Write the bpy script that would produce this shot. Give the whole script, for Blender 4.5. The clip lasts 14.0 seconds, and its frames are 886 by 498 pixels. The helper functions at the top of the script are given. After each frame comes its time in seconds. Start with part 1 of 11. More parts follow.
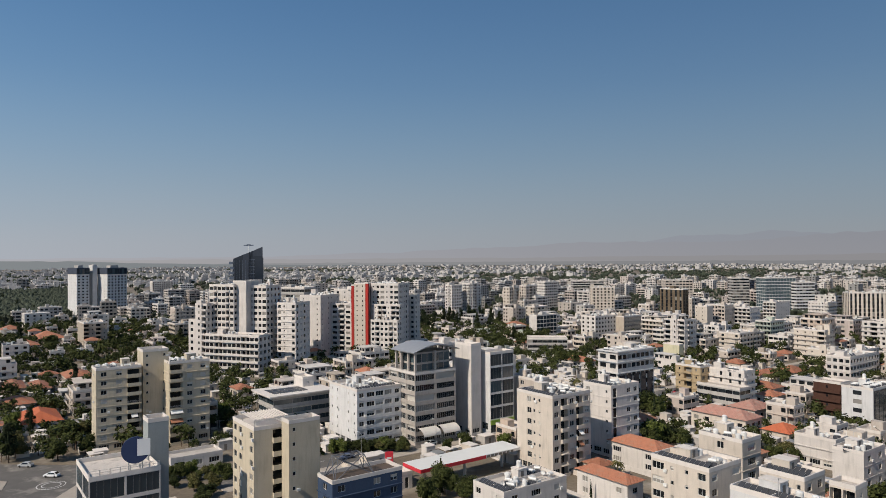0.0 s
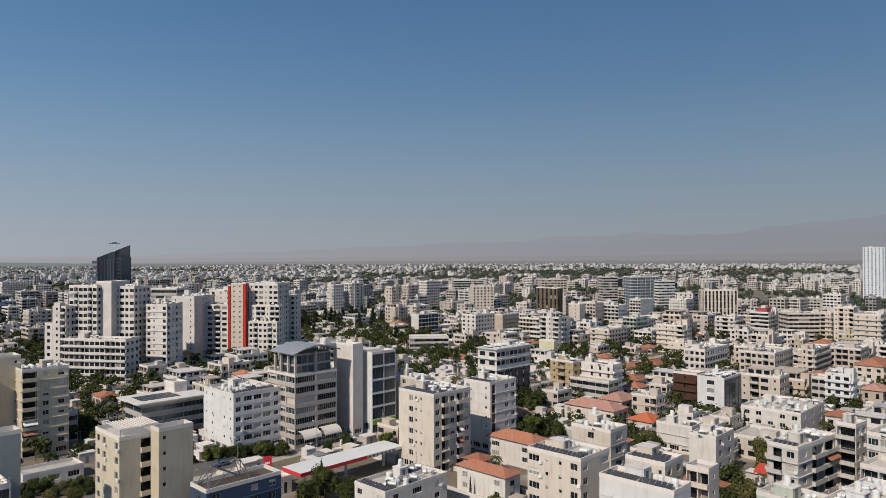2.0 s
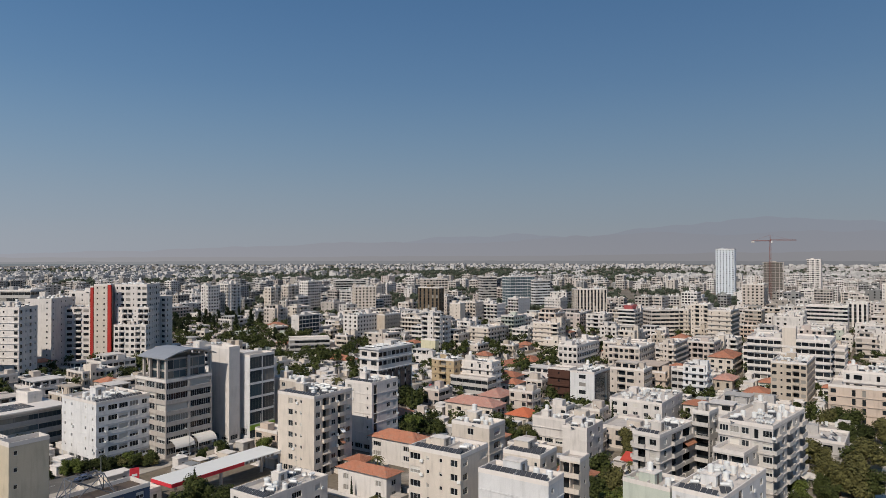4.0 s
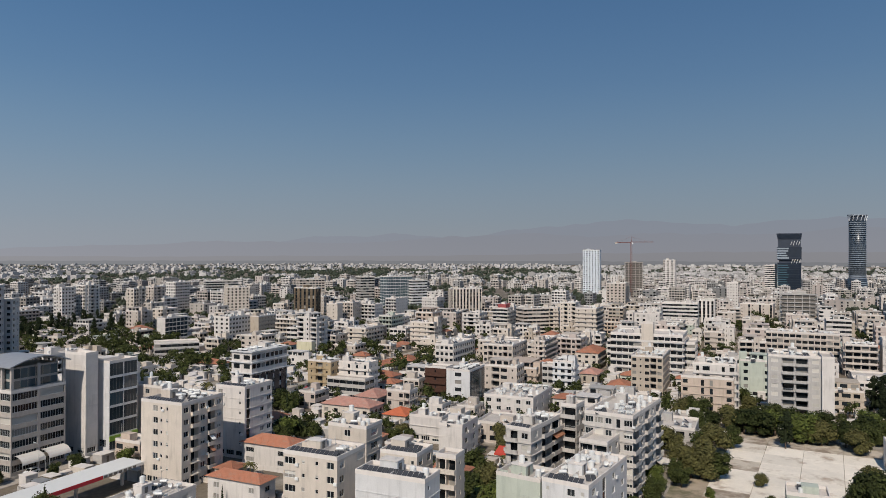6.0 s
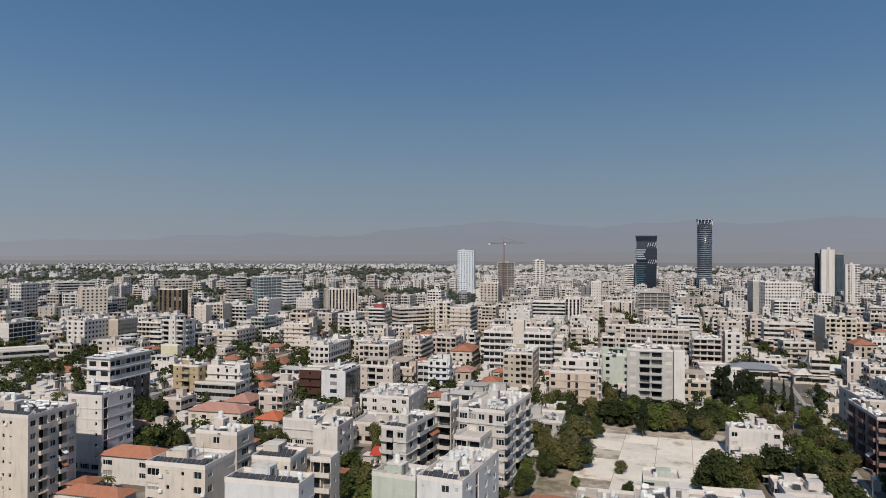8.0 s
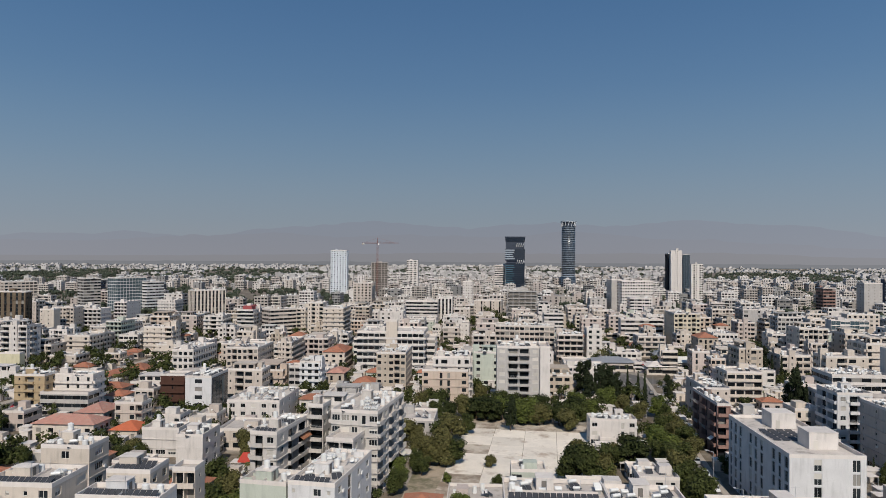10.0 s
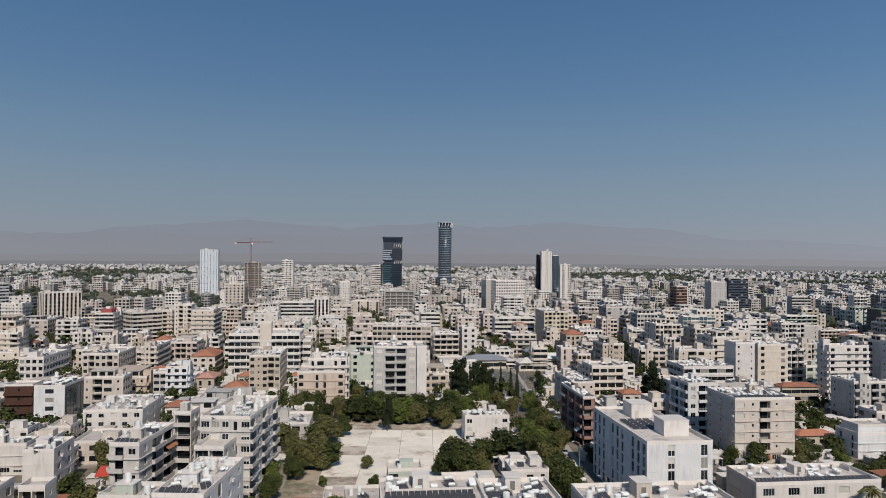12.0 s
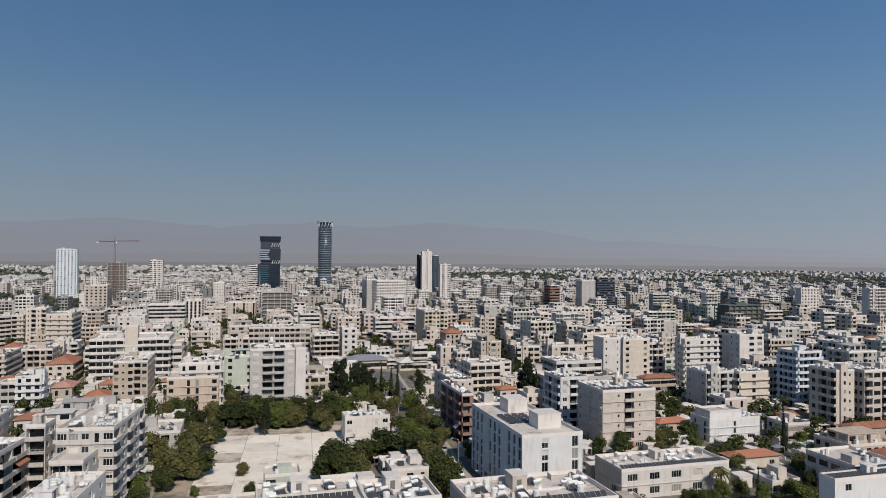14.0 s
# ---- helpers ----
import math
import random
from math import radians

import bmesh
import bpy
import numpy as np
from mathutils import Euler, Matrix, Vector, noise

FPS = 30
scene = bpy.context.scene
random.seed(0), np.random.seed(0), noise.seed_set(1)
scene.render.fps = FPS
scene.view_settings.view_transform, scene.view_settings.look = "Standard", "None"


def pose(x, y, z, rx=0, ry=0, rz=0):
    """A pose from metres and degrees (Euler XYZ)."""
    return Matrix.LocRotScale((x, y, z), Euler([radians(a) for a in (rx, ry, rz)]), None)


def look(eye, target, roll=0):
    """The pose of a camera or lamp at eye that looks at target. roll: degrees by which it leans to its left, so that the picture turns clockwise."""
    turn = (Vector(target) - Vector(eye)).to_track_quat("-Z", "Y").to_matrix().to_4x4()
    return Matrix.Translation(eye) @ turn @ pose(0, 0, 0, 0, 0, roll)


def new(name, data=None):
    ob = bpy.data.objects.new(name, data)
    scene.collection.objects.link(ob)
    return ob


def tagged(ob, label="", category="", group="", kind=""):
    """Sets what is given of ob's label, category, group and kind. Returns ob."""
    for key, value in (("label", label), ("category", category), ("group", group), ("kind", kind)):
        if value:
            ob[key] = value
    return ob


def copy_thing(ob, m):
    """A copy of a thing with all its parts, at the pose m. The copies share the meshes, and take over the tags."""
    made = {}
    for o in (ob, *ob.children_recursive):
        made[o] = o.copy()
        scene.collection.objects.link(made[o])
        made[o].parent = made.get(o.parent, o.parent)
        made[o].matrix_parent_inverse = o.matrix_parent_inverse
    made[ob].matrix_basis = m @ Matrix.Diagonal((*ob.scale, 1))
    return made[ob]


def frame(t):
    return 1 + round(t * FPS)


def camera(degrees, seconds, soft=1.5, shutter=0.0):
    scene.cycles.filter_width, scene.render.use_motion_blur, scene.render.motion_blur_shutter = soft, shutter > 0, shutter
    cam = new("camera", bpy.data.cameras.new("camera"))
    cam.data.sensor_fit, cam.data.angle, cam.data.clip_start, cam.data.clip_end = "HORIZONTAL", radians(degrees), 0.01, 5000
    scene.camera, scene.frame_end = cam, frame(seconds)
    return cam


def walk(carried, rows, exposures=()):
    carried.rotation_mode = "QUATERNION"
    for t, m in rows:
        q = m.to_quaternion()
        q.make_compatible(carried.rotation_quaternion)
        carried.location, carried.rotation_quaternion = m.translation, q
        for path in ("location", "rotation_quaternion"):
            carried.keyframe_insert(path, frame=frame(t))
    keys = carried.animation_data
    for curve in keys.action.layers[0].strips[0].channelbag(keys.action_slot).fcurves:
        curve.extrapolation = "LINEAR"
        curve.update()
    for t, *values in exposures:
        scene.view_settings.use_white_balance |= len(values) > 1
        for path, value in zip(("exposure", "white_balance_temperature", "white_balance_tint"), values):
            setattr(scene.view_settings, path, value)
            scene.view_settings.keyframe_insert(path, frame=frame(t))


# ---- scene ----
# ---- camera and its way ----
EYE = 62.0
cam = camera(65.45, 14.0, 0.88)
TURN = [
    (0, 0.01, 0.66, 0.37), (0.5, -2.48, 0.63, 0.31), (1, -4.9, 0.64, 0.29), (1.5, -7.32, 0.61, 0.28), (2, -9.73, 0.58, 0.2),
    (2.5, -12.17, 0.57, 0.14), (3, -14.59, 0.57, 0.1), (5.5, -27.03, 0.55, -0.07), (6, -29.6, 0.56, -0.12), (6.5, -32.17, 0.56, -0.15),
    (7, -34.72, 0.56, -0.2), (7.5, -37.3, 0.57, -0.23), (8, -39.84, 0.6, -0.27), (10.5, -52.91, 0.68, -0.39), (11, -55.47, 0.71, -0.42),
    (11.5, -58, 0.73, -0.44), (12, -60.46, 0.75, -0.48), (12.5, -62.94, 0.76, -0.48), (13, -65.4, 0.78, -0.49), (13.5, -67.87, 0.81, -0.49),
    (14, -70.34, 0.83, -0.49)]
walk(cam, [(t, pose(0, 0, EYE, 90 + p, r, w)) for t, w, p, r in TURN], [(0.0, 0.05, 6880, 10), (3.0, -0.02, 6720, 10), (6.5, -0.08, 6640, 10), (9.0, -0.08, 6580, 10), (14.0, -0.07, 6560, 10)])

# ---- sky and sun ----
SUN_COMPASS = 227.0      # clockwise from +y
SUN_HEIGHT = 42.0
world = bpy.data.worlds.new("sky")
scene.world = world
world.use_nodes = True
wn, wl = world.node_tree.nodes, world.node_tree.links
sky = wn.new("ShaderNodeTexSky")
sky.sky_type = "NISHITA"
sky.sun_disc = False
sky.sun_elevation = radians(SUN_HEIGHT)
sky.sun_rotation = radians(SUN_COMPASS)
sky.altitude = 150
sky.air_density = 1.0
sky.dust_density = 0.5
sky.ozone_density = 2.2
wn["Background"].inputs["Strength"].default_value = 0.056
wl.new(sky.outputs["Color"], wn["Background"].inputs["Color"])
# dust haze all round: grey and thick at the horizon, thin and blue higher up
haze = wn.new("ShaderNodeBackground")
spot = wn.new("ShaderNodeTexCoord")
part_z = wn.new("ShaderNodeSeparateXYZ")
wl.new(spot.outputs["Generated"], part_z.inputs["Vector"])


def by_height(stops):
    """A colour that glides from the horizon upwards."""
    ramp = wn.new("ShaderNodeValToRGB")
    ramp.color_ramp.interpolation = "B_SPLINE"
    el = ramp.color_ramp.elements
    el[0].position, el[0].color = stops[0][0], (*stops[0][1], 1)
    el[1].position, el[1].color = stops[-1][0], (*stops[-1][1], 1)
    for at, colour in stops[1:-1]:
        el.new(at).color = (*colour, 1)
    wl.new(part_z.outputs["Z"], ramp.inputs["Fac"])
    return ramp.outputs["Color"]


wl.new(by_height([(0.0, (0.265, 0.292, 0.345)), (0.05, (0.238, 0.284, 0.347)), (0.14, (0.163, 0.26, 0.373)), (0.24, (0.093, 0.201, 0.364)), (0.38, (0.048, 0.145, 0.322))]), haze.inputs["Color"])
# the haze is brighter towards the sun's side
side = wn.new("ShaderNodeVectorMath")
side.operation = "DOT_PRODUCT"
side.inputs[1].default_value = (math.sin(radians(SUN_COMPASS)), math.cos(radians(SUN_COMPASS)), 0.0)
wl.new(spot.outputs["Generated"], side.inputs[0])
gain = wn.new("ShaderNodeMapRange")
gain.inputs["From Min"].default_value = -1.0
gain.inputs["From Max"].default_value = 1.0
gain.inputs["To Min"].default_value = 1.0
gain.inputs["To Max"].default_value = 2.1
wl.new(side.outputs["Value"], gain.inputs["Value"])
wl.new(gain.outputs["Result"], haze.inputs["Strength"])
both = wn.new("ShaderNodeMixShader")
wl.new(by_height([(0.0, (0.95, 0.95, 0.95)), (0.1, (0.85, 0.85, 0.85)), (0.4, (0.7, 0.7, 0.7)), (0.9, (0.2, 0.2, 0.2))]), both.inputs["Fac"])
wl.new(wn["Background"].outputs[0], both.inputs[1])
wl.new(haze.outputs[0], both.inputs[2])
wl.new(both.outputs[0], wn["World Output"].inputs["Surface"])
sun = new("sun", bpy.data.lights.new("sun", "SUN"))
sun.data.energy = 4.25
sun.data.angle = radians(0.5)
sun.data.color = (1.0, 0.925, 0.83)
sc, se = radians(SUN_COMPASS), radians(SUN_HEIGHT)
toward = Vector((math.sin(sc) * math.cos(se), math.cos(sc) * math.cos(se), math.sin(se)))
sun.matrix_world = look(toward * 400, (0, 0, 0))

# ---- materials ----
def surface(name, colour, rough=0.8, metal=0.0, vary=0.12, scale=0.6, streak=0.0, bump=0.0, each=0.06, fleck=0.0, spec=0.3, island=False, stain=None):
    """A painted, rendered, metal or mineral surface: broad blotches, fine grain, rain streaks, and a shade of its own for each piece."""
    m = bpy.data.materials.new(name)
    m.use_nodes = True
    n, l = m.node_tree.nodes, m.node_tree.links
    b = n["Principled BSDF"]
    b.inputs["Roughness"].default_value = rough
    b.inputs["Metallic"].default_value = metal
    b.inputs["Specular IOR Level"].default_value = spec
    tc = n.new("ShaderNodeTexCoord")
    big = n.new("ShaderNodeTexNoise")
    big.inputs["Scale"].default_value = scale
    big.inputs["Detail"].default_value = 5
    l.new(tc.outputs["Object"], big.inputs["Vector"])
    fine = n.new("ShaderNodeTexNoise")
    fine.inputs["Scale"].default_value = scale * 14
    fine.inputs["Detail"].default_value = 3
    l.new(tc.outputs["Object"], fine.inputs["Vector"])
    def maths(op, a, c):
        k = n.new("ShaderNodeMath")
        k.operation = op
        for i, v in enumerate((a, c)):
            if isinstance(v, (int, float)):
                k.inputs[i].default_value = v
            else:
                l.new(v, k.inputs[i])
        return k.outputs[0]
    value = maths("ADD", 1 - vary * 0.75, maths("MULTIPLY", big.outputs["Fac"], vary * 1.1))
    value = maths("ADD", value, maths("MULTIPLY", maths("SUBTRACT", fine.outputs["Fac"], 0.5), vary * 0.7 + fleck))
    if streak:
        mp = n.new("ShaderNodeMapping")
        mp.inputs["Scale"].default_value = (0.9, 0.9, 0.16)
        l.new(tc.outputs["Object"], mp.inputs["Vector"])
        st = n.new("ShaderNodeTexNoise")
        st.inputs["Scale"].default_value = 1.0
        st.inputs["Detail"].default_value = 4
        l.new(mp.outputs["Vector"], st.inputs["Vector"])
        ramp = n.new("ShaderNodeMapRange")
        ramp.inputs["From Min"].default_value = 0.52
        ramp.inputs["From Max"].default_value = 0.75
        ramp.inputs["To Min"].default_value = 1.0
        ramp.inputs["To Max"].default_value = 1.0 - streak
        l.new(st.outputs["Fac"], ramp.inputs["Value"])
        value = maths("MULTIPLY", value, ramp.outputs["Result"])
    if each:
        if island:
            info = n.new("ShaderNodeNewGeometry").outputs["Random Per Island"]
        else:
            info = n.new("ShaderNodeObjectInfo").outputs["Random"]
        value = maths("MULTIPLY", value, maths("ADD", 1 - each, maths("MULTIPLY", info, 2 * each)))
    mul = n.new("ShaderNodeMix")
    mul.data_type = "RGBA"
    mul.blend_type = "MULTIPLY"
    mul.inputs["Factor"].default_value = 1.0
    mul.inputs["A"].default_value = (*colour, 1)
    l.new(value, mul.inputs["B"])
    result = mul.outputs["Result"]
    if stain:                   # blotches of another colour: (colour, noise scale, how much of the surface)
        ns = n.new("ShaderNodeTexNoise")
        ns.inputs["Scale"].default_value = stain[1]
        ns.inputs["Detail"].default_value = 7
        ns.inputs["Roughness"].default_value = 0.65
        l.new(tc.outputs["Object"], ns.inputs["Vector"])
        edge = n.new("ShaderNodeMapRange")
        edge.inputs["From Min"].default_value = 0.66 - stain[2] * 0.3
        edge.inputs["From Max"].default_value = 0.80 - stain[2] * 0.3
        edge.inputs["To Max"].default_value = 0.85
        l.new(ns.outputs["Fac"], edge.inputs["Value"])
        dirt = n.new("ShaderNodeMix")
        dirt.data_type = "RGBA"
        l.new(edge.outputs["Result"], dirt.inputs["Factor"])
        l.new(result, dirt.inputs["A"])
        dirt.inputs["B"].default_value = (*stain[0], 1)
        result = dirt.outputs["Result"]
    l.new(result, b.inputs["Base Color"])
    if bump:
        bp = n.new("ShaderNodeBump")
        bp.inputs["Strength"].default_value = bump
        bp.inputs["Distance"].default_value = 0.05
        l.new(fine.outputs["Fac"], bp.inputs["Height"])
        l.new(bp.outputs["Normal"], b.inputs["Normal"])
    return m


def window_glass(name, dark, pale, share, tint=(0.6, 0.75, 0.9), island=False):
    """Window panes seen from outside: dark rooms behind most, drawn blinds behind some, under a glossy coat."""
    m = bpy.data.materials.new(name)
    m.use_nodes = True
    n, l = m.node_tree.nodes, m.node_tree.links
    b = n["Principled BSDF"]
    b.inputs["Roughness"].default_value = 0.12
    b.inputs["Specular IOR Level"].default_value = 0.5
    if island:
        pick = n.new("ShaderNodeNewGeometry").outputs["Random Per Island"]
    else:
        pick = n.new("ShaderNodeObjectInfo").outputs["Random"]
    ramp = n.new("ShaderNodeValToRGB")
    ramp.color_ramp.interpolation = "CONSTANT"
    e = ramp.color_ramp.elements
    e[0].color = (dark * tint[0], dark * tint[1], dark * tint[2], 1)
    e[1].position = 1 - share
    e[1].color = (pale, pale * 0.95, pale * 0.86, 1)
    mid = e.new((1 - share) * 0.6)
    mid.color = (dark * 2.2 * tint[0], dark * 2.2 * tint[1], dark * 2.1 * tint[2], 1)
    l.new(pick, ramp.inputs["Fac"])
    l.new(ramp.outputs["Color"], b.inputs["Base Color"])
    return m


PAINT = {
    "white": (0.79, 0.735, 0.685), "cream": (0.75, 0.66, 0.565), "beige": (0.67, 0.585, 0.51), "tan": (0.57, 0.485, 0.395), "straw": (0.71, 0.62, 0.475), "chalk": (0.80, 0.79, 0.78),
    "grey": (0.56, 0.53, 0.50), "taupe": (0.58, 0.52, 0.465), "pale": (0.78, 0.77, 0.765), "red": (0.50, 0.04, 0.03),
    "greygreen": (0.38, 0.42, 0.42), "blue": (0.055, 0.09, 0.16), "ochre": (0.55, 0.42, 0.26), "paleyellow": (0.74, 0.69, 0.48),
    "brown": (0.10, 0.045, 0.03), "bronze": (0.20, 0.15, 0.10), "palegreen": (0.60, 0.64, 0.55), "peach": (0.67, 0.54, 0.44),
    "black": (0.02, 0.022, 0.028), "bluegrey": (0.16, 0.20, 0.27), "rose": (0.66, 0.56, 0.505), "navy": (0.07, 0.085, 0.12),
    "lightblue": (0.72, 0.77, 0.82), "netgreen": (0.13, 0.16, 0.14), "rust": (0.36, 0.22, 0.18), "stone": (0.67, 0.625, 0.58)}
WALL = {k: surface("render_" + k, tuple(0.75 * c for c in v), vary=0.27, streak=0.2, bump=0.15, scale=0.3) for k, v in PAINT.items()}
ROOF = surface("roof_screed", (0.53, 0.48, 0.435), vary=0.38, scale=0.25, each=0.14, fleck=0.06, stain=((0.30, 0.27, 0.24), 0.35, 0.4))
COPING = surface("coping_paint", (0.64, 0.59, 0.545), vary=0.2, scale=0.5, streak=0.1)
GLASS = window_glass("window_pane", 0.016, 0.26, 0.12)
FAR_GLASS = window_glass("far_window_pane", 0.014, 0.24, 0.13, island=True)
SHEET_GLASS = window_glass("curtain_glass", 0.045, 0.15, 0.1, (0.62, 0.92, 1.1))
FRAME = surface("window_frame_paint", (0.55, 0.55, 0.53), rough=0.5, vary=0.1)
DARK_FRAME = surface("dark_window_frame", (0.10, 0.11, 0.12), rough=0.4, vary=0.1)
SHUTTER = surface("roller_shutter", (0.50, 0.47, 0.42), rough=0.6, vary=0.1, each=0.15)
BLIND = [surface("blind_cream", (0.66, 0.6, 0.5), vary=0.2), surface("blind_white", (0.74, 0.73, 0.7), vary=0.15), surface("blind_rust", (0.36, 0.16, 0.09), vary=0.2)]
DARK_GLAZE = surface("dark_glazing_pane", (0.02, 0.022, 0.032), rough=0.2, vary=0.3, spec=0.5)
DARK = surface("dark_door_and_shade_paint", (0.16, 0.145, 0.13), vary=0.2)
TILE = surface("roof_tile_clay", (0.39, 0.165, 0.10), vary=0.35, scale=0.8, each=0.2, bump=0.5, stain=((0.32, 0.21, 0.15), 0.5, 0.45))
TANK = surface("tank_enamel", (0.66, 0.66, 0.64), rough=0.4, vary=0.1)
TILE_ROSE = surface("faded_rose_tile", (0.44, 0.235, 0.185), vary=0.35, scale=0.8, each=0.15, bump=0.5, stain=((0.36, 0.27, 0.22), 0.5, 0.45))
TILE_BRIGHT = surface("new_clay_tile", (0.47, 0.135, 0.065), vary=0.25, scale=0.8, each=0.1, bump=0.5)
PANEL = surface("solar_panel_glass", (0.05, 0.052, 0.058), rough=0.38, vary=0.3, spec=0.3)
STEEL = surface("galvanised_steel", (0.45, 0.46, 0.47), rough=0.45, metal=0.6, vary=0.15)
ASPHALT = surface("asphalt", (0.128, 0.119, 0.11), vary=0.35, scale=0.3, fleck=0.1, stain=((0.29, 0.265, 0.235), 0.12, 0.42))
PAVING = surface("paving", (0.38, 0.335, 0.285), vary=0.3, scale=0.5, fleck=0.1)
BARK = surface("bark", (0.12, 0.085, 0.06), vary=0.4, scale=2.0)
LEAF = surface("leaf_green", (0.050, 0.060, 0.018), rough=0.7, spec=0.12, vary=0.5, scale=0.7, each=0.45, island=True)
LEAF_DARK = surface("needle_green", (0.022, 0.030, 0.013), rough=0.75, spec=0.12, vary=0.5, scale=0.7, each=0.4, island=True)
LEAF_BRIGHT = surface("fresh_leaf_green", (0.088, 0.108, 0.026), rough=0.65, spec=0.12, vary=0.5, scale=0.7, each=0.4, island=True)
LEAF_DEEP = surface("deep_leaf_green", (0.030, 0.038, 0.012), rough=0.7, spec=0.12, vary=0.5, scale=0.7, each=0.4, island=True)
LEAF_PALE = surface("olive_green", (0.100, 0.094, 0.034), rough=0.7, spec=0.12, vary=0.5, scale=0.7, each=0.4, island=True)


# ---- building blocks of mesh code ----
class Shape:
    """Collects quads with their material slots for one mesh."""
    def __init__(self):
        self.v, self.f, self.s = [], [], []

    def quad(self, a, b, c, d, slot=0):
        i = len(self.v)
        self.v += [a, b, c, d]
        self.f.append((i, i + 1, i + 2, i + 3))
        self.s.append(slot)

    def tri(self, a, b, c, slot=0):
        i = len(self.v)
        self.v += [a, b, c]
        self.f.append((i, i + 1, i + 2))
        self.s.append(slot)

    def box(self, x0, y0, z0, x1, y1, z1, slot=0, bottom=True):
        p = [(x0, y0, z0), (x1, y0, z0), (x1, y1, z0), (x0, y1, z0), (x0, y0, z1), (x1, y0, z1), (x1, y1, z1), (x0, y1, z1)]
        i = len(self.v)
        self.v += p
        for k in ((0, 1, 5, 4), (1, 2, 6, 5), (2, 3, 7, 6), (3, 0, 4, 7), (4, 5, 6, 7)) + (((3, 2, 1, 0),) if bottom else ()):
            self.f.append(tuple(i + q for q in k))
            self.s.append(slot)

    def tube(self, p, q, r, sides=8, slot=0, r2=None, caps=True):
        p, q = Vector(p), Vector(q)
        r2 = r if r2 is None else r2
        ax = (q - p).normalized()
        side = ax.orthogonal().normalized()
        other = ax.cross(side)
        i = len(self.v)
        for c, rad in ((p, r), (q, r2)):
            for k in range(sides):
                w = 2 * math.pi * k / sides
                self.v.append(tuple(c + (side * math.cos(w) + other * math.sin(w)) * rad))
        for k in range(sides):
            j = (k + 1) % sides
            self.f.append((i + k, i + j, i + sides + j, i + sides + k))
            self.s.append(slot)
        if caps:
            self.f.append(tuple(i + k for k in reversed(range(sides))))
            self.f.append(tuple(i + sides + k for k in range(sides)))
            self.s += [slot, slot]

    def mesh(self, name, mats, smooth=False):
        me = bpy.data.meshes.new(name)
        me.from_pydata(self.v, [], self.f)
        for m in mats:
            me.materials.append(m)
        me.polygons.foreach_set("material_index", self.s)
        if smooth:
            me.polygons.foreach_set("use_smooth", [True] * len(self.f))
        me.update()
        return me


def put(name, mesh, parent=None, m=None, label=""):
    ob = new(name, mesh)
    if parent is not None:
        ob.parent = parent
    if m is not None:
        ob.matrix_basis = m
    if label:
        ob["label"] = label
    return ob


def thing(name, label, category, m, group="", kind=""):
    ob = new(name)
    ob.empty_display_size = 0.2
    ob.matrix_basis = m
    return tagged(ob, label, category, group, kind)


WINDOWS = {}


def window_mesh(w, h, kind):
    """A window as one joined piece, facing -y, with its bottom middle at the origin: frame and mullions proud of the panes or slats."""
    key = (round(w, 1), round(h, 1), kind)
    if key not in WINDOWS:
        f = 0.07
        cols = 1 if kind == "shut" else max(1, round(w / (1.3 if kind == "sheet" else 0.85)))
        xs = [-w / 2]
        for i in range(cols):
            a, b = -w / 2 + w * i / cols, -w / 2 + w * (i + 1) / cols
            xs += [a + f if i == 0 else a + f / 2, b - f if i == cols - 1 else b - f / 2]
        xs.append(w / 2)
        zs = [0, f, h - f, h]
        if kind == "half":
            zs = [0, f, h * 0.5, h * 0.5 + f, h - f, h]
        elif kind == "shut":
            zs = [0, f] + [f + (h - 2 * f) * k / 7 for k in range(1, 7)] + [h - f, h]
        s = Shape()
        spot = {}

        def at(i, j, y):
            if (i, j, y) not in spot:
                spot[i, j, y] = len(s.v)
                s.v.append((xs[i], y, zs[j]))
            return spot[i, j, y]

        def cell(i, j):
            """The depth and the material of one field of the window."""
            if i < 0 or j < 0 or i >= len(xs) - 1 or j >= len(zs) - 1:
                return 0.05, 0
            frame_row = j == 0 or j == len(zs) - 2 or kind == "half" and j == 2
            if frame_row or i % 2 == 0:
                return -0.05, 0
            if kind == "shut":
                return -0.02 - 0.02 * (j % 2), 2
            if kind == "half" and j > 2:
                return -0.02, 2
            return 0.0, 1
        for i in range(len(xs) - 1):
            for j in range(len(zs) - 1):
                y, m = cell(i, j)
                s.f.append((at(i, j, y), at(i + 1, j, y), at(i + 1, j + 1, y), at(i, j + 1, y)))
                s.s.append(m)
        for i in range(len(xs)):
            for j in range(len(zs) - 1):
                y0, y1 = cell(i - 1, j)[0], cell(i, j)[0]
                if y0 != y1:
                    s.f.append((at(i, j, y0), at(i, j, y1), at(i, j + 1, y1), at(i, j + 1, y0)))
                    s.s.append(0)
        for i in range(len(xs) - 1):
            for j in range(len(zs)):
                y0, y1 = cell(i, j - 1)[0], cell(i, j)[0]
                if y0 != y1:
                    s.f.append((at(i, j, y0), at(i + 1, j, y0), at(i + 1, j, y1), at(i, j, y1)))
                    s.s.append(0)
        WINDOWS[key] = s.mesh("window", [DARK_FRAME if kind == "sheet" else FRAME, SHEET_GLASS if kind == "sheet" else GLASS, SHUTTER])
    return WINDOWS[key]


BALCONIES = {}


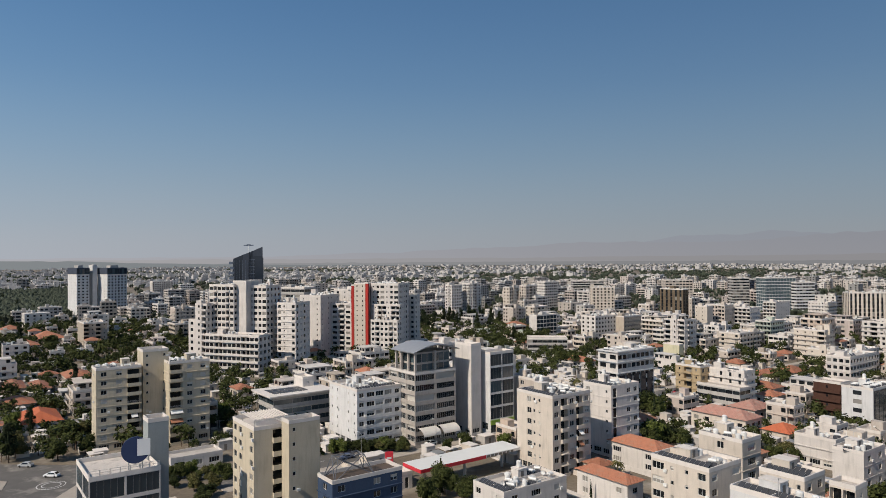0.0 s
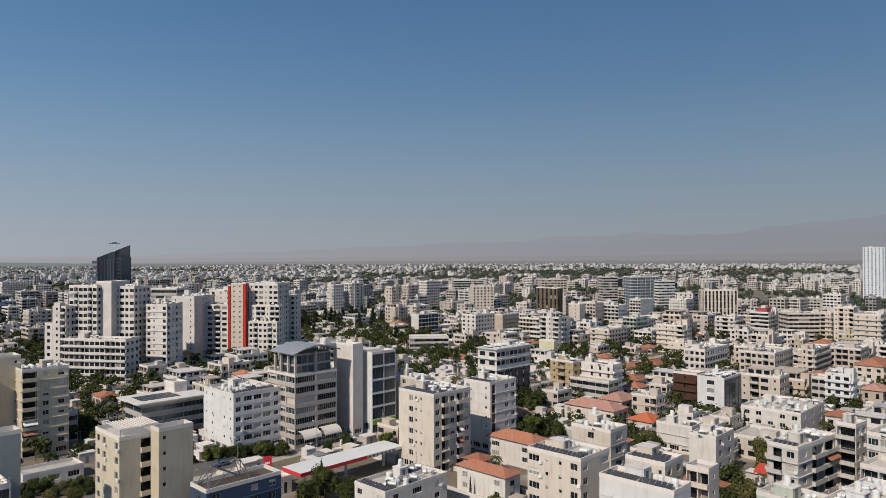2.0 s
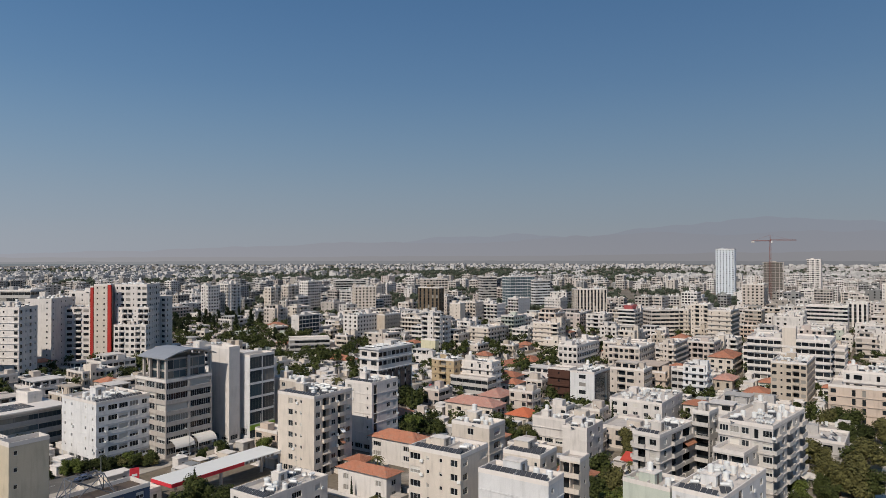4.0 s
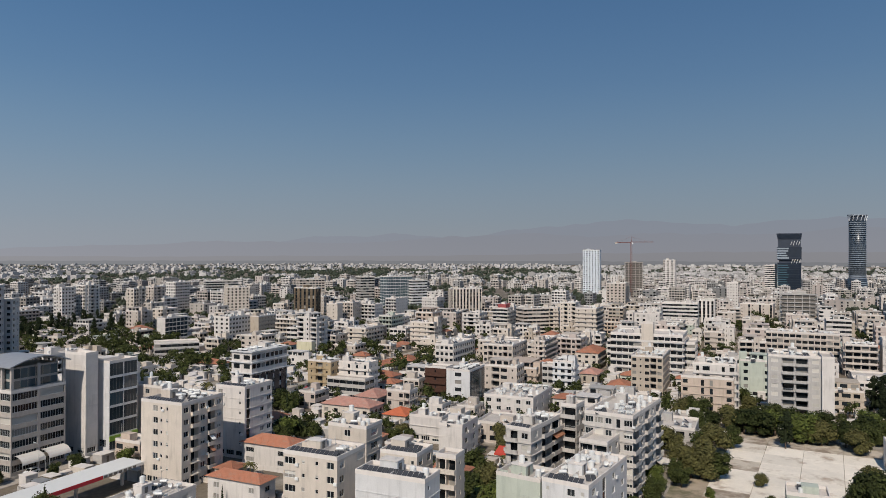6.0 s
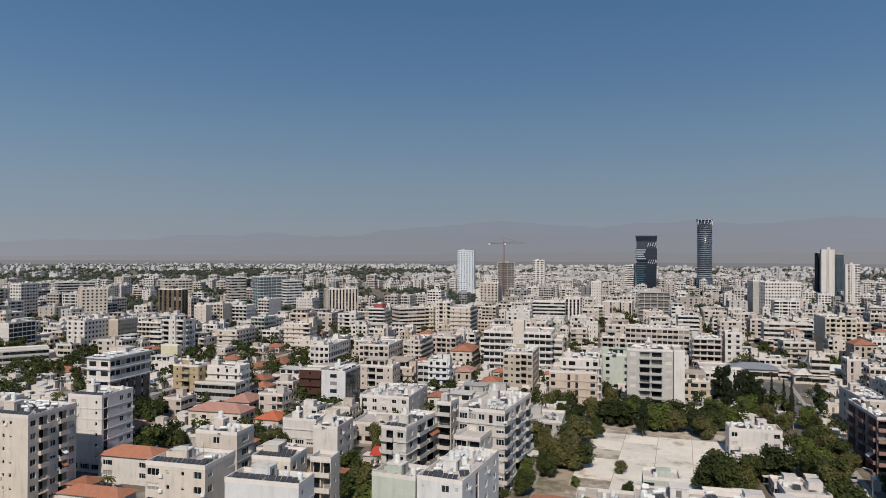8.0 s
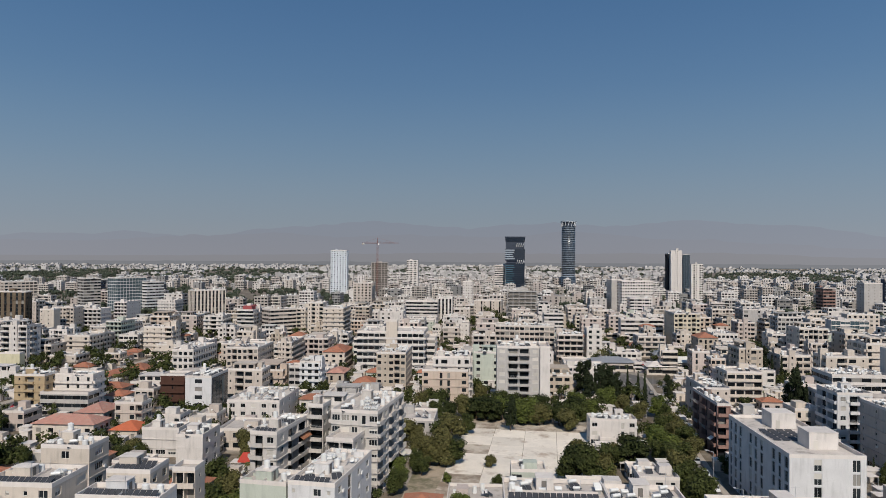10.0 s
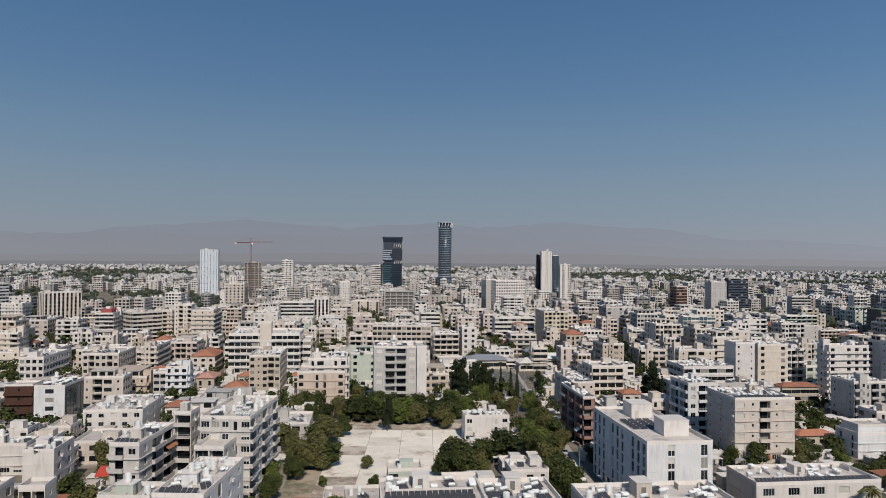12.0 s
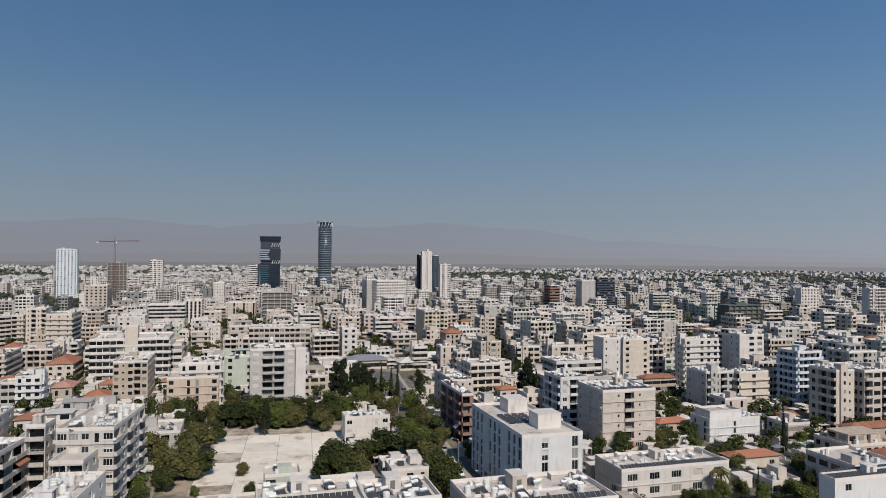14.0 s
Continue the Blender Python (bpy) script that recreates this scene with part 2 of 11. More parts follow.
def balcony_mesh(w, mat, railing):
    key = (round(w, 1), mat.name, railing)
    if key not in BALCONIES:
        s = Shape()
        s.box(-w / 2 - 0.1, -0.75, -0.16, w / 2 + 0.1, 0.02, 0.0, 0)
        if railing:
            x0, x1 = -w / 2 - 0.1, w / 2 + 0.1
            k = max(4, int(w / 0.25))
            comb = [(x1, 1.02), (x0, 1.02)]
            for i in range(k + 1):
                x = x0 + (x1 - x0 - 0.03) * i / k
                comb += [(x, 0.95 if i else 0.0), (x, -0.02), (x + 0.03, -0.02), (x + 0.03, 0.95 if i < k else 0.0)]
            n, i0 = len(comb), len(s.v)
            for y in (-0.74, -0.70):
                s.v += [(x, y, z) for x, z in comb]
            s.f += [tuple(i0 + q for q in range(n)), tuple(i0 + n + q for q in reversed(range(n)))]
            s.f += [(i0 + (q + 1) % n, i0 + q, i0 + n + q, i0 + n + (q + 1) % n) for q in range(n)]
            s.s += [1] * (n + 2)
        else:
            s.box(-w / 2 - 0.1, -0.75, 0.0, w / 2 + 0.1, -0.63, 0.92, 0)
            s.box(-w / 2 - 0.1, -0.63, 0.0, -w / 2, 0.0, 0.92, 0)
            s.box(w / 2, -0.63, 0.0, w / 2 + 0.1, 0.0, 0.92, 0)
        BALCONIES[key] = s.mesh("balcony", [mat, STEEL])
    return BALCONIES[key]


SMALL = {}


def awning_mesh(w, tone):
    """A canvas blind let down at a slant over a balcony."""
    key = (round(w, 1), tone)
    if key not in SMALL:
        s = Shape()
        s.quad((-w / 2, -1.3, -0.9), (w / 2, -1.3, -0.9), (w / 2, -0.02, 0.0), (-w / 2, -0.02, 0.0))
        s.quad((-w / 2, -0.02, -0.05), (w / 2, -0.02, -0.05), (w / 2, -1.3, -0.95), (-w / 2, -1.3, -0.95))
        s.quad((-w / 2, -1.3, -1.1), (w / 2, -1.3, -1.1), (w / 2, -1.3, -0.9), (-w / 2, -1.3, -0.9))
        SMALL[key] = s.mesh("awning", [BLIND[tone]])
    return SMALL[key]


def cooler_box_mesh():
    if "box" not in SMALL:
        s = Shape()
        s.box(-0.4, -0.42, 0, 0.4, -0.08, 0.6)
        SMALL["box"] = s.mesh("cooler_box", [TANK])
    return SMALL["box"]


OPENING = {  # share of the bay, greatest width, sill, head, depth
    "w": (0.66, 1.75, 0.9, 2.4, 0.2), "W": (0.84, 3.0, 0.85, 2.4, 0.2), "C": (0.8, 2.3, 0.9, 2.35, 0.16), "s": (0.5, 0.75, 1.3, 2.2, 0.16),
    "t": (0.5, 1.1, 0.15, 2.45, 0.2), "B": (0.9, 6.0, 0.0, 2.65, 1.3), "G": (0.94, 9.0, 0.35, 2.95, 0.12), "R": (0.985, 40.0, 0.95, 2.45, 0.18),
    "T": (0.62, 1.7, 0.1, 2.75, 0.22), "D": (0.5, 2.0, 0.0, 3.1, 0.2), "L": (0.9, 9.0, 0.95, 2.8, 0.45)}


def facade(s, origin, turn, width, height, floors, pattern, near, base, hidden, ledge=0.0):
    """One wall from the ground to its top with openings cut into it; the openings that need a window or balcony of their own are returned."""
    got = []
    ca, sa = math.cos(turn), math.sin(turn)
    ox, oy = origin

    def pt(x, z, d=0.0):          # d: depth into the house
        return (ox + ca * x - sa * d, oy + sa * x + ca * d, z)

    fh = (height - 0.7) / floors
    k = fh / 3.1
    pattern = pattern * max(1, round(width / (len(pattern) * (6.0 if near else 3.5))))
    bays = len(pattern)
    bw = width / bays
    for fl in range(floors):
        z0 = fl * fh
        z1 = z0 + fh
        if ledge and fl and not hidden:         # slab edge standing proud
            e = -0.05 if ledge < 0.1 else -ledge
            za, zb = z0 - 0.18, z0
            s.quad(pt(0, za, e), pt(width, za, e), pt(width, zb, e), pt(0, zb, e))
            s.quad(pt(0, zb, e), pt(width, zb, e), pt(width, zb), pt(0, zb))
            s.quad(pt(0, za), pt(width, za), pt(width, za, e), pt(0, za, e))
            if ledge > 0.5:                     # with a solid rail: a balcony along the whole storey
                s.quad(pt(0, zb, e), pt(width, zb, e), pt(width, zb + 0.85, e), pt(0, zb + 0.85, e))
                s.quad(pt(width, zb, e + 0.1), pt(0, zb, e + 0.1), pt(0, zb + 0.85, e + 0.1), pt(width, zb + 0.85, e + 0.1))
                s.quad(pt(0, zb + 0.85, e), pt(width, zb + 0.85, e), pt(width, zb + 0.85, e + 0.1), pt(0, zb + 0.85, e + 0.1))
                s.quad(pt(0, za), pt(0, za, e), pt(0, zb + 0.85, e), pt(0, zb + 0.85))
                s.quad(pt(width, za, e), pt(width, za), pt(width, zb + 0.85), pt(width, zb + 0.85, e))
        for i, c in enumerate(pattern):
            if fl == 0 and base and not hidden:
                c = "W" if c in "ws." else c
            x0, x1 = i * bw, (i + 1) * bw
            if c == ".":
                s.quad(pt(x0, z0), pt(x1, z0), pt(x1, z1), pt(x0, z1))
                continue
            share, most, lo, hi, dep = OPENING[c]
            w = min(bw * share, most)
            a, b = (x0 + x1 - w) / 2, (x0 + x1 + w) / 2
            lo, hi = z0 + lo * k, min(z0 + hi * k, z1 - 0.02)
            s.quad(pt(x0, z0), pt(a, z0), pt(a, z1), pt(x0, z1))
            s.quad(pt(b, z0), pt(x1, z0), pt(x1, z1), pt(b, z1))
            if lo > z0 + 0.01:
                s.quad(pt(a, z0), pt(b, z0), pt(b, lo), pt(a, lo))
            s.quad(pt(a, hi), pt(b, hi), pt(b, z1), pt(a, z1))
            s.quad(pt(a, lo), pt(a, lo, dep), pt(a, hi, dep), pt(a, hi))
            s.quad(pt(b, lo, dep), pt(b, lo), pt(b, hi), pt(b, hi, dep))
            s.quad(pt(a, lo), pt(b, lo), pt(b, lo, dep), pt(a, lo, dep))
            s.quad(pt(a, hi, dep), pt(b, hi, dep), pt(b, hi), pt(a, hi))
            if c == "B":
                g = min(w * 0.86, 4.2)
                m, dt = (a + b) / 2, min(lo + 2.35 * k, hi - 0.05)
                x2, x3 = m - g / 2, m + g / 2
                s.quad(pt(a, lo, dep), pt(x2, lo, dep), pt(x2, hi, dep), pt(a, hi, dep))
                s.quad(pt(x3, lo, dep), pt(b, lo, dep), pt(b, hi, dep), pt(x3, hi, dep))
                s.quad(pt(x2, dt, dep), pt(x3, dt, dep), pt(x3, hi, dep), pt(x2, hi, dep))
                s.quad(pt(x2, lo, dep), pt(x3, lo, dep), pt(x3, dt, dep), pt(x2, dt, dep), 1)
                if near:
                    got.append(("B", m, lo, w, 0, dep))
                elif fl > 0:
                    q = [pt(a, lo, -0.7), pt(b, lo, -0.7), pt(b, lo + 0.95, -0.7), pt(a, lo + 0.95, -0.7)]
                    r = [pt(a, lo), pt(b, lo), pt(b, lo + 0.95), pt(a, lo + 0.95)]
                    s.quad(*q)
                    s.quad(r[0], q[0], q[3], r[3])
                    s.quad(q[1], r[1], r[2], q[2])
                    s.quad(r[0], r[1], q[1], q[0])
            elif near and c != "D":
                got.append((c, (a + b) / 2, lo, w, hi - lo, dep))
            else:
                n = 1 if c not in "GR" else max(1, int(w / 2.4))
                for j in range(n):
                    xa, xb = a + w * j / n, a + w * (j + 1) / n
                    xm = xb - 0.09 if j < n - 1 else xb
                    s.quad(pt(xa, lo, dep), pt(xm, lo, dep), pt(xm, hi, dep), pt(xa, hi, dep), 1)
                    if xm < xb:
                        s.quad(pt(xm, lo, dep), pt(xb, lo, dep), pt(xb, hi, dep), pt(xm, hi, dep), 0)
    s.quad(pt(0, floors * fh), pt(width, floors * fh), pt(width, height), pt(0, height))
    return got


def roof_shape(s, a, b, h, rim=0.85):
    s.box(0.2, 0.2, h - rim - 0.15, a - 0.2, b - 0.2, h - rim, 0)
    for x0, y0, x1, y1 in ((-0.03, -0.03, a + 0.03, 0.2), (-0.03, b - 0.2, a + 0.03, b + 0.03), (-0.03, 0.2, 0.2, b - 0.2), (a - 0.2, 0.2, a + 0.03, b - 0.2)):
        s.box(x0, y0, h - rim + 0.05, x1, y1, h + 0.05, 1)


def clutter_shape(s, rng, a, b, z):
    """Stairhead, tanks on stands and plant on a roof that is far off."""
    w, d = min(a * 0.4, rng.uniform(2.6, 4.2)), min(b * 0.5, rng.uniform(2.8, 4.6))
    x, y = rng.uniform(0.3, max(0.35, a - w - 0.4)), rng.uniform(0.3, max(0.35, b - d - 0.4))
    s.box(x, y, z, x + w, y + d, z + rng.uniform(2.2, 3.0), 1, False)
    for i in range(int(2 + a * b / 45)):
        x, y = rng.uniform(0.6, max(0.7, a - 2.0)), rng.uniform(0.6, max(0.7, b - 1.6))
        if rng.random() < 0.55:
            s.tube((x, y, z + 1.3), (x + 1.4, y, z + 1.3), 0.32, 6, 2)
            s.quad((x, y - 1.6, z + 0.2), (x + 1.8, y - 1.6, z + 0.2), (x + 1.8, y - 0.3, z + 1.1), (x, y - 0.3, z + 1.1), 3)
        elif rng.random() < 0.5:
            s.box(x, y, z, x + 1.1, y + 0.9, z + rng.uniform(0.7, 1.6), 2, False)
        else:
            s.tube((x, y, z), (x, y, z + 1.7), 0.55, 7, 2)


TAKEN = {}


def claim(x, y, yaw, a, b):
    """Notes the ground that a building covers, in a coarse grid."""
    m = pose(x, y, 0, 0, 0, yaw)
    inv = m.inverted()
    for i in range(5):
        for j in range(5):
            p = m @ Vector((a * i / 4, b * j / 4, 0))
            TAKEN.setdefault((int(p.x // 25), int(p.y // 25)), {})[id(inv)] = (inv, a, b)
    CLAIMS.append(inv)


CLAIMS = []


def is_free(x, y, margin):
    for i in (-1, 0, 1):
        for j in (-1, 0, 1):
            for inv, a, b in TAKEN.get((int(x // 25) + i, int(y // 25) + j), {}).values():
                q = inv @ Vector((x, y, 0))
                if -margin < q.x < a + margin and -margin < q.y < b + margin:
                    return False
    return True


def penthouse(s, rng, a, b, h):
    """A set-back top storey with windows to the terrace and an oversailing slab."""
    x0, x1 = a * rng.uniform(0.08, 0.3), a * rng.uniform(0.7, 0.97)
    y0, y1 = b * rng.uniform(0.2, 0.4), b * rng.uniform(0.8, 0.97)
    s.box(x0, y0, h - 0.85, x1, y1, h + 1.95, 0, False)
    e = rng.uniform(0.1, 0.9)
    s.box(x0 - e, y0 - e, h + 1.95, x1 + 0.1, y1 + 0.1, h + 2.15, 0)
    for u0, u1, left in ((x0, x1, False), (y0, y1, True)):
        k = max(1, int((u1 - u0) / 2.8))
        for i in range(k):
            p, q = u0 + (u1 - u0) * (i + 0.15) / k, u0 + (u1 - u0) * (i + 0.85) / k
            if left:
                s.quad((x0 - 0.03, q, h), (x0 - 0.03, p, h), (x0 - 0.03, p, h + 1.5), (x0 - 0.03, q, h + 1.5), 1)
            else:
                s.quad((p, y0 - 0.03, h), (q, y0 - 0.03, h), (q, y0 - 0.03, h + 1.5), (p, y0 - 0.03, h + 1.5), 1)


def stair_shaft(s, rng, a, b, h, floors):
    """A stair shaft standing proud of one street wall and of the roof, with slot windows."""
    w, up = rng.uniform(2.4, 3.6), rng.uniform(1.6, 3.2)
    u = rng.uniform(0.15, 0.7)
    if rng.random() < 0.5:
        x0 = u * (a - w)
        s.box(x0, -0.7, 0, x0 + w, 2.6, h + up, 0, False)
        q = [(x0 + w * 0.35, -0.73), (x0 + w * 0.65, -0.73)]
    else:
        y0 = u * (b - w)
        s.box(-0.7, y0, 0, 2.6, y0 + w, h + up, 0, False)
        q = [(-0.73, y0 + w * 0.65), (-0.73, y0 + w * 0.35)]
    for k in range(floors):
        z = (k + 0.55) * (h - 0.7) / floors
        s.quad((*q[0], z), (*q[1], z), (*q[1], z + 1.3), (*q[0], z + 1.3), 1)


def block(name, label, x, y, yaw, a, b, h, floors, left, right, wall, roof, near, category=""):
    """A flat-roofed building; its near corner stands at x, y, one wall runs a metres along yaw, the other b metres to its left."""
    claim(x, y, yaw, a, b)
    rng = random.Random(int(x * 13 + y * 7))
    top = thing(name, label, category or name.split("_")[0] + " building", pose(x, y, 0, 0, 0, yaw))
    s = Shape()
    sides = (((0, 0), 0.0, a, right, False), ((0, b), -math.pi / 2, b, left, False), ((a, 0), math.pi / 2, b, left, True), ((a, b), math.pi, a, right, True))
    fits = []
    ledge = rng.choice((0.0, 0.0, 0.06, 0.12, 0.3) if near or floors > 9 else (0.0, 0.06, 0.12, 0.3, 0.8)) if name not in ("stair_tower", "facade_fin") else 0.0
    for origin, turn, width, pattern, hidden in sides:
        for g in facade(s, origin, turn, width, h, floors, pattern, near and not hidden, name != "stair_tower" and name != "facade_fin", hidden, ledge):
            fits.append((origin, turn, g))
    if not near and floors > 2 and name == "apartment_building" and min(a, b) > 7 and rng.random() < 0.45:
        stair_shaft(s, rng, a, b, h, floors)
    if category and roof == "clut" and min(a, b) > 9 and rng.random() < 0.5:
        penthouse(s, rng, a, b, h)
    pane = SHEET_GLASS if "G" in left + right else FAR_GLASS
    put("wall", s.mesh("wall", [WALL[wall], pane]), top)
    for (ox, oy), turn, (c, px, pz, w, hh, dep) in fits:
        ca, sa = math.cos(turn), math.sin(turn)
        if c == "B":
            m = Matrix.Translation((ox + ca * px, oy + sa * px, pz)) @ Matrix.Rotation(turn, 4, "Z")
            put("balcony", balcony_mesh(w, WALL[wall], rng.random() < 0.12), top, m)
            if rng.random() < 0.1:
                put("awning", awning_mesh(w * rng.choice((0.5, 1.0)), rng.choice((0, 0, 1, 1, 1, 2))), top, m @ pose(0, 0, 2.5))
        else:
            r = rng.random()
            kind = "sheet" if c in "GR" else "shut" if c == "C" or r < 0.12 else "half" if r < 0.26 else "plain"
            m = Matrix.Translation((ox + ca * px - sa * dep, oy + sa * px + ca * dep, pz)) @ Matrix.Rotation(turn, 4, "Z")
            put("window", window_mesh(w, hh, kind), top, m)
            if c in "wWs" and pz > 3 and rng.random() < 0.13:
                put("cooler_box", cooler_box_mesh(), top, m @ pose(w * 0.5 + 0.5, -dep, -0.2))
    s = Shape()
    roof_shape(s, a, b, h)
    put("roof", s.mesh("roof", [ROOF, COPING]), top)
    if roof == "clut":
        s = Shape()
        clutter_shape(s, rng, a, b, h - 0.85)
        tagged(put("roof_plant", s.mesh("roof_plant", [ROOF, WALL[wall], TANK, PANEL]), top), "tanks, collectors and boxes on the roof", "", "", "stuff")
    elif roof.split("+")[0] in ("tanks", "solar", "open") and min(a, b) > 3.5:
        furnish_roof(top, rng, x, y, yaw, a, b, h, wall, roof)
    return top


HEATER = []


def solar_heater(m):
    """The usual rooftop water heater: a tank on a stand above two dark collectors."""
    if not HEATER:
        top = thing("solar_water_heater", "white rooftop water tank with dark solar collectors", "water heater", m, "rooftop water heaters")
        s = Shape()
        s.tube((-0.8, 0.25, 1.35), (0.8, 0.25, 1.35), 0.33, 12, 0)
        put("tank", s.mesh("tank", [TANK], False), top)
        for x in (-1.05, 0.05):
            s = Shape()
            s.quad((x, -1.5, 0.25), (x + 1.0, -1.5, 0.25), (x + 1.0, -0.05, 1.05), (x, -0.05, 1.05), 0)
            s.quad((x, -0.05, 0.97), (x + 1.0, -0.05, 0.97), (x + 1.0, -1.5, 0.17), (x, -1.5, 0.17), 1)
            s.quad((x, -1.5, 0.17), (x + 1.0, -1.5, 0.17), (x + 1.0, -1.5, 0.25), (x, -1.5, 0.25), 1)
            s.quad((x, -1.5, 0.17), (x, -1.5, 0.25), (x, -0.05, 1.05), (x, -0.05, 0.97), 1)
            s.quad((x + 1.0, -1.5, 0.25), (x + 1.0, -1.5, 0.17), (x + 1.0, -0.05, 0.97), (x + 1.0, -0.05, 1.05), 1)
            put("collector", s.mesh("collector", [PANEL, STEEL]), top)
        s = Shape()
        s.box(-0.72, 0.12, 0, 0.72, 0.38, 1.08)
        put("stand", s.mesh("stand", [STEEL]), top)
        HEATER.append(top)
        return top
    return copy_thing(HEATER[0], m)


DRUM = []


def water_drum(m):
    if not DRUM:
        s = Shape()
        s.tube((0, 0, 0.25), (0, 0, 1.55), 0.62, 14, 0)
        s.tube((0, 0, 1.55), (0, 0, 1.75), 0.62, 14, 0, 0.2)
        s.box(-0.6, -0.6, 0, 0.6, 0.6, 0.25, 1)
        ob = put("water_tank", s.mesh("water_tank", [TANK, COPING]), None, m)
        tagged(ob, "white round water tank on a low concrete plinth", "water tank", "rooftop water tanks")
        DRUM.append(ob)
        return ob
    return copy_thing(DRUM[0], m)


COOLER = []


def cooler(m):
    if not COOLER:
        top = thing("air_conditioner", "pale metal air conditioning unit on a roof", "air conditioner", m, "rooftop coolers")
        s = Shape()
        s.box(-0.45, -0.18, 0.08, 0.45, 0.18, 0.75, 0)
        put("casing", s.mesh("casing", [TANK]), top)
        s = Shape()
        s.tube((0.12, -0.19, 0.42), (0.12, -0.21, 0.42), 0.26, 12)
        put("grille", s.mesh("grille", [STEEL]), top)
        COOLER.append(top)
        return top
    return copy_thing(COOLER[0], m)


DISH = []


def satellite_dish(m):
    if not DISH:
        top = thing("satellite_dish", "pale satellite dish on a roof mast", "satellite dish", m, "rooftop dishes")
        s = Shape()
        s.tube((0, 0, 0), (0, 0, 1.0), 0.04, 6)
        put("mast", s.mesh("mast", [STEEL]), top)
        s = Shape()
        for r0, r1, d0, d1 in ((0.02, 0.3, 0.0, 0.05), (0.3, 0.55, 0.05, 0.16)):
            for k in range(12):
                w0, w1 = math.pi * k / 6, math.pi * (k + 1) / 6
                p = [(r * math.cos(w), -d - 0.05, 1.0 + r * math.sin(w)) for r, d, w in ((r0, d0, w0), (r1, d1, w0), (r1, d1, w1), (r0, d0, w1))]
                s.quad(*p)
        put("reflector", s.mesh("reflector", [TANK]), top)
        DISH.append(top)
        return top
    return copy_thing(DISH[0], m)


def panel_rows(base, x, y, along_x, count, rows, z):
    """Rows of tilted dark collectors on a roof; they face the low side of the row."""
    top = thing("solar_array", "row of dark tilted solar collectors on a flat roof", "solar array", base @ pose(x, y, z) @ (pose(0, 0, 0) if along_x else pose(0, 0, 0, 0, 0, -90)), "rooftop collectors")
    if "panel" not in SMALL:
        s = Shape()
        p, q = [(0.04, 0, 0.25), (1.0, 0, 0.25), (1.0, 1.75, 1.15), (0.04, 1.75, 1.15)], [(0.04, 0, 0.17), (1.0, 0, 0.17), (1.0, 1.75, 1.07), (0.04, 1.75, 1.07)]
        s.v = p + q
        s.f = [(0, 1, 2, 3), (7, 6, 5, 4), (4, 5, 1, 0), (5, 6, 2, 1), (6, 7, 3, 2), (7, 4, 0, 3)]
        s.s = [0, 1, 1, 1, 1, 1]
        SMALL["panel"] = s.mesh("panel", [PANEL, STEEL])
        s = Shape()
        s.box(0, 1.45, 0, 0.08, 1.55, 0.9)
        SMALL["prop"] = s.mesh("prop", [STEEL])
    for j in range(rows):
        for i in range(count):
            put("panel", SMALL["panel"], top, pose(i * 1.06, j * 2.6, 0))
            if i % 2 == 0:
                put("prop", SMALL["prop"], top, pose(i * 1.06, j * 2.6, 0))


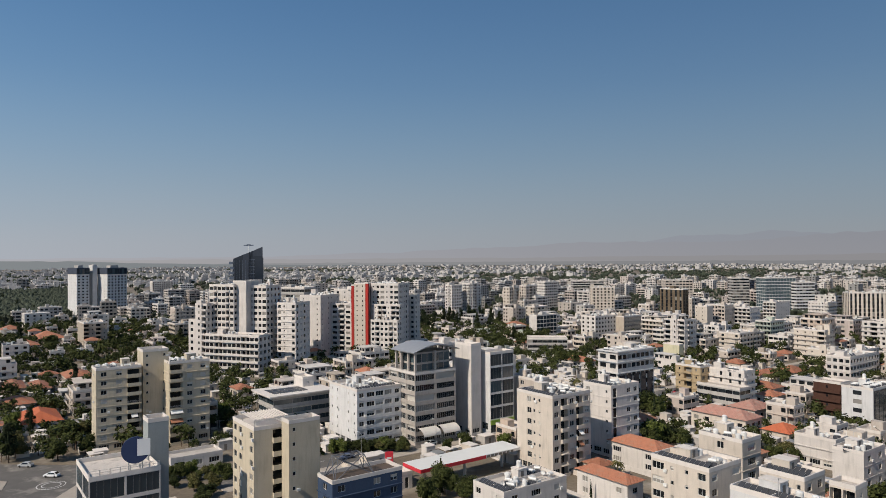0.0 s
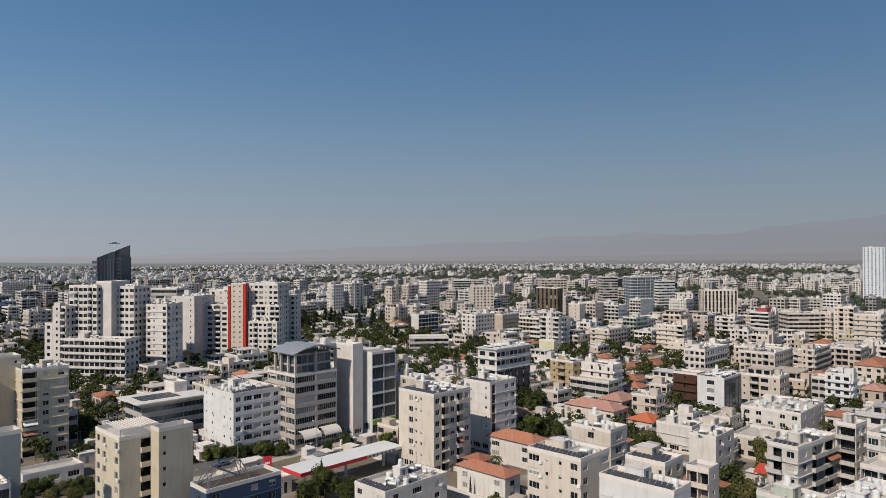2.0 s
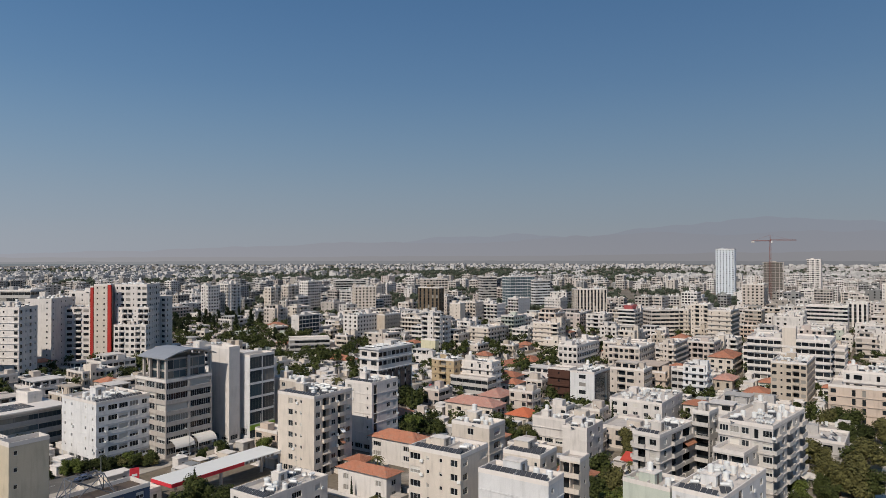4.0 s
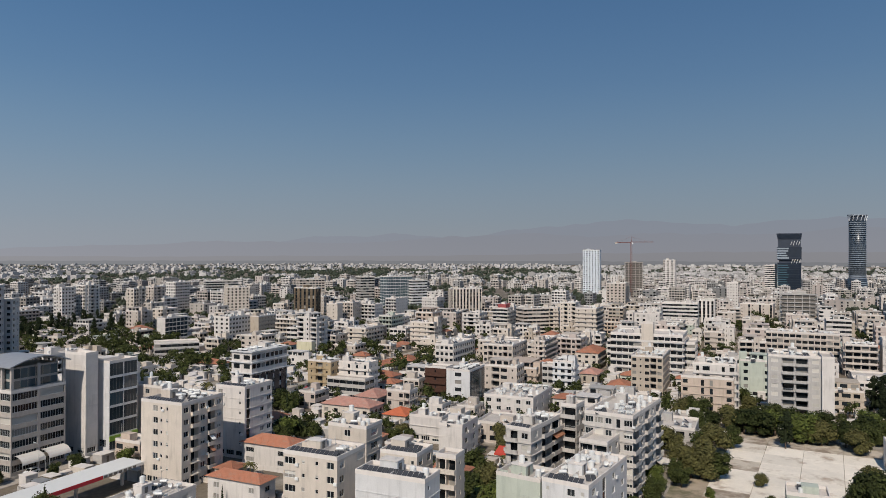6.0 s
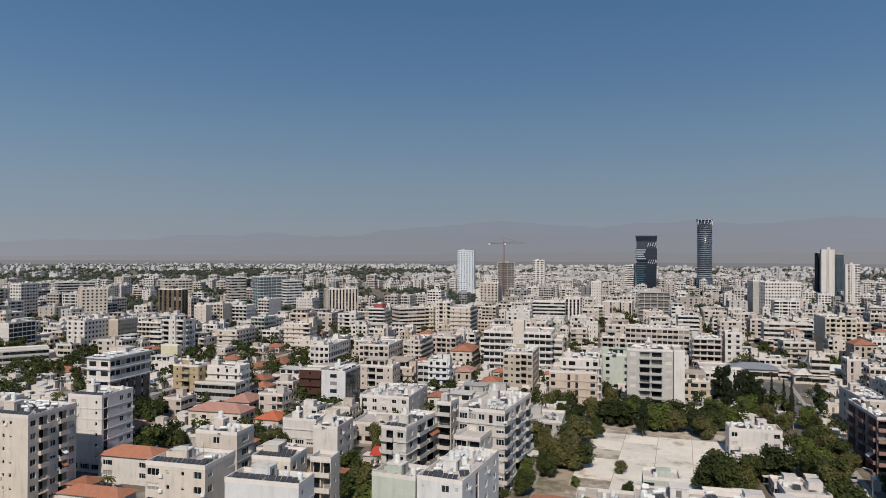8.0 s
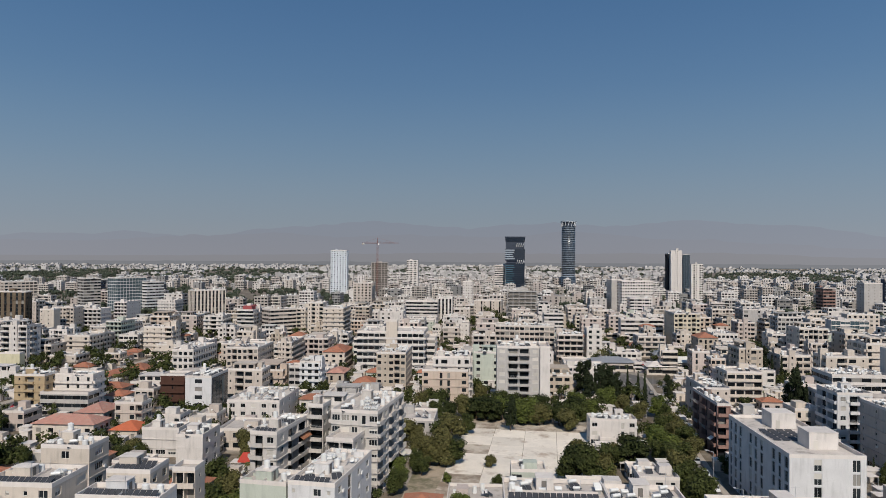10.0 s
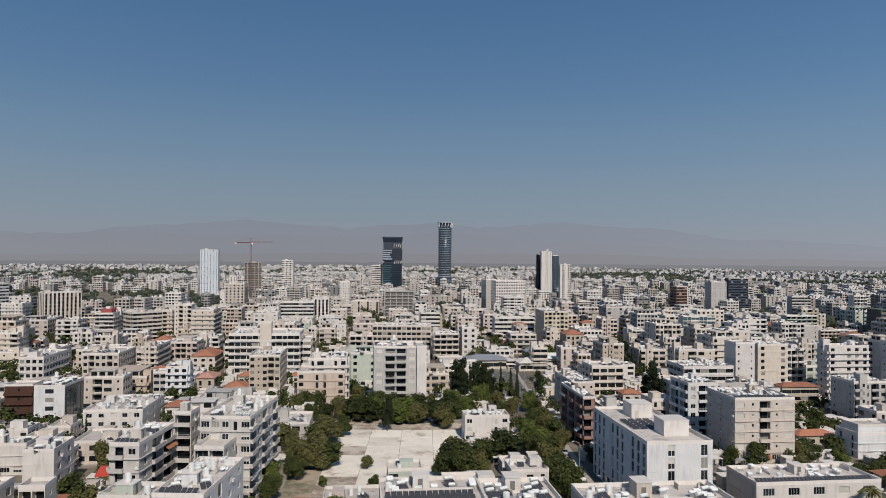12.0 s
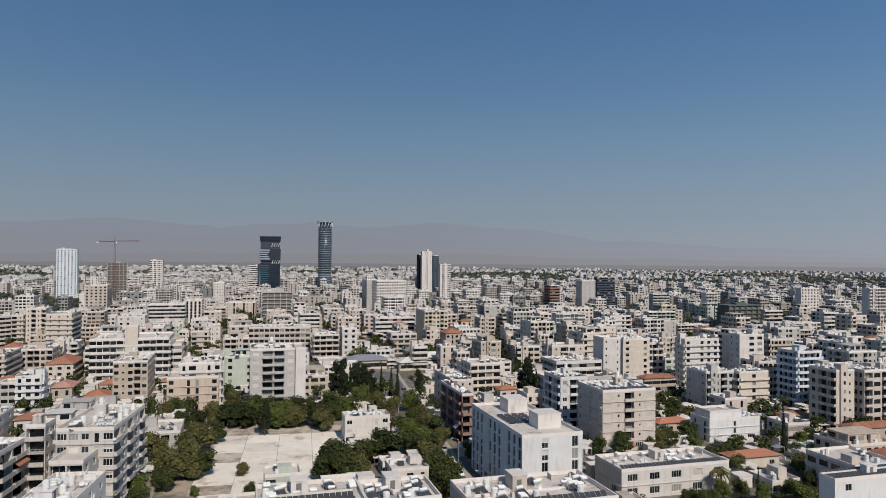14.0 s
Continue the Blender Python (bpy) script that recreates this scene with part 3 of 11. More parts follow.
def furnish_roof(top, rng, x, y, yaw, a, b, h, wall, roof):
    z = h - 0.85
    base = pose(x, y, 0, 0, 0, yaw)
    kinds = roof.split("+")
    keep_l = keep_r = 0.0
    for k in kinds[1:]:
        if k[:4] == "rowL":       # beside the left wall, facing it
            panel_rows(base, 0.7, b - 0.6, False, max(2, int((b - 1.4) / 1.06)), int(k[4:] or 1), z)
            keep_l = 2.6 * int(k[4:] or 1)
        if k[:4] == "rowR":
            panel_rows(base, 0.8, 0.7, True, max(2, int((a - 1.6) / 1.06)), int(k[4:] or 1), z)
            keep_r = 2.6 * int(k[4:] or 1)
    w, d = min(a * 0.4, rng.uniform(2.3, 3.4)), min(b * 0.4, rng.uniform(2.4, 3.8))
    sx, sy = rng.uniform(0.35, 0.75) * (a - w), rng.uniform(0.6, 0.95) * (b - d - 0.3)
    hut = rng.uniform(2.1, 2.7)
    s = Shape()
    s.box(sx, sy, z, sx + w, sy + d, z + hut, 0, False)
    s.box(sx - 0.12, sy - 0.12, z + hut, sx + w + 0.12, sy + d + 0.12, z + hut + 0.14, 1)
    head = put("stairhead", s.mesh("stairhead", [WALL[wall], COPING]), top)
    s = Shape()
    s.box(sx + w * 0.3, sy - 0.04, z, sx + w * 0.3 + 0.9, sy - 0.004, z + 1.95)
    put("door", s.mesh("door", [DARK]), head, None, "dark metal stairhead door")
    if rng.random() < 0.6 and w > 2:
        water_drum(base @ pose(sx + w * 0.5, sy + d * 0.5, z + hut + 0.14))
    roof = kinds[0]
    spots = []
    nx, ny = max(1, int((a - 1.0) / 2.3)), max(1, int((b - 1.2) / 2.5))
    for i in range(nx):
        for j in range(ny):
            px, py = 1.4 + i * (a - 2.2) / max(nx, 1) + rng.uniform(-0.3, 0.3), 1.9 + j * (b - 2.4) / max(ny, 1) + rng.uniform(-0.3, 0.3)
            if sx - 1.2 < px < sx + w + 1.2 and sy - 1.0 < py < sy + d + 1.7 or px > a - 1.0 or py > b - 0.7 or px < keep_l + 1.0 * (keep_l > 0) or py < keep_r + 1.6 * (keep_r > 0):
                continue
            spots.append((px, py))
    rng.shuffle(spots)
    face = -yaw - 30 + rng.uniform(-4, 4)
    for px, py in spots[:20 if roof == "solar" else 3 if roof == "open" else 12]:
        r = rng.random()
        m = base @ pose(px, py, z)
        if r < (0.66 if roof == "solar" else 0.36):
            solar_heater(m @ pose(0, 0, 0, 0, 0, face))
        elif r < 0.74:
            water_drum(m)
        elif r < 0.88:
            cooler(m @ pose(0, 0, 0, 0, 0, 90 * rng.randrange(4)))
        elif r < 0.96:
            satellite_dish(m @ pose(0, 0, 0, 0, 0, face))
    s = Shape()
    for _ in range(int(a * b / 9)):           # barrels, pipes, boxes and low walls
        px, py, r = rng.uniform(0.5, a - 1.6), rng.uniform(0.5, b - 1.4), rng.random()
        if sx - 1.5 < px < sx + w and sy - 1.2 < py < sy + d or px < keep_l or py < keep_r:
            continue
        if r < 0.35:
            n = rng.choice((1, 2, 2, 3))
            for q in range(n):
                s.tube((px, py + q * 0.62, z + 1.0), (px + 1.25, py + q * 0.62, z + 1.0), 0.29, 8, 0)
            s.box(px + 0.2, py, z, px + 1.0, py + (n - 1) * 0.62 + 0.05, z + 0.75, 2)
        elif r < 0.6:
            s.box(px, py, z, px + rng.uniform(0.4, 1.3), py + rng.uniform(0.4, 1.1), z + rng.uniform(0.3, 1.1), rng.choice((0, 1, 2)))
        elif r < 0.75:
            s.box(px, py, z + 0.1, min(a - 0.4, px + rng.uniform(1.5, 5)), py + 0.1, z + 0.2, 2)
        elif r < 0.88:
            s.box(px, py, z, px + 0.18, min(b - 0.4, py + rng.uniform(1.0, 4.0)), z + rng.uniform(0.5, 1.2), 1)
        else:
            s.tube((px, py, z), (px, py, z + rng.uniform(1.2, 2.6)), 0.04, 4, 2)
    tagged(put("roof_plant", s.mesh("roof_plant", [TANK, WALL[wall], STEEL]), top), "barrels, pipes and boxes on the roof", "", "", "stuff")
    s = Shape()
    mx, my = rng.uniform(0.5, a - 0.5), rng.uniform(0.5, b - 0.5)
    s.tube((mx, my, z), (mx, my, z + 3.6), 0.04, 5)
    s.tube((mx - 0.8, my, z + 3.4), (mx + 0.8, my, z + 3.4), 0.03, 4)
    put("aerial", s.mesh("aerial", [STEEL]), top)
    s = Shape()
    s.box(a * 0.08, b * 0.5, z, a * 0.92, b * 0.5 + 0.12, z + rng.choice((0.12, 0.5, 0.9)))
    put("roof_kerb", s.mesh("roof_kerb", [COPING]), top)


# ---- ground, streets ----
def flat(name, corners, z, mat, label="", kind="structure", thick=0.0):
    s = Shape()
    n = len(corners)
    s.v = [(x, y, z) for x, y in corners]
    s.f, s.s = [tuple(range(n))], [0]
    if thick:
        for i in range(n):
            (x0, y0), (x1, y1) = corners[i], corners[(i + 1) % n]
            s.quad((x0, y0, z - thick), (x1, y1, z - thick), (x1, y1, z), (x0, y0, z))
    return tagged(put(name, s.mesh(name, [mat])), label, "", "", kind)


SOIL = surface("town_ground", (0.19, 0.155, 0.115), vary=0.8, scale=0.06, fleck=0.2, stain=((0.33, 0.30, 0.26), 0.05, 0.5))
s = Shape()
rings = [0, 90, 200, 400, 800, 1600, 3000, 6500]
for r0, r1 in zip(rings, rings[1:]):
    for k in range(48):
        w0, w1 = 2 * math.pi * k / 48, 2 * math.pi * (k + 1) / 48
        s.quad(*[(r * math.sin(w), r * math.cos(w), 0.0) for r, w in ((r0, w0), (r0, w1), (r1, w1), (r1, w0))][::-1])
tagged(put("ground", s.mesh("ground", [SOIL])), "dusty ground between the houses of the town", "ground", "", "structure")

GRID = pose(0, 0, 0, 0, 0, 36)


def strip(name, x, y, yaw, length, width, z, mat, label, thick=0.0):
    m = pose(x, y, 0, 0, 0, yaw)
    pts = [(m @ Vector(p))[:2] for p in ((0, -width / 2, 0), (length, -width / 2, 0), (length, width / 2, 0), (0, width / 2, 0))]
    return flat(name, pts, z, mat, label, "structure", thick)


LINE = surface("road_paint", (0.62, 0.62, 0.6), vary=0.3, scale=1.0)
# the main street and the one that meets it
strip("road", -64, 191, 36, 380, 12, 0.02, ASPHALT, "grey asphalt street with pale pavements")
strip("pavement", -64 + 4.9, 191 - 6.7, 36, 380, 4, 0.15, PAVING, "pale paved pavement along the street", 0.15)
strip("pavement", -64 - 4.9, 191 + 6.7, 36, 380, 4, 0.15, PAVING, "pale paved pavement along the street", 0.15)
strip("road", -210, 207, -3, 150, 13, 0.016, ASPHALT, "grey asphalt cross street")

# ---- trees ----
def leaf_cloud(s, rng, lobes, count, size, flat_=0.5):
    """Scatters small leaf sprays over the outer part of a set of rounded lobes."""
    total = sum(r[3] * r[3] for r in lobes)
    for cx, cy, cz, r, sq in lobes:
        for _ in range(int(count * r * r / total)):
            th, u = rng.uniform(0, 2 * math.pi), rng.uniform(-0.75, 1)
            k = r * rng.uniform(0.55, 1.08)
            q = math.sqrt(1 - u * u)
            p = Vector((cx + k * q * math.cos(th), cy + k * q * math.sin(th), cz + k * u * sq))
            n = Vector((q * math.cos(th), q * math.sin(th), u + 0.5)).normalized()
            n = (n + Vector((rng.uniform(-1, 1), rng.uniform(-1, 1), rng.uniform(-1, 1))) * 0.7).normalized()
            a = n.orthogonal().normalized()
            a.rotate(Matrix.Rotation(rng.uniform(0, 6.28), 3, n))
            b = n.cross(a)
            w = size * rng.uniform(0.6, 1.4)
            s.quad(tuple(p - a * w), tuple(p - b * w * 0.7), tuple(p + a * w), tuple(p + b * w * 0.7))


def make_tree(kind, variant):
    rng = random.Random(kind + str(variant))
    t, c = Shape(), Shape()
    if kind == "broad":         # 8 m high
        t.tube((0, 0, 0), (0.1, 0, 2.2), 0.22, 7, 0, 0.15)
        lobes = [(0, 0, 4.6, 2.3, 1.0)]
        for k in range(9):
            w = k * 0.7 + rng.uniform(-0.3, 0.3)
            r = rng.uniform(1.0, 1.9)
            x, y, z = math.cos(w) * rng.uniform(0.9, 2.6), math.sin(w) * rng.uniform(0.9, 2.6), rng.uniform(1.3, 6.4)
            lobes.append((x, y, z, r, rng.uniform(0.75, 1.1)))
            t.tube((0.1, 0, 1.9), (x * 0.8, y * 0.8, z), 0.1, 5, 0, 0.03)
        leaf_cloud(c, rng, lobes, 2600, 0.25)
        for cx, cy, cz, r, sq in lobes:
            c.tube((cx, cy, cz - r * 0.6), (cx, cy, cz + r * 0.55), r * 0.62, 6, 0, r * 0.4)
    elif kind == "pine":        # 12 m high
        t.tube((0, 0, 0), (0.2, 0.1, 10.5), 0.26, 7, 0, 0.05)
        lobes = []
        for k in range(16):
            z = 2.5 + k * 0.58
            w = rng.uniform(0, 6.28)
            reach = (1.0 - abs(z - 6) / 9) * 1.7
            x, y = math.cos(w) * reach, math.sin(w) * reach
            lobes.append((x, y, z, rng.uniform(0.8, 1.4), 0.9))
            t.tube((0.1, 0, z - 0.5), (x, y, z), 0.07, 4, 0, 0.02)
        leaf_cloud(c, rng, lobes, 2600, 0.24)
        c.tube((0, 0, 2.6), (0, 0, 10.0), 0.9, 6, 0, 0.25)
    elif kind == "cypress":     # 12 m high
        t.tube((0, 0, 0), (0, 0, 9.0), 0.18, 6, 0, 0.04)
        lobes = [(rng.uniform(-0.15, 0.15), rng.uniform(-0.15, 0.15), 0.9 + k * 0.75, 1.15 * (1 - k / 18) * rng.uniform(0.85, 1.1), 1.0) for k in range(15)]
        leaf_cloud(c, rng, lobes, 1500, 0.18)
        c.tube((0, 0, 0.6), (0, 0, 11.0), 0.75, 7, 0, 0.15)
    else:                       # palm, 8 m high
        t.tube((0, 0, 0), (0.15, 0, 6.2), 0.24, 8, 0, 0.17)
        for k in range(34):
            w, up = k * 2.4, rng.uniform(-0.35, 1.1)
            d = Vector((math.cos(w), math.sin(w), 0))
            side = Vector((-math.sin(w), math.cos(w), 0))
            last = Vector((0.15, 0, 6.2))
            for q in range(6):
                u = (q + 1) / 6
                p = Vector((0.15, 0, 6.2)) + d * (2.7 * u) + Vector((0, 0, up * 2.0 * u - 2.1 * u * u))
                wd = 0.34 * (1 - u * 0.7)
                for sg in (-1, 1):
                    c.quad(tuple(last), tuple(last + side * sg * wd - Vector((0, 0, 0.16))), tuple(p + side * sg * wd * 0.85 - Vector((0, 0, 0.18))), tuple(p))
                last = p
    return t.mesh("trunk", [BARK], True), c.mesh("crown", [{"broad": (LEAF, LEAF_PALE, LEAF_BRIGHT, LEAF_DEEP, LEAF)[variant % 5], "pine": LEAF_DARK, "cypress": LEAF_DARK, "palm": LEAF_PALE}[kind]])


TREE = {}
TREE_WORDS = {"broad": ("broadleaf_tree", "leafy green broadleaf tree standing between houses", 8.0), "pine": ("pine_tree", "tall dark green conifer with ragged limbs", 12.0),
              "cypress": ("cypress_tree", "slim dark green cypress beside the houses", 12.0), "palm": ("palm_tree", "palm with a slim trunk and arching fronds", 8.0)}
tree_rng = random.Random(3)


def tree(kind, x, y, h):
    v = tree_rng.randrange(7 if kind == "broad" else 3)
    if (kind, v) not in TREE:
        TREE[kind, v] = make_tree(kind, v)
    trunk, crown = TREE[kind, v]
    name, label, size = TREE_WORDS[kind]
    k = h / size
    wide = k * tree_rng.uniform(0.9, 1.2) if kind == "broad" else k * tree_rng.uniform(0.8, 1.1)
    top = thing(name, label, "tree", pose(x, y, 0, 0, 0, tree_rng.uniform(0, 360)) @ Matrix.Diagonal((wide, wide, k, 1)))
    put("trunk", trunk, top)
    put("crown", crown, top)


GROVE = Shape()
grove_rng = random.Random(8)


def grove(x, y, h):
    """A garden tree too far off to be picked out, joined with its like."""
    k = h / 8.0
    lobes = [(x, y, h * 0.55, 1.9 * k, 1.0)]
    for _ in range(4):
        w = grove_rng.uniform(0, 6.28)
        lobes.append((x + math.cos(w) * 1.7 * k, y + math.sin(w) * 1.7 * k, h * grove_rng.uniform(0.35, 0.72), grove_rng.uniform(1.0, 1.6) * k, 0.9))
    leaf_cloud(GROVE, grove_rng, lobes, 170, 0.46 * k)
    GROVE.tube((x, y, 0), (x, y, h * 0.5), 0.15, 4, 1, None, False)


# ---- the ordinary houses between ----
COUNT_WORD = {1: "single", 2: "two", 3: "three", 4: "four", 5: "five", 6: "six", 7: "seven"}
PAINT_WORD = {"white": "white", "cream": "cream", "beige": "beige", "tan": "tan", "grey": "pale grey", "rose": "pinkish", "palegreen": "pale green", "peach": "peach"}


def town(x, y, yaw, a, b, floors, left, right, wall):
    extra = " with balconies and rooftop tanks" if "B" in left + right else " with a cluttered flat roof"
    block("apartment_building" if floors > 2 else "house", PAINT_WORD[wall] + " " + COUNT_WORD[floors] + "-storey rendered building" + extra,
          x, y, yaw, a, b, floors * 3.15 + 0.7, floors, left, right, wall, "clut", False, "apartment building" if floors > 2 else "house")


def garden_wall(x, y, yaw, a, b, wall):
    """A low rendered wall round a house plot, with a gap for the gate."""
    top = thing("garden_wall", PAINT_WORD[wall] + " low rendered wall round a house plot", "wall", pose(x, y, 0, 0, 0, yaw))
    e = 3.0
    for x0, y0, x1, y1 in ((-e, -e, a * 0.4, -e + 0.18), (a * 0.4 + 2.5, -e, a + e, -e + 0.18), (-e, -e + 0.18, -e + 0.18, b + e), (a + e - 0.18, -e + 0.18, a + e, b + e)):
        s = Shape()
        s.box(x0, y0, 0, x1, y1, 1.3)
        put("panel", s.mesh("panel", [WALL[wall]]), top)


MASS = Shape()
MASS_WALLS = ["white", "cream", "beige", "tan", "grey", "rose", "palegreen", "peach"]


def mass(x, y, yaw, a, b, floors, left, right, wall):
    """A house further off, joined with its like into one mesh: walls with cut openings, roof rim, tanks; a tiled hip where left is empty."""
    claim(x, y, yaw, a, b)
    rng = random.Random(int(x * 13 + y * 7))
    s = Shape()
    h = floors * 3.15 + 0.7
    tiled = not left
    left, right = left or "w.w", right or "wt"
    ledge = 0.0 if tiled else rng.choice((0.0, 0.0, 0.12, 0.3, 0.8))
    for origin, turn, width, pattern, hidden in (((0, 0), 0.0, a, right, False), ((0, b), -math.pi / 2, b, left, False), ((a, 0), math.pi / 2, b, left, True), ((a, b), math.pi, a, right, True)):
        facade(s, origin, turn, width, h, floors, pattern, False, False, hidden, ledge)
    if not tiled and floors > 2 and min(a, b) > 7 and rng.random() < 0.4:
        stair_shaft(s, rng, a, b, h, floors)
    if not tiled and min(a, b) > 9 and rng.random() < 0.45:
        penthouse(s, rng, a, b, h)
    k = MASS_WALLS.index(wall)
    s.s = [k if q == 0 else 8 for q in s.s]
    r = Shape()
    if tiled:
        e, rise = 0.5, min(a, b) * 0.24
        c = [(-e, -e, h), (a + e, -e, h), (a + e, b + e, h), (-e, b + e, h)]
        if a >= b:
            r0, r1 = (b / 2, b / 2, h + rise), (a - b / 2, b / 2, h + rise)
            r.quad(c[0], c[1], r1, r0), r.quad(c[2], c[3], r0, r1), r.tri(c[1], c[2], r1), r.tri(c[3], c[0], r0)
        else:
            r0, r1 = (a / 2, a / 2, h + rise), (a / 2, b - a / 2, h + rise)
            r.quad(c[1], c[2], r1, r0), r.quad(c[3], c[0], r0, r1), r.tri(c[0], c[1], r0), r.tri(c[2], c[3], r1)
        r.s = [13] * len(r.s)
    else:
        roof_shape(r, a, b, h)
        r.s = [9 + q for q in r.s]
        t = Shape()
        clutter_shape(t, rng, a, b, h - 0.85)
        t.s = [(9, k, 11, 12)[q] for q in t.s]
        n = len(r.v)
        r.v += t.v
        r.f += [tuple(i + n for i in f) for f in t.f]
        r.s += t.s
    m = pose(x, y, 0, 0, 0, yaw)
    for q in (s, r):
        n = len(MASS.v)
        MASS.v += [tuple(m @ Vector(v)) for v in q.v]
        MASS.f += [tuple(i + n for i in f) for f in q.f]
        MASS.s += q.s


def tiled_house(x, y, yaw, a, b, floors, wall, left="wtw", right="w.w", near=False, clay=None):
    claim(x, y, yaw, a, b)
    h = floors * 3.0 + 0.4
    top = thing("house", PAINT_WORD[wall] + " " + COUNT_WORD[floors] + "-storey house with a hipped clay tile roof", "house", pose(x, y, 0, 0, 0, yaw))
    s = Shape()
    fits = []
    for origin, turn, width, pattern, hidden in (((0, 0), 0.0, a, right, False), ((0, b), -math.pi / 2, b, left, False), ((a, 0), math.pi / 2, b, left, True), ((a, b), math.pi, a, right, True)):
        for g in facade(s, origin, turn, width, h, floors, pattern, near and not hidden, False, hidden):
            fits.append((origin, turn, g))
    put("wall", s.mesh("wall", [WALL[wall], FAR_GLASS]), top)
    for (ox, oy), turn, (c, px, pz, w, hh, dep) in fits:
        ca, sa = math.cos(turn), math.sin(turn)
        put("window", window_mesh(w, hh, "plain"), top, Matrix.Translation((ox + ca * px - sa * dep, oy + sa * px + ca * dep, pz)) @ Matrix.Rotation(turn, 4, "Z"))
    s = Shape()
    e, rise = 0.6, min(a, b) * 0.24
    x0, y0, x1, y1 = -e, -e, a + e, b + e
    if a >= b:
        r0, r1 = (x0 + (y1 - y0) / 2, (y0 + y1) / 2, h + rise), (x1 - (y1 - y0) / 2, (y0 + y1) / 2, h + rise)
    else:
        r0, r1 = ((x0 + x1) / 2, y0 + (x1 - x0) / 2, h + rise), ((x0 + x1) / 2, y1 - (x1 - x0) / 2, h + rise)
    c0, c1, c2, c3 = (x0, y0, h), (x1, y0, h), (x1, y1, h), (x0, y1, h)

    def slope(p, q, rq, rp):
        n = 12
        p, q, rq, rp = Vector(p), Vector(q), Vector(rq), Vector(rp)
        for i in range(n):       # courses of tiles, each a little proud of the one above
            u0, u1 = i / n, (i + 1) / n
            lift = Vector((0, 0, 0.06))
            a0, b0, b1, a1 = p.lerp(rp, u0) + lift, q.lerp(rq, u0) + lift, q.lerp(rq, u1), p.lerp(rp, u1)
            s.quad(tuple(a0), tuple(b0), tuple(b1), tuple(a1))
            s.quad(tuple(a0 - lift), tuple(b0 - lift), tuple(b0), tuple(a0))
    if a >= b:
        slope(c0, c1, r1, r0), slope(c1, c2, r1, r1), slope(c2, c3, r0, r1), slope(c3, c0, r0, r0)
    else:
        slope(c0, c1, r0, r0), slope(c1, c2, r1, r0), slope(c2, c3, r1, r1), slope(c3, c0, r0, r1)
    s.quad((x0, y0, h - 0.02), (x0, y1, h - 0.02), (x1, y1, h - 0.02), (x1, y0, h - 0.02), 1)
    put("roof", s.mesh("roof", [clay or TILE, COPING]), top)
    garden_wall(x, y, yaw, a, b, wall)
    return top


# ---- the buildings that stand out ----
block("apartment_building", "straw-coloured nine-storey apartment block with stacked balconies", -111.1, 220.6, 36.0, 13.6, 8.0, 27.0, 9, "s", "wwB", "straw", "tanks", True)
block("apartment_building", "straw-coloured ten-storey apartment block with punched windows", -100.7, 231.1, 36.0, 8.2, 8.0, 31.5, 10, ".", "s.s", "straw", "stair0", True)
block("apartment_building", "straw-coloured nine-storey apartment block with stacked balconies", -91.2, 229.6, 36.0, 13.2, 8.0, 27.7, 9, ".", "Bww", "straw", "tanks", True)
# the stepped white slab and the tower with the red fins
block("apartment_building", "white rendered six-storey apartment block with stacked balconies", -128.7, 372.4, -20.0, 34.2, 11.0, 21.6, 6, "w", "WWBBWW", "white", "clut", False)
block("apartment_building", "white rendered fourteen-storey apartment block with stacked balconies", -130.4, 384.5, -20.0, 16.1, 16.0, 47.6, 14, "ws", "WBW", "white", "clut", False)
block("apartment_building", "white rendered eleven-storey apartment wing with rounded balconies", -137.1, 381.1, -20.0, 7.6, 14.0, 37.2, 11, "w", "wB", "white", "none", False)
block("apartment_building", "white rendered eight-storey apartment wing with punched windows", -141.4, 382.7, -20.0, 4.5, 12.0, 28.6, 8, "w", "w", "white", "none", False)
block("stair_tower", "white rendered stair tower standing proud of its block", -116.6, 382.5, -20.0, 8.6, 15.0, 49.6, 14, ".", ".", "white", "none", False)
block("apartment_building", "white rendered fourteen-storey apartment wing with punched windows", -108.4, 384.6, -20.0, 11.4, 14.0, 46.8, 14, "w", "wW", "white", "tanks", False)
block("apartment_building", "white rendered eleven-storey apartment wing with dark balconies", -97.6, 388.2, -20.0, 5.4, 14.0, 36.8, 11, "B", "B", "white", "none", False)
block("apartment_building", "white rendered eleven-storey apartment wing with punched windows", -92.4, 383.5, -20.0, 11.8, 15.0, 37.4, 11, "ws", "ws.w", "white", "open", False)
block("office_building", "pale grey thirteen-storey office block with ribbon windows", -104.4, 444.3, -20.0, 17.0, 14.0, 43.2, 13, "R", "R", "grey", "clut", False)
block("apartment_building", "white rendered twelve-storey apartment wing with few windows", -89.2, 428.8, -20.0, 14.6, 24.0, 38.8, 12, "s.s", "s.s", "white", "tanks", False)
block("apartment_building", "white rendered ten-storey apartment wing with long balconies", -75.4, 438.2, -20.0, 19.0, 16.0, 33.4, 10, "w", "BWBW", "white", "clut", False)
block("apartment_building", "white rendered thirteen-storey apartment wing with punched windows", -72.0, 455.6, -20.0, 15.5, 8.0, 41.2, 13, "w", "wsw", "white", "clut", False)
block("facade_fin", "red painted vertical facade fin standing beside its block", -57.4, 429.9, -20.0, 1.7, 1.6, 45.2, 15, ".", ".", "red", "none", False)
block("stair_tower", "cream rendered stair tower with a column of slot windows", -55.5, 429.6, -20.0, 7.6, 14.0, 46.2, 15, ".", "s", "cream", "none", False)
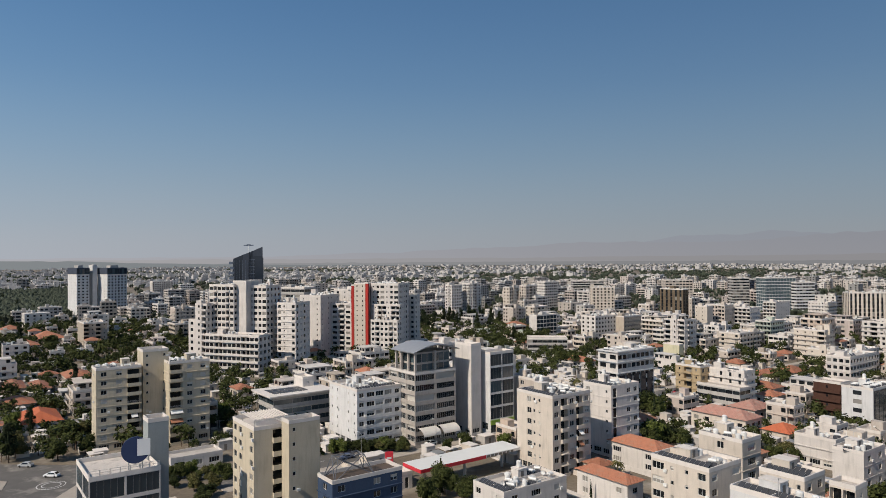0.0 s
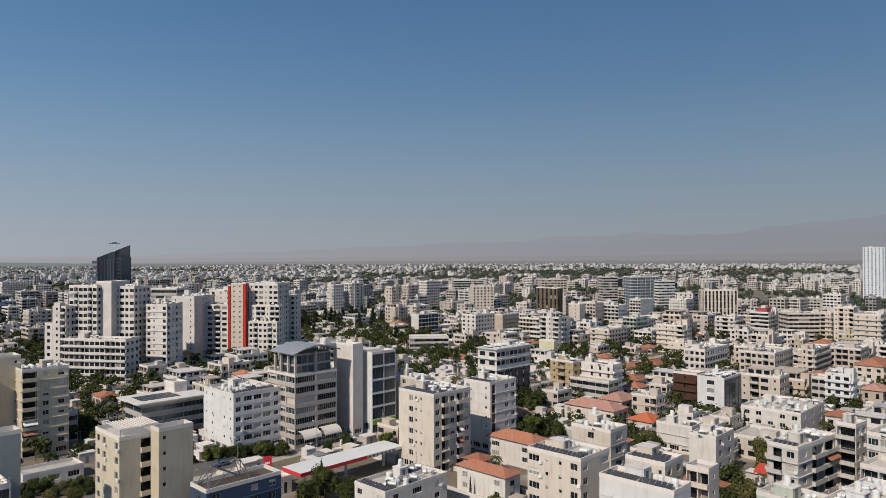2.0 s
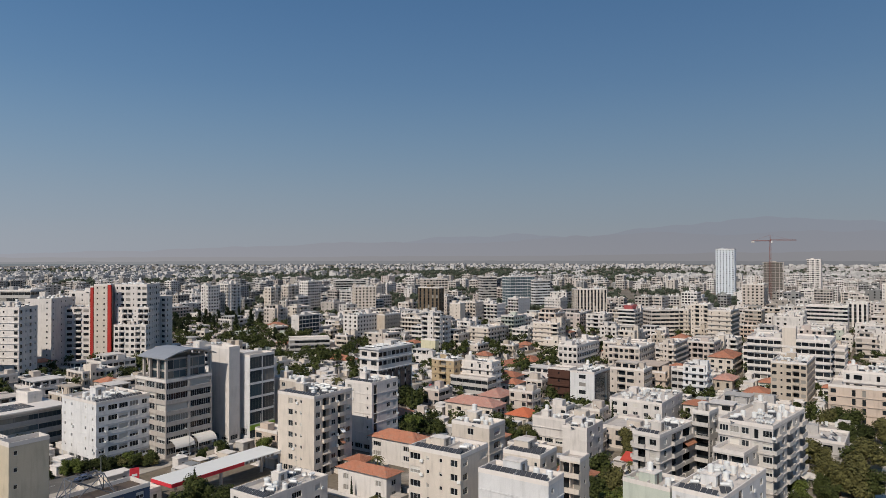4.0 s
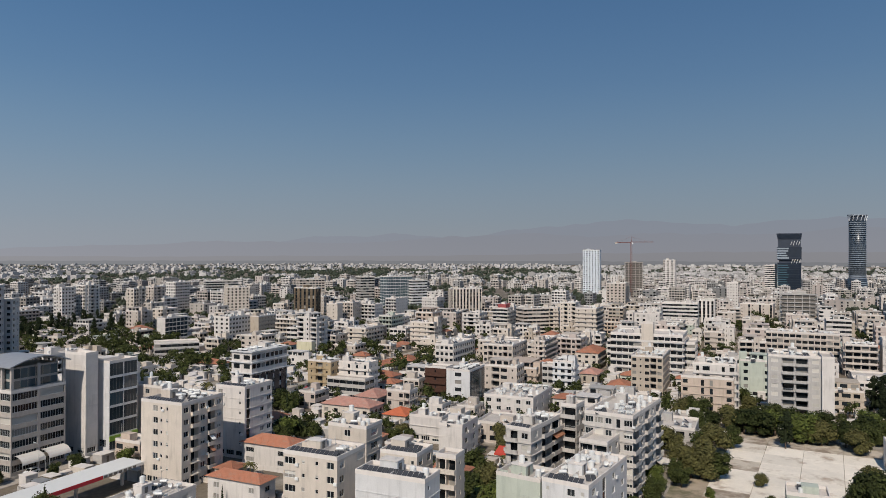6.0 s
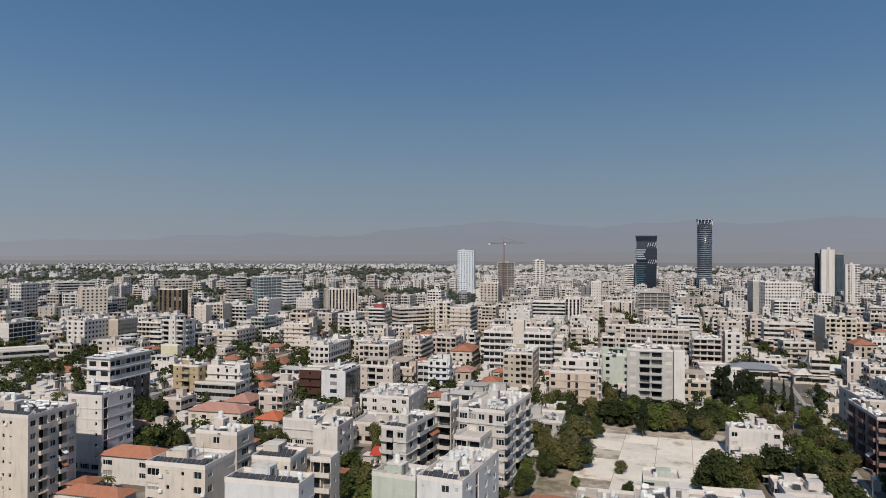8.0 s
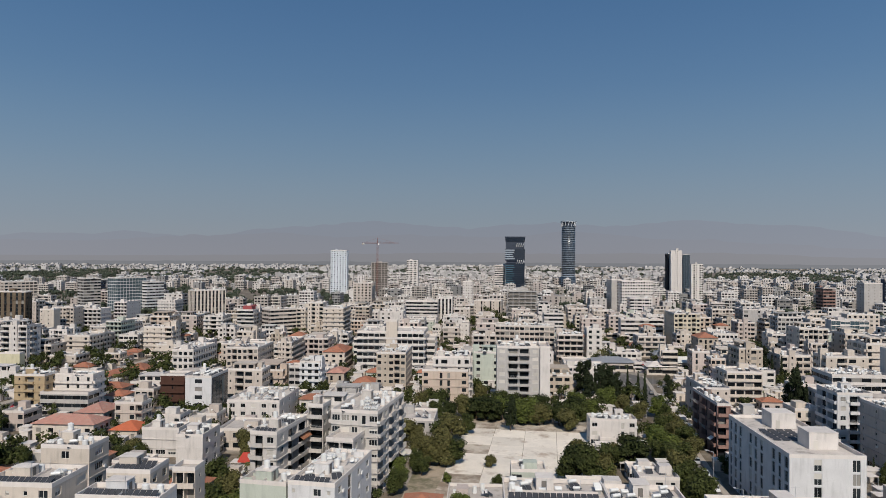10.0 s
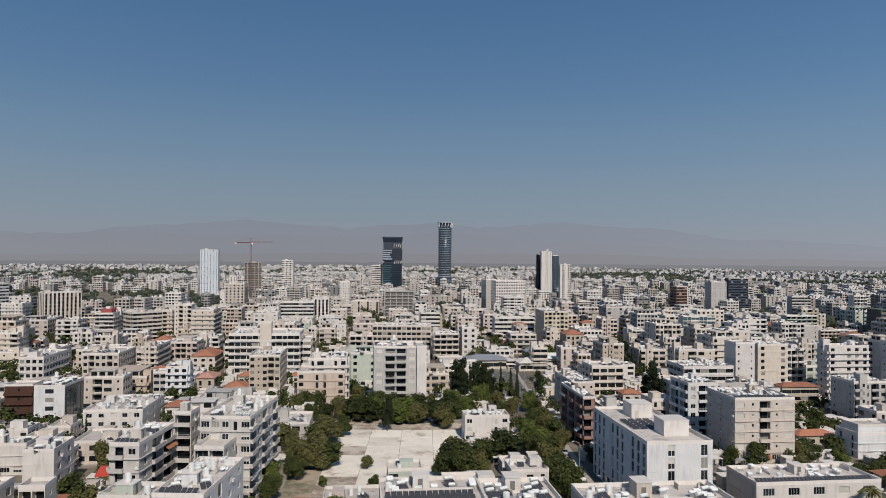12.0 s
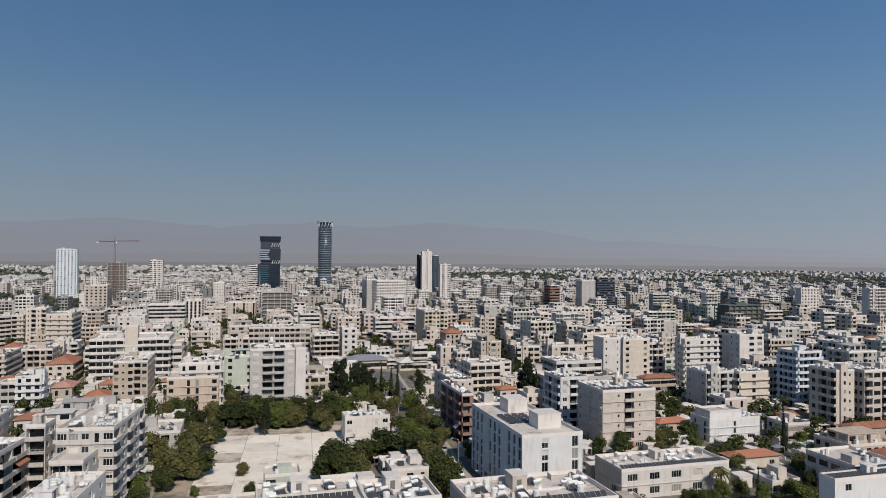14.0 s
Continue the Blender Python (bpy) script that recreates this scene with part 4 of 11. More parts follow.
block("facade_fin", "red painted vertical facade fin standing beside its block", -48.2, 426.4, -20.0, 1.8, 1.6, 46.6, 15, ".", ".", "red", "none", False)
block("apartment_building", "white rendered seven-storey apartment terrace with stacked balconies", -44.9, 425.2, -20.0, 18.0, 7.0, 23.6, 7, "w", "wBw", "white", "open", False)
block("apartment_building", "white rendered ten-storey apartment terrace with wide balconies", -43.8, 429.4, -20.0, 18.0, 7.0, 33.0, 10, "ws", "sBB", "white", "open", False)
block("apartment_building", "white rendered fourteen-storey apartment block with a stepped flank", -45.3, 432.6, -20.0, 18.6, 17.0, 45.8, 14, "sws", "swW", "white", "tanks", False)
block("apartment_building", "white rendered twelve-storey apartment wing stepping down behind", -39.0, 450.5, -20.0, 22.0, 9.0, 38.0, 12, "ws", "ww", "white", "none", False)
block("apartment_building", "bright white six-storey apartment block with punched windows", -28.2, 223.9, 36.0, 17.0, 19.6, 19.2, 6, "ss.ss", "wWWWw", "chalk", "tanks+rowR", True)
block("office_building", "taupe concrete seven-storey office block with wide shaded openings", -9.5, 226.8, 36.0, 16.7, 16.4, 24.0, 7, "LLL", "LL", "taupe", "none", True)
block("office_building", "white rendered ten-storey office block with punched windows", 9.5, 239.1, 36.0, 4.3, 9.3, 31.8, 10, ".", ".", "white", "none", True)
block("office_building", "pale panelled six-storey office block with glazed bays", 16.2, 241.0, 36.0, 10.8, 6.1, 28.6, 6, ".", "GG", "pale", "none", True)
block("office_building", "pale grey rendered four-storey office block with ribbon windows", -58.9, 238.6, 36.0, 21.3, 13.7, 14.0, 4, "R", "RRR", "grey", "none", True)
block("apartment_building", "white rendered six-storey apartment block with punched windows", -52.0, 254.6, 36.0, 4.5, 8.1, 18.0, 6, ".", "s", "white", "none", True)
block("apartment_building", "straw-coloured eight-storey apartment block with stacked balconies", -41.6, 151.0, 36.0, 8.3, 13.4, 25.0, 8, "ww.w", ".B", "straw", "pergola", True)
block("stair_tower", "straw-coloured stair tower standing beside its block", -33.9, 150.9, 36.0, 7.4, 4.0, 26.5, 8, ".", "s..", "straw", "none", True)
block("office_building", "white rendered five-storey office block with glazed bays", -65.1, 126.6, 36.0, 12.5, 14.5, 22.0, 5, "G", "GG", "white", "rail", True)
block("stair_tower", "grey-green rendered stair tower standing beside its block", -60.0, 140.1, 36.0, 4.0, 4.4, 29.5, 9, ".", ".", "greygreen", "none", True)
block("commercial_building", "deep blue painted five-storey commercial block with punched windows", -23.6, 145.5, 36.0, 17.4, 7.0, 15.0, 5, "w", "w.ww", "blue", "truss", True)
block("apartment_building", "cream rendered seven-storey apartment block with stacked balconies", 30.2, 192.4, 36.0, 15.4, 14.7, 23.0, 7, "..Wss..", "wBwBw", "cream", "tanks+rowL", True)
block("apartment_building", "beige rendered six-storey apartment block with punched windows", 31.9, 242.4, 36.0, 7.0, 13.2, 19.0, 6, ".w.", "w.", "beige", "tanks", True)
block("apartment_building", "white rendered seven-storey apartment block with punched windows", 51.4, 212.3, 36.0, 13.1, 11.4, 22.0, 7, "w.s", "D.ww", "white", "open+rowL", True)
ob = block("office_building", "white office block with dark glazed lower storeys and framed top windows", 67.1, 266.3, 36.0, 21.9, 9.9, 25.0, 7, "WW", "WWWW", "white", "tanks", False)
s = Shape()
for k in range(5):                      # tall dark glass between white piers, under the two framed storeys
    x0 = 0.9 + k * 4.2
    s.box(x0, -0.12, 0.5, x0 + 3.3, -0.02, 15.6)
for k in range(2):
    s.box(-0.12, 0.8 + k * 4.6, 0.5, -0.02, 4.4 + k * 4.6, 15.6)
put("dark_glazing", s.mesh("dark_glazing", [DARK_GLAZE]), ob, None, "tall dark glazing")
s = Shape()
for z in (16.4, 20.6, 24.6):
    s.box(-0.7, -0.7, z, 22.6, 10.2, z + 0.4)
put("storey_band", s.mesh("storey_band", [WALL["chalk"]]), ob, None, "white oversailing bands")
block("apartment_building", "ochre rendered five-storey apartment block with stacked balconies", 106.7, 287.2, 36.0, 8.0, 12.1, 15.9, 5, "sBs", "w", "ochre", "tanks", False)
block("stair_tower", "pale yellow rendered stair tower standing beside its block", 135.6, 397.5, 36.0, 4.0, 10.9, 10.9, 3, ".", ".", "paleyellow", "none", False)
block("apartment_building", "white rendered five-storey apartment block with punched windows", 121.1, 278.4, 36.0, 8.0, 16.5, 15.2, 5, ".ttt", "s", "white", "open", False)
block("apartment_building", "pale grey rendered three-storey apartment block with ribbon windows", 116.0, 270.8, 36.0, 7.5, 19.1, 9.7, 3, "RR", "R", "grey", "none", False)
block("office_building", "dark brown clad four-storey office block with punched windows", 148.0, 257.8, 36.0, 8.0, 10.0, 14.1, 4, ".s.", "s", "brown", "none", False)
ob = block("office_building", "bright white five-storey office block with a black glass street front", 147.0, 236.7, 36.0, 16.4, 10.3, 15.9, 5, ".W.", "s", "chalk", "solar", False)
s = Shape()
s.box(0.4, -0.25, 1.0, 16.0, -0.02, 15.0)
front = put("street_front", s.mesh("street_front", [DARK_GLAZE]), ob, None, "black glass street front")
for k in range(5):
    s = Shape()
    s.box(1.2 + k * 3.0, -0.32, 2.0, 3.4 + k * 3.0, -0.26, 14.2)
    put("pane", s.mesh("pane", [SHEET_GLASS]), front)
block("office_building", "bronze glass eleven-storey office block with punched windows", 202.7, 584.1, 36.0, 8.0, 22.9, 33.5, 11, "DDDDD", "D", "bronze", "clut", False)
block("office_building", "white rendered three-storey office block with punched windows", 155.6, 206.0, 36.0, 26.0, 19.4, 9.4, 3, "wwwww", "www", "white", "tanks", True)
block("apartment_building", "bright white five-storey apartment block with punched windows", 204.4, 241.4, 36.0, 9.4, 9.2, 14.7, 5, "tww", ".", "chalk", "solar", False)
block("apartment_building", "pale grey rendered four-storey apartment block with punched windows", 201.0, 250.7, 36.0, 8.0, 5.5, 12.1, 4, "W", ".", "grey", "none", False)
block("apartment_building", "weathered stone-grey six-storey apartment block with stacked balconies", 104.1, 138.8, 28.0, 19.5, 7.0, 19.0, 6, "Bw", "wBB", "stone", "tanks+rowL", True)
block("apartment_building", "weathered stone-grey seven-storey apartment block with stacked balconies", 123.2, 144.0, 28.0, 6.1, 4.4, 22.0, 7, "B", "ww", "stone", "tanks", True)
block("apartment_building", "weathered stone-grey seven-storey apartment block with stacked balconies", 126.9, 126.9, 28.0, 26.0, 12.7, 22.0, 7, "WWwtW", "BwBwB", "stone", "tanks", True)
block("apartment_building", "weathered stone-grey five-storey apartment block with stacked balconies", 117.2, 125.7, 28.0, 19.0, 7.1, 17.0, 5, "BB", "ww", "stone", "none", True)
block("apartment_building", "bright white six-storey apartment block with punched windows", 89.8, 101.4, 28.0, 23.5, 9.7, 18.0, 6, "s.ws", "wDww", "chalk", "tanks+rowL", True)
block("apartment_building", "pale green rendered five-storey apartment block with punched windows", 86.0, 111.5, 28.0, 8.0, 10.0, 17.0, 5, ".", ".", "palegreen", "tanks", True)
block("apartment_building", "cream rendered seven-storey apartment block with punched windows", 50.8, 132.8, 36.0, 11.0, 13.4, 21.0, 7, "Wssw", "w.W", "cream", "open+rowL", True)
block("apartment_building", "cream rendered six-storey apartment block with punched windows", 67.6, 156.9, 36.0, 7.8, 11.1, 20.0, 6, ".w.", "W", "cream", "tanks", True)
block("apartment_building", "cream rendered six-storey apartment block with punched windows", 67.7, 130.2, 36.0, 8.0, 8.9, 20.0, 6, "Wwss", "ww", "cream", "open+rowL2", True)
block("apartment_building", "bright white seven-storey apartment block with punched windows", 58.3, 109.0, 36.0, 6.4, 14.5, 22.0, 7, ".", "s.", "chalk", "open+rowL", True)
block("apartment_building", "cream rendered six-storey apartment block with stacked balconies", 74.3, 125.2, 36.0, 4.8, 4.6, 20.0, 6, "BB", "s", "cream", "none", True)
block("apartment_building", "white rendered four-storey apartment block with punched windows", 103.8, 171.2, 36.0, 12.2, 7.5, 13.0, 4, "..", "ww", "white", "tanks", True)
block("apartment_building", "white rendered three-storey apartment block with punched windows", 111.8, 197.6, 36.0, 7.7, 11.8, 9.0, 3, "...", "w", "white", "tanks", True)
block("apartment_building", "pale grey rendered eight-storey apartment block with punched windows", 232.9, 164.2, -54.0, 18.0, 16.0, 25.6, 8, ".", "CBBC", "grey", "tanks", True)
block("stair_tower", "white rendered stair tower standing beside its block", 241.8, 148.9, -54.0, 4.0, 16.0, 25.9, 8, ".", ".", "white", "none", False)
block("apartment_building", "peach rendered five-storey apartment block with punched windows", 223.5, 171.9, 36.0, 16.0, 18.8, 16.0, 5, "w.tt.w", "s", "peach", "none", False)
block("apartment_building", "white rendered six-storey apartment block with punched windows", 229.7, 175.4, 36.0, 16.0, 15.6, 20.4, 6, "tW.tw", "s", "white", "tanks", False)
block("apartment_building", "tan rendered six-storey apartment block with stacked balconies", 233.8, 215.9, 36.0, 26.0, 13.6, 18.0, 6, "wswBw", "ww", "tan", "tanks", False)
block("office_building", "white rendered five-storey office block with ribbon windows", 281.5, 246.6, 36.0, 26.0, 36.6, 21.5, 6, "RWRW", "W", "white", "clut", False)
block("stair_tower", "cream rendered stair tower standing proud of its office block", 272.4, 258.0, 36.0, 4.6, 6.0, 27.5, 8, ".", ".", "cream", "none", False)
block("office_building", "white rendered five-storey office block with ribbon windows", 280.5, 272.2, 36.0, 26.0, 20.0, 16.0, 5, "RRR", "R", "white", "none", False)
block("office_building", "white rendered five-storey office block with ribbon windows", 292.5, 248.1, 36.0, 18.0, 24.3, 17.0, 5, "RRR", "R", "white", "none", False)
block("apartment_building", "beige rendered six-storey apartment block with punched windows", 370.5, 218.2, 30.0, 16.0, 36.4, 20.1, 6, "WWWWWW", "s", "beige", "tanks", False)
block("apartment_building", "beige rendered five-storey apartment block with stacked balconies", 358.8, 208.6, -54.0, 14.7, 13.3, 16.8, 5, ".", "BB", "beige", "tanks", False)
block("apartment_building", "white rendered six-storey apartment block with punched windows", 371.2, 196.5, -54.0, 8.9, 9.8, 20.2, 6, ".", "ww", "white", "clut", False)
block("apartment_building", "white rendered three-storey apartment block with punched windows", 206.8, 108.1, -54.0, 15.2, 8.0, 9.0, 3, ".", "w..tw", "white", "tanks", True)
block("office_building", "bright white six-storey office block with punched windows", 166.3, 38.4, -54.0, 16.4, 38.3, 19.0, 6, "TTT.TTT.TTT", ".T.T", "chalk", "none", True)
block("apartment_building", "beige rendered six-storey apartment block with stacked balconies", 228.0, 26.2, -54.0, 19.5, 17.1, 20.0, 6, "s.s.s", "CsBsC", "beige", "tanks+rowR", True)
block("apartment_building", "bright white six-storey apartment block with stacked balconies", 253.3, 44.3, -54.0, 11.0, 14.2, 19.0, 6, "BB", "wBw", "chalk", "tanks", True)
block("office_building", "white rendered five-storey office block with ribbon windows", 305.6, 55.3, -54.0, 22.4, 16.8, 17.0, 5, "R", "RR", "white", "tanks", False)
block("apartment_building", "white rendered eight-storey apartment block with punched windows", 328.0, 37.5, -54.0, 8.9, 9.6, 26.0, 8, ".", "s.s", "white", "none", False)
block("apartment_building", "cream rendered eight-storey apartment block with punched windows", 345.2, 30.1, -54.0, 14.7, 8.0, 24.0, 8, ".", "w.w", "cream", "tanks", False)
block("apartment_building", "pale grey rendered five-storey apartment block with stacked balconies", 308.3, -6.8, -54.0, 14.0, 13.3, 16.0, 5, "s.s", "Bw", "grey", "tanks", False)
block("apartment_building", "cream rendered five-storey apartment block with stacked balconies", 313.8, -19.9, -54.0, 14.6, 6.6, 16.0, 5, "B", ".w.", "cream", "tanks", False)
block("apartment_building", "white rendered eight-storey apartment block with punched windows", 357.6, 1.9, -54.0, 19.6, 8.0, 24.0, 8, ".", "w.www", "white", "clut", False)
block("apartment_building", "white rendered eight-storey apartment block with punched windows", 381.4, -24.2, -54.0, 14.9, 8.0, 25.0, 8, "s", ".WW", "white", "clut", False)
block("villa", "bright white three-storey flat-roofed villa with punched windows", 253.8, -6.7, -54.0, 20.7, 10.5, 8.0, 3, "tt", ".t.", "chalk", "tanks", True)
block("villa", "bright white three-storey flat-roofed villa with punched windows", 254.8, -6.8, -54.0, 13.0, 8.0, 10.5, 3, ".", ".", "chalk", "none", True)
block("apartment_building", "light blue rendered eight-storey apartment block with stacked balconies", 328.0, -43.6, -54.0, 12.9, 11.6, 24.0, 8, "BB", "BB", "lightblue", "clut", False)
block("apartment_building", "beige rendered seven-storey apartment block with stacked balconies", 284.1, -50.3, -54.0, 8.3, 12.4, 23.0, 7, "wBB", "s", "beige", "tanks", False)
block("apartment_building", "beige rendered seven-storey apartment block with stacked balconies", 288.2, -60.1, -54.0, 15.9, 5.3, 23.0, 7, "w", "BW", "beige", "tanks", False)
block("apartment_building", "bright white five-storey apartment block with punched windows", 166.7, -29.3, -54.0, 22.2, 4.2, 16.0, 5, ".", "w.w", "chalk", "open+rowR2", True)
block("commercial_building", "white rendered two-storey commercial block with punched windows", 184.3, 16.3, -54.0, 32.9, 14.0, 8.0, 2, ".", "WWWWW", "white", "open+rowR", True)
block("apartment_building", "beige rendered six-storey apartment block with punched windows", 111.7, 33.3, -54.0, 26.6, 16.0, 20.0, 6, ".", "w.WwWw.W", "beige", "tanks+rowR", True)
block("apartment_building", "white rendered six-storey apartment block with punched windows", 97.8, 67.2, -54.0, 18.4, 14.0, 20.0, 6, ".", "wWwW", "white", "open+rowR2", True)
block("apartment_building", "white rendered six-storey apartment block with punched windows", 108.5, 52.1, -54.0, 13.2, 12.0, 20.0, 6, ".", "wW", "white", "tanks", True)
block("apartment_building", "pale blue-white many-storey apartment block with punched windows", 741.7, 812.3, 36.0, 10.6, 26.4, 71.7, 23, "wwwwww", "w", "lightblue", "clut", False)
block("office_building", "beige rendered eleven-storey office block with punched windows", 524.9, 535.7, 36.0, 26.0, 20.0, 33.6, 11, "wwwww", "DD", "beige", "clut", False)
block("apartment_building", "white rendered many-storey apartment block with ribbon windows", 857.6, 766.2, 36.0, 16.0, 18.6, 56.3, 18, "Rs", "s", "white", "clut", False)
block("office_building", "black clad many-storey office block with punched windows", 1041.1, 412.9, -54.0, 8.0, 16.0, 69.6, 22, ".", ".", "black", "none", False)
block("apartment_building", "white rendered many-storey apartment block with punched windows", 1024.1, 401.4, -54.0, 16.8, 8.0, 74.0, 24, ".", ".s", "white", "none", False)
block("office_building", "blue-grey glazed many-storey office block with glazed bays", 1039.7, 388.9, -54.0, 10.4, 8.0, 67.9, 22, ".", "GG", "bluegrey", "none", False)
block("apartment_building", "white rendered many-storey apartment block with punched windows", 940.3, 340.2, -54.0, 16.3, 8.0, 54.3, 17, ".", ".WW", "white", "none", False)
block("office_building", "white rendered seven-storey office block with ribbon windows", 474.9, 400.2, 36.0, 14.9, 29.0, 22.4, 7, "RRR", "s", "white", "clut", False)
block("office_building", "white rendered eight-storey office block with punched windows", 498.8, 402.6, 36.0, 16.0, 13.5, 23.9, 8, "DD", "s", "white", "clut", False)
block("apartment_building", "white rendered eleven-storey apartment block with punched windows", 636.9, 484.0, 36.0, 16.0, 11.3, 34.1, 11, "ss", "s", "white", "clut", False)
block("apartment_building", "white rendered many-storey apartment block with ribbon windows", 946.0, 653.9, 28.0, 16.0, 15.0, 49.1, 16, "RR", "s", "white", "clut", False)
block("office_building", "beige rendered six-storey office block with punched windows", 574.5, 399.9, 28.0, 13.7, 27.8, 18.2, 6, "s.D", "s", "beige", "clut", False)
block("apartment_building", "white rendered six-storey apartment block with punched windows", 109.2, 496.2, 36.0, 28.7, 13.9, 18.7, 6, "www", "www", "white", "clut", False)
block("apartment_building", "tan rendered six-storey apartment block with punched windows", 131.5, 503.2, 36.0, 19.9, 8.0, 17.9, 6, ".", "sss", "tan", "clut", False)
block("apartment_building", "cream rendered seven-storey apartment block with punched windows", 204.6, 823.9, 36.0, 10.6, 33.3, 23.6, 7, "sss", "s", "cream", "clut", False)
block("apartment_building", "cream rendered seven-storey apartment block with punched windows", 209.8, 549.1, 36.0, 8.0, 10.9, 21.6, 7, "s.", ".", "cream", "clut", False)
block("apartment_building", "beige rendered seven-storey apartment block with stacked balconies", 226.7, 556.4, 36.0, 12.6, 17.5, 21.8, 7, "wBw", "s", "beige", "clut", False)
block("apartment_building", "white rendered six-storey apartment block with stacked balconies", 246.7, 555.2, 36.0, 14.7, 14.5, 19.5, 6, "BB", "s", "white", "clut", False)
block("apartment_building", "white rendered seven-storey apartment block with stacked balconies", 283.2, 588.4, 36.0, 23.9, 11.2, 21.7, 7, "BB", "ss", "white", "clut", False)
block("apartment_building", "pinkish rendered six-storey apartment block with stacked balconies", 370.6, 809.4, 36.0, 8.0, 22.4, 19.9, 6, "BB", ".", "rose", "clut", False)
block("apartment_building", "white rendered six-storey apartment block with punched windows", 347.5, 624.2, 36.0, 16.7, 17.4, 18.9, 6, "sss", "s", "white", "clut", False)
block("office_building", "dark glazed nine-storey office block with ribbon windows", 418.0, 779.3, 36.0, 9.9, 20.0, 28.7, 9, "RRR", "R", "navy", "clut", False)
block("office_building", "blue-grey glazed nine-storey office block with glazed bays", 417.6, 823.6, 36.0, 8.7, 19.6, 29.0, 9, "GGG", "G", "bluegrey", "clut", False)
block("office_building", "dark glazed nine-storey office block with ribbon windows", 399.3, 907.7, 36.0, 18.0, 19.7, 29.7, 9, "RR", "R", "navy", "clut", False)
block("apartment_building", "cream rendered five-storey apartment block with punched windows", 180.4, 420.3, 36.0, 22.6, 13.8, 14.4, 5, "w.w", "ww", "cream", "clut", False)
block("apartment_building", "cream rendered six-storey apartment block with stacked balconies", 220.9, 400.4, 36.0, 10.8, 17.8, 18.0, 6, "sssB", "s", "cream", "clut", False)
block("apartment_building", "white rendered four-storey apartment block with punched windows", 190.2, 323.1, 36.0, 28.2, 11.0, 14.0, 4, "wwww", "www", "white", "clut", False)
block("apartment_building", "white rendered seven-storey apartment block with ribbon windows", 312.7, 447.4, 36.0, 26.0, 12.4, 21.0, 7, "RR", "www", "white", "clut", False)
block("apartment_building", "cream rendered eight-storey apartment block with stacked balconies", 333.8, 369.2, 36.0, 26.0, 14.7, 25.3, 8, "sss", "B", "cream", "clut", False)
block("apartment_building", "cream rendered eight-storey apartment block with stacked balconies", 350.9, 411.2, 36.0, 11.2, 12.2, 26.3, 8, "sB", "s", "cream", "clut", False)
block("apartment_building", "white rendered four-storey apartment block with punched windows", 200.6, 346.9, 36.0, 41.5, 7.6, 12.1, 4, "www", "ww", "white", "clut", False)
block("apartment_building", "beige rendered four-storey apartment block with stacked balconies", 217.6, 306.5, 36.0, 26.0, 17.1, 13.8, 4, "wBw", "ww", "beige", "clut", False)
block("apartment_building", "beige rendered five-storey apartment block with stacked balconies", 240.7, 308.2, 36.0, 26.0, 7.7, 14.6, 5, "B", "BB", "beige", "clut", False)
block("apartment_building", "cream rendered three-storey apartment block with punched windows", 210.3, 372.7, 36.0, 8.5, 13.6, 10.5, 3, "sss", "s", "cream", "clut", False)
block("apartment_building", "beige rendered four-storey apartment block with stacked balconies", 229.1, 326.7, 36.0, 20.5, 18.7, 13.1, 4, "wBw", "B", "beige", "clut", False)
block("apartment_building", "straw-coloured eight-storey apartment block with stacked balconies", 460.4, 178.1, -54.0, 17.5, 26.0, 25.0, 8, "sss", "wBw", "straw", "clut", False)
block("apartment_building", "white rendered five-storey apartment block with ribbon windows", 477.3, 224.7, -54.0, 30.4, 10.2, 17.2, 5, ".", "RRR", "white", "clut", False)
block("apartment_building", "white rendered four-storey apartment block with punched windows", 461.3, 152.4, -54.0, 15.9, 26.0, 13.1, 4, "s", "www", "white", "clut", False)
block("apartment_building", "white rendered four-storey apartment block with stacked balconies", 484.7, 122.4, -54.0, 12.2, 17.2, 13.0, 4, "s", "BB", "white", "clut", False)
block("office_building", "white rendered seven-storey office block with glazed bays", 515.5, 93.8, -54.0, 24.3, 8.0, 22.0, 7, ".", "GGRR", "white", "clut", False)
block("apartment_building", "pale green rendered six-storey apartment block with stacked balconies", 616.0, 32.6, -54.0, 26.2, 8.0, 18.4, 6, ".", "BBB", "palegreen", "clut", False)
block("apartment_building", "white rendered five-storey apartment block with stacked balconies", 580.9, -64.2, -54.0, 39.5, 8.0, 15.5, 5, "s", "wBwB", "white", "clut", False)
block("apartment_building", "cream rendered four-storey apartment block with stacked balconies", 543.7, -91.1, -54.0, 35.0, 8.0, 13.4, 4, ".", "BBw", "cream", "clut", False)
block("office_building", "dark glazed many-storey office block with ribbon windows", 893.2, 110.3, -54.0, 25.1, 8.0, 41.1, 13, ".", "RR", "navy", "clut", False)
block("apartment_building", "cream rendered six-storey apartment block with stacked balconies", 543.8, 112.0, -54.0, 14.6, 11.3, 19.3, 6, "s", "wB", "cream", "clut", False)
block("apartment_building", "cream rendered eight-storey apartment block with punched windows", 552.6, 90.7, -54.0, 22.1, 8.0, 23.9, 8, ".", "www", "cream", "clut", False)
block("apartment_building", "pinkish rendered four-storey apartment block with stacked balconies", 581.2, 8.3, -54.0, 29.1, 8.0, 11.2, 4, ".", "BBB", "rose", "clut", False)
block("apartment_building", "white rendered eleven-storey apartment block with punched windows", 792.6, -108.5, -54.0, 23.1, 8.0, 35.3, 11, ".", "ww", "white", "clut", False)
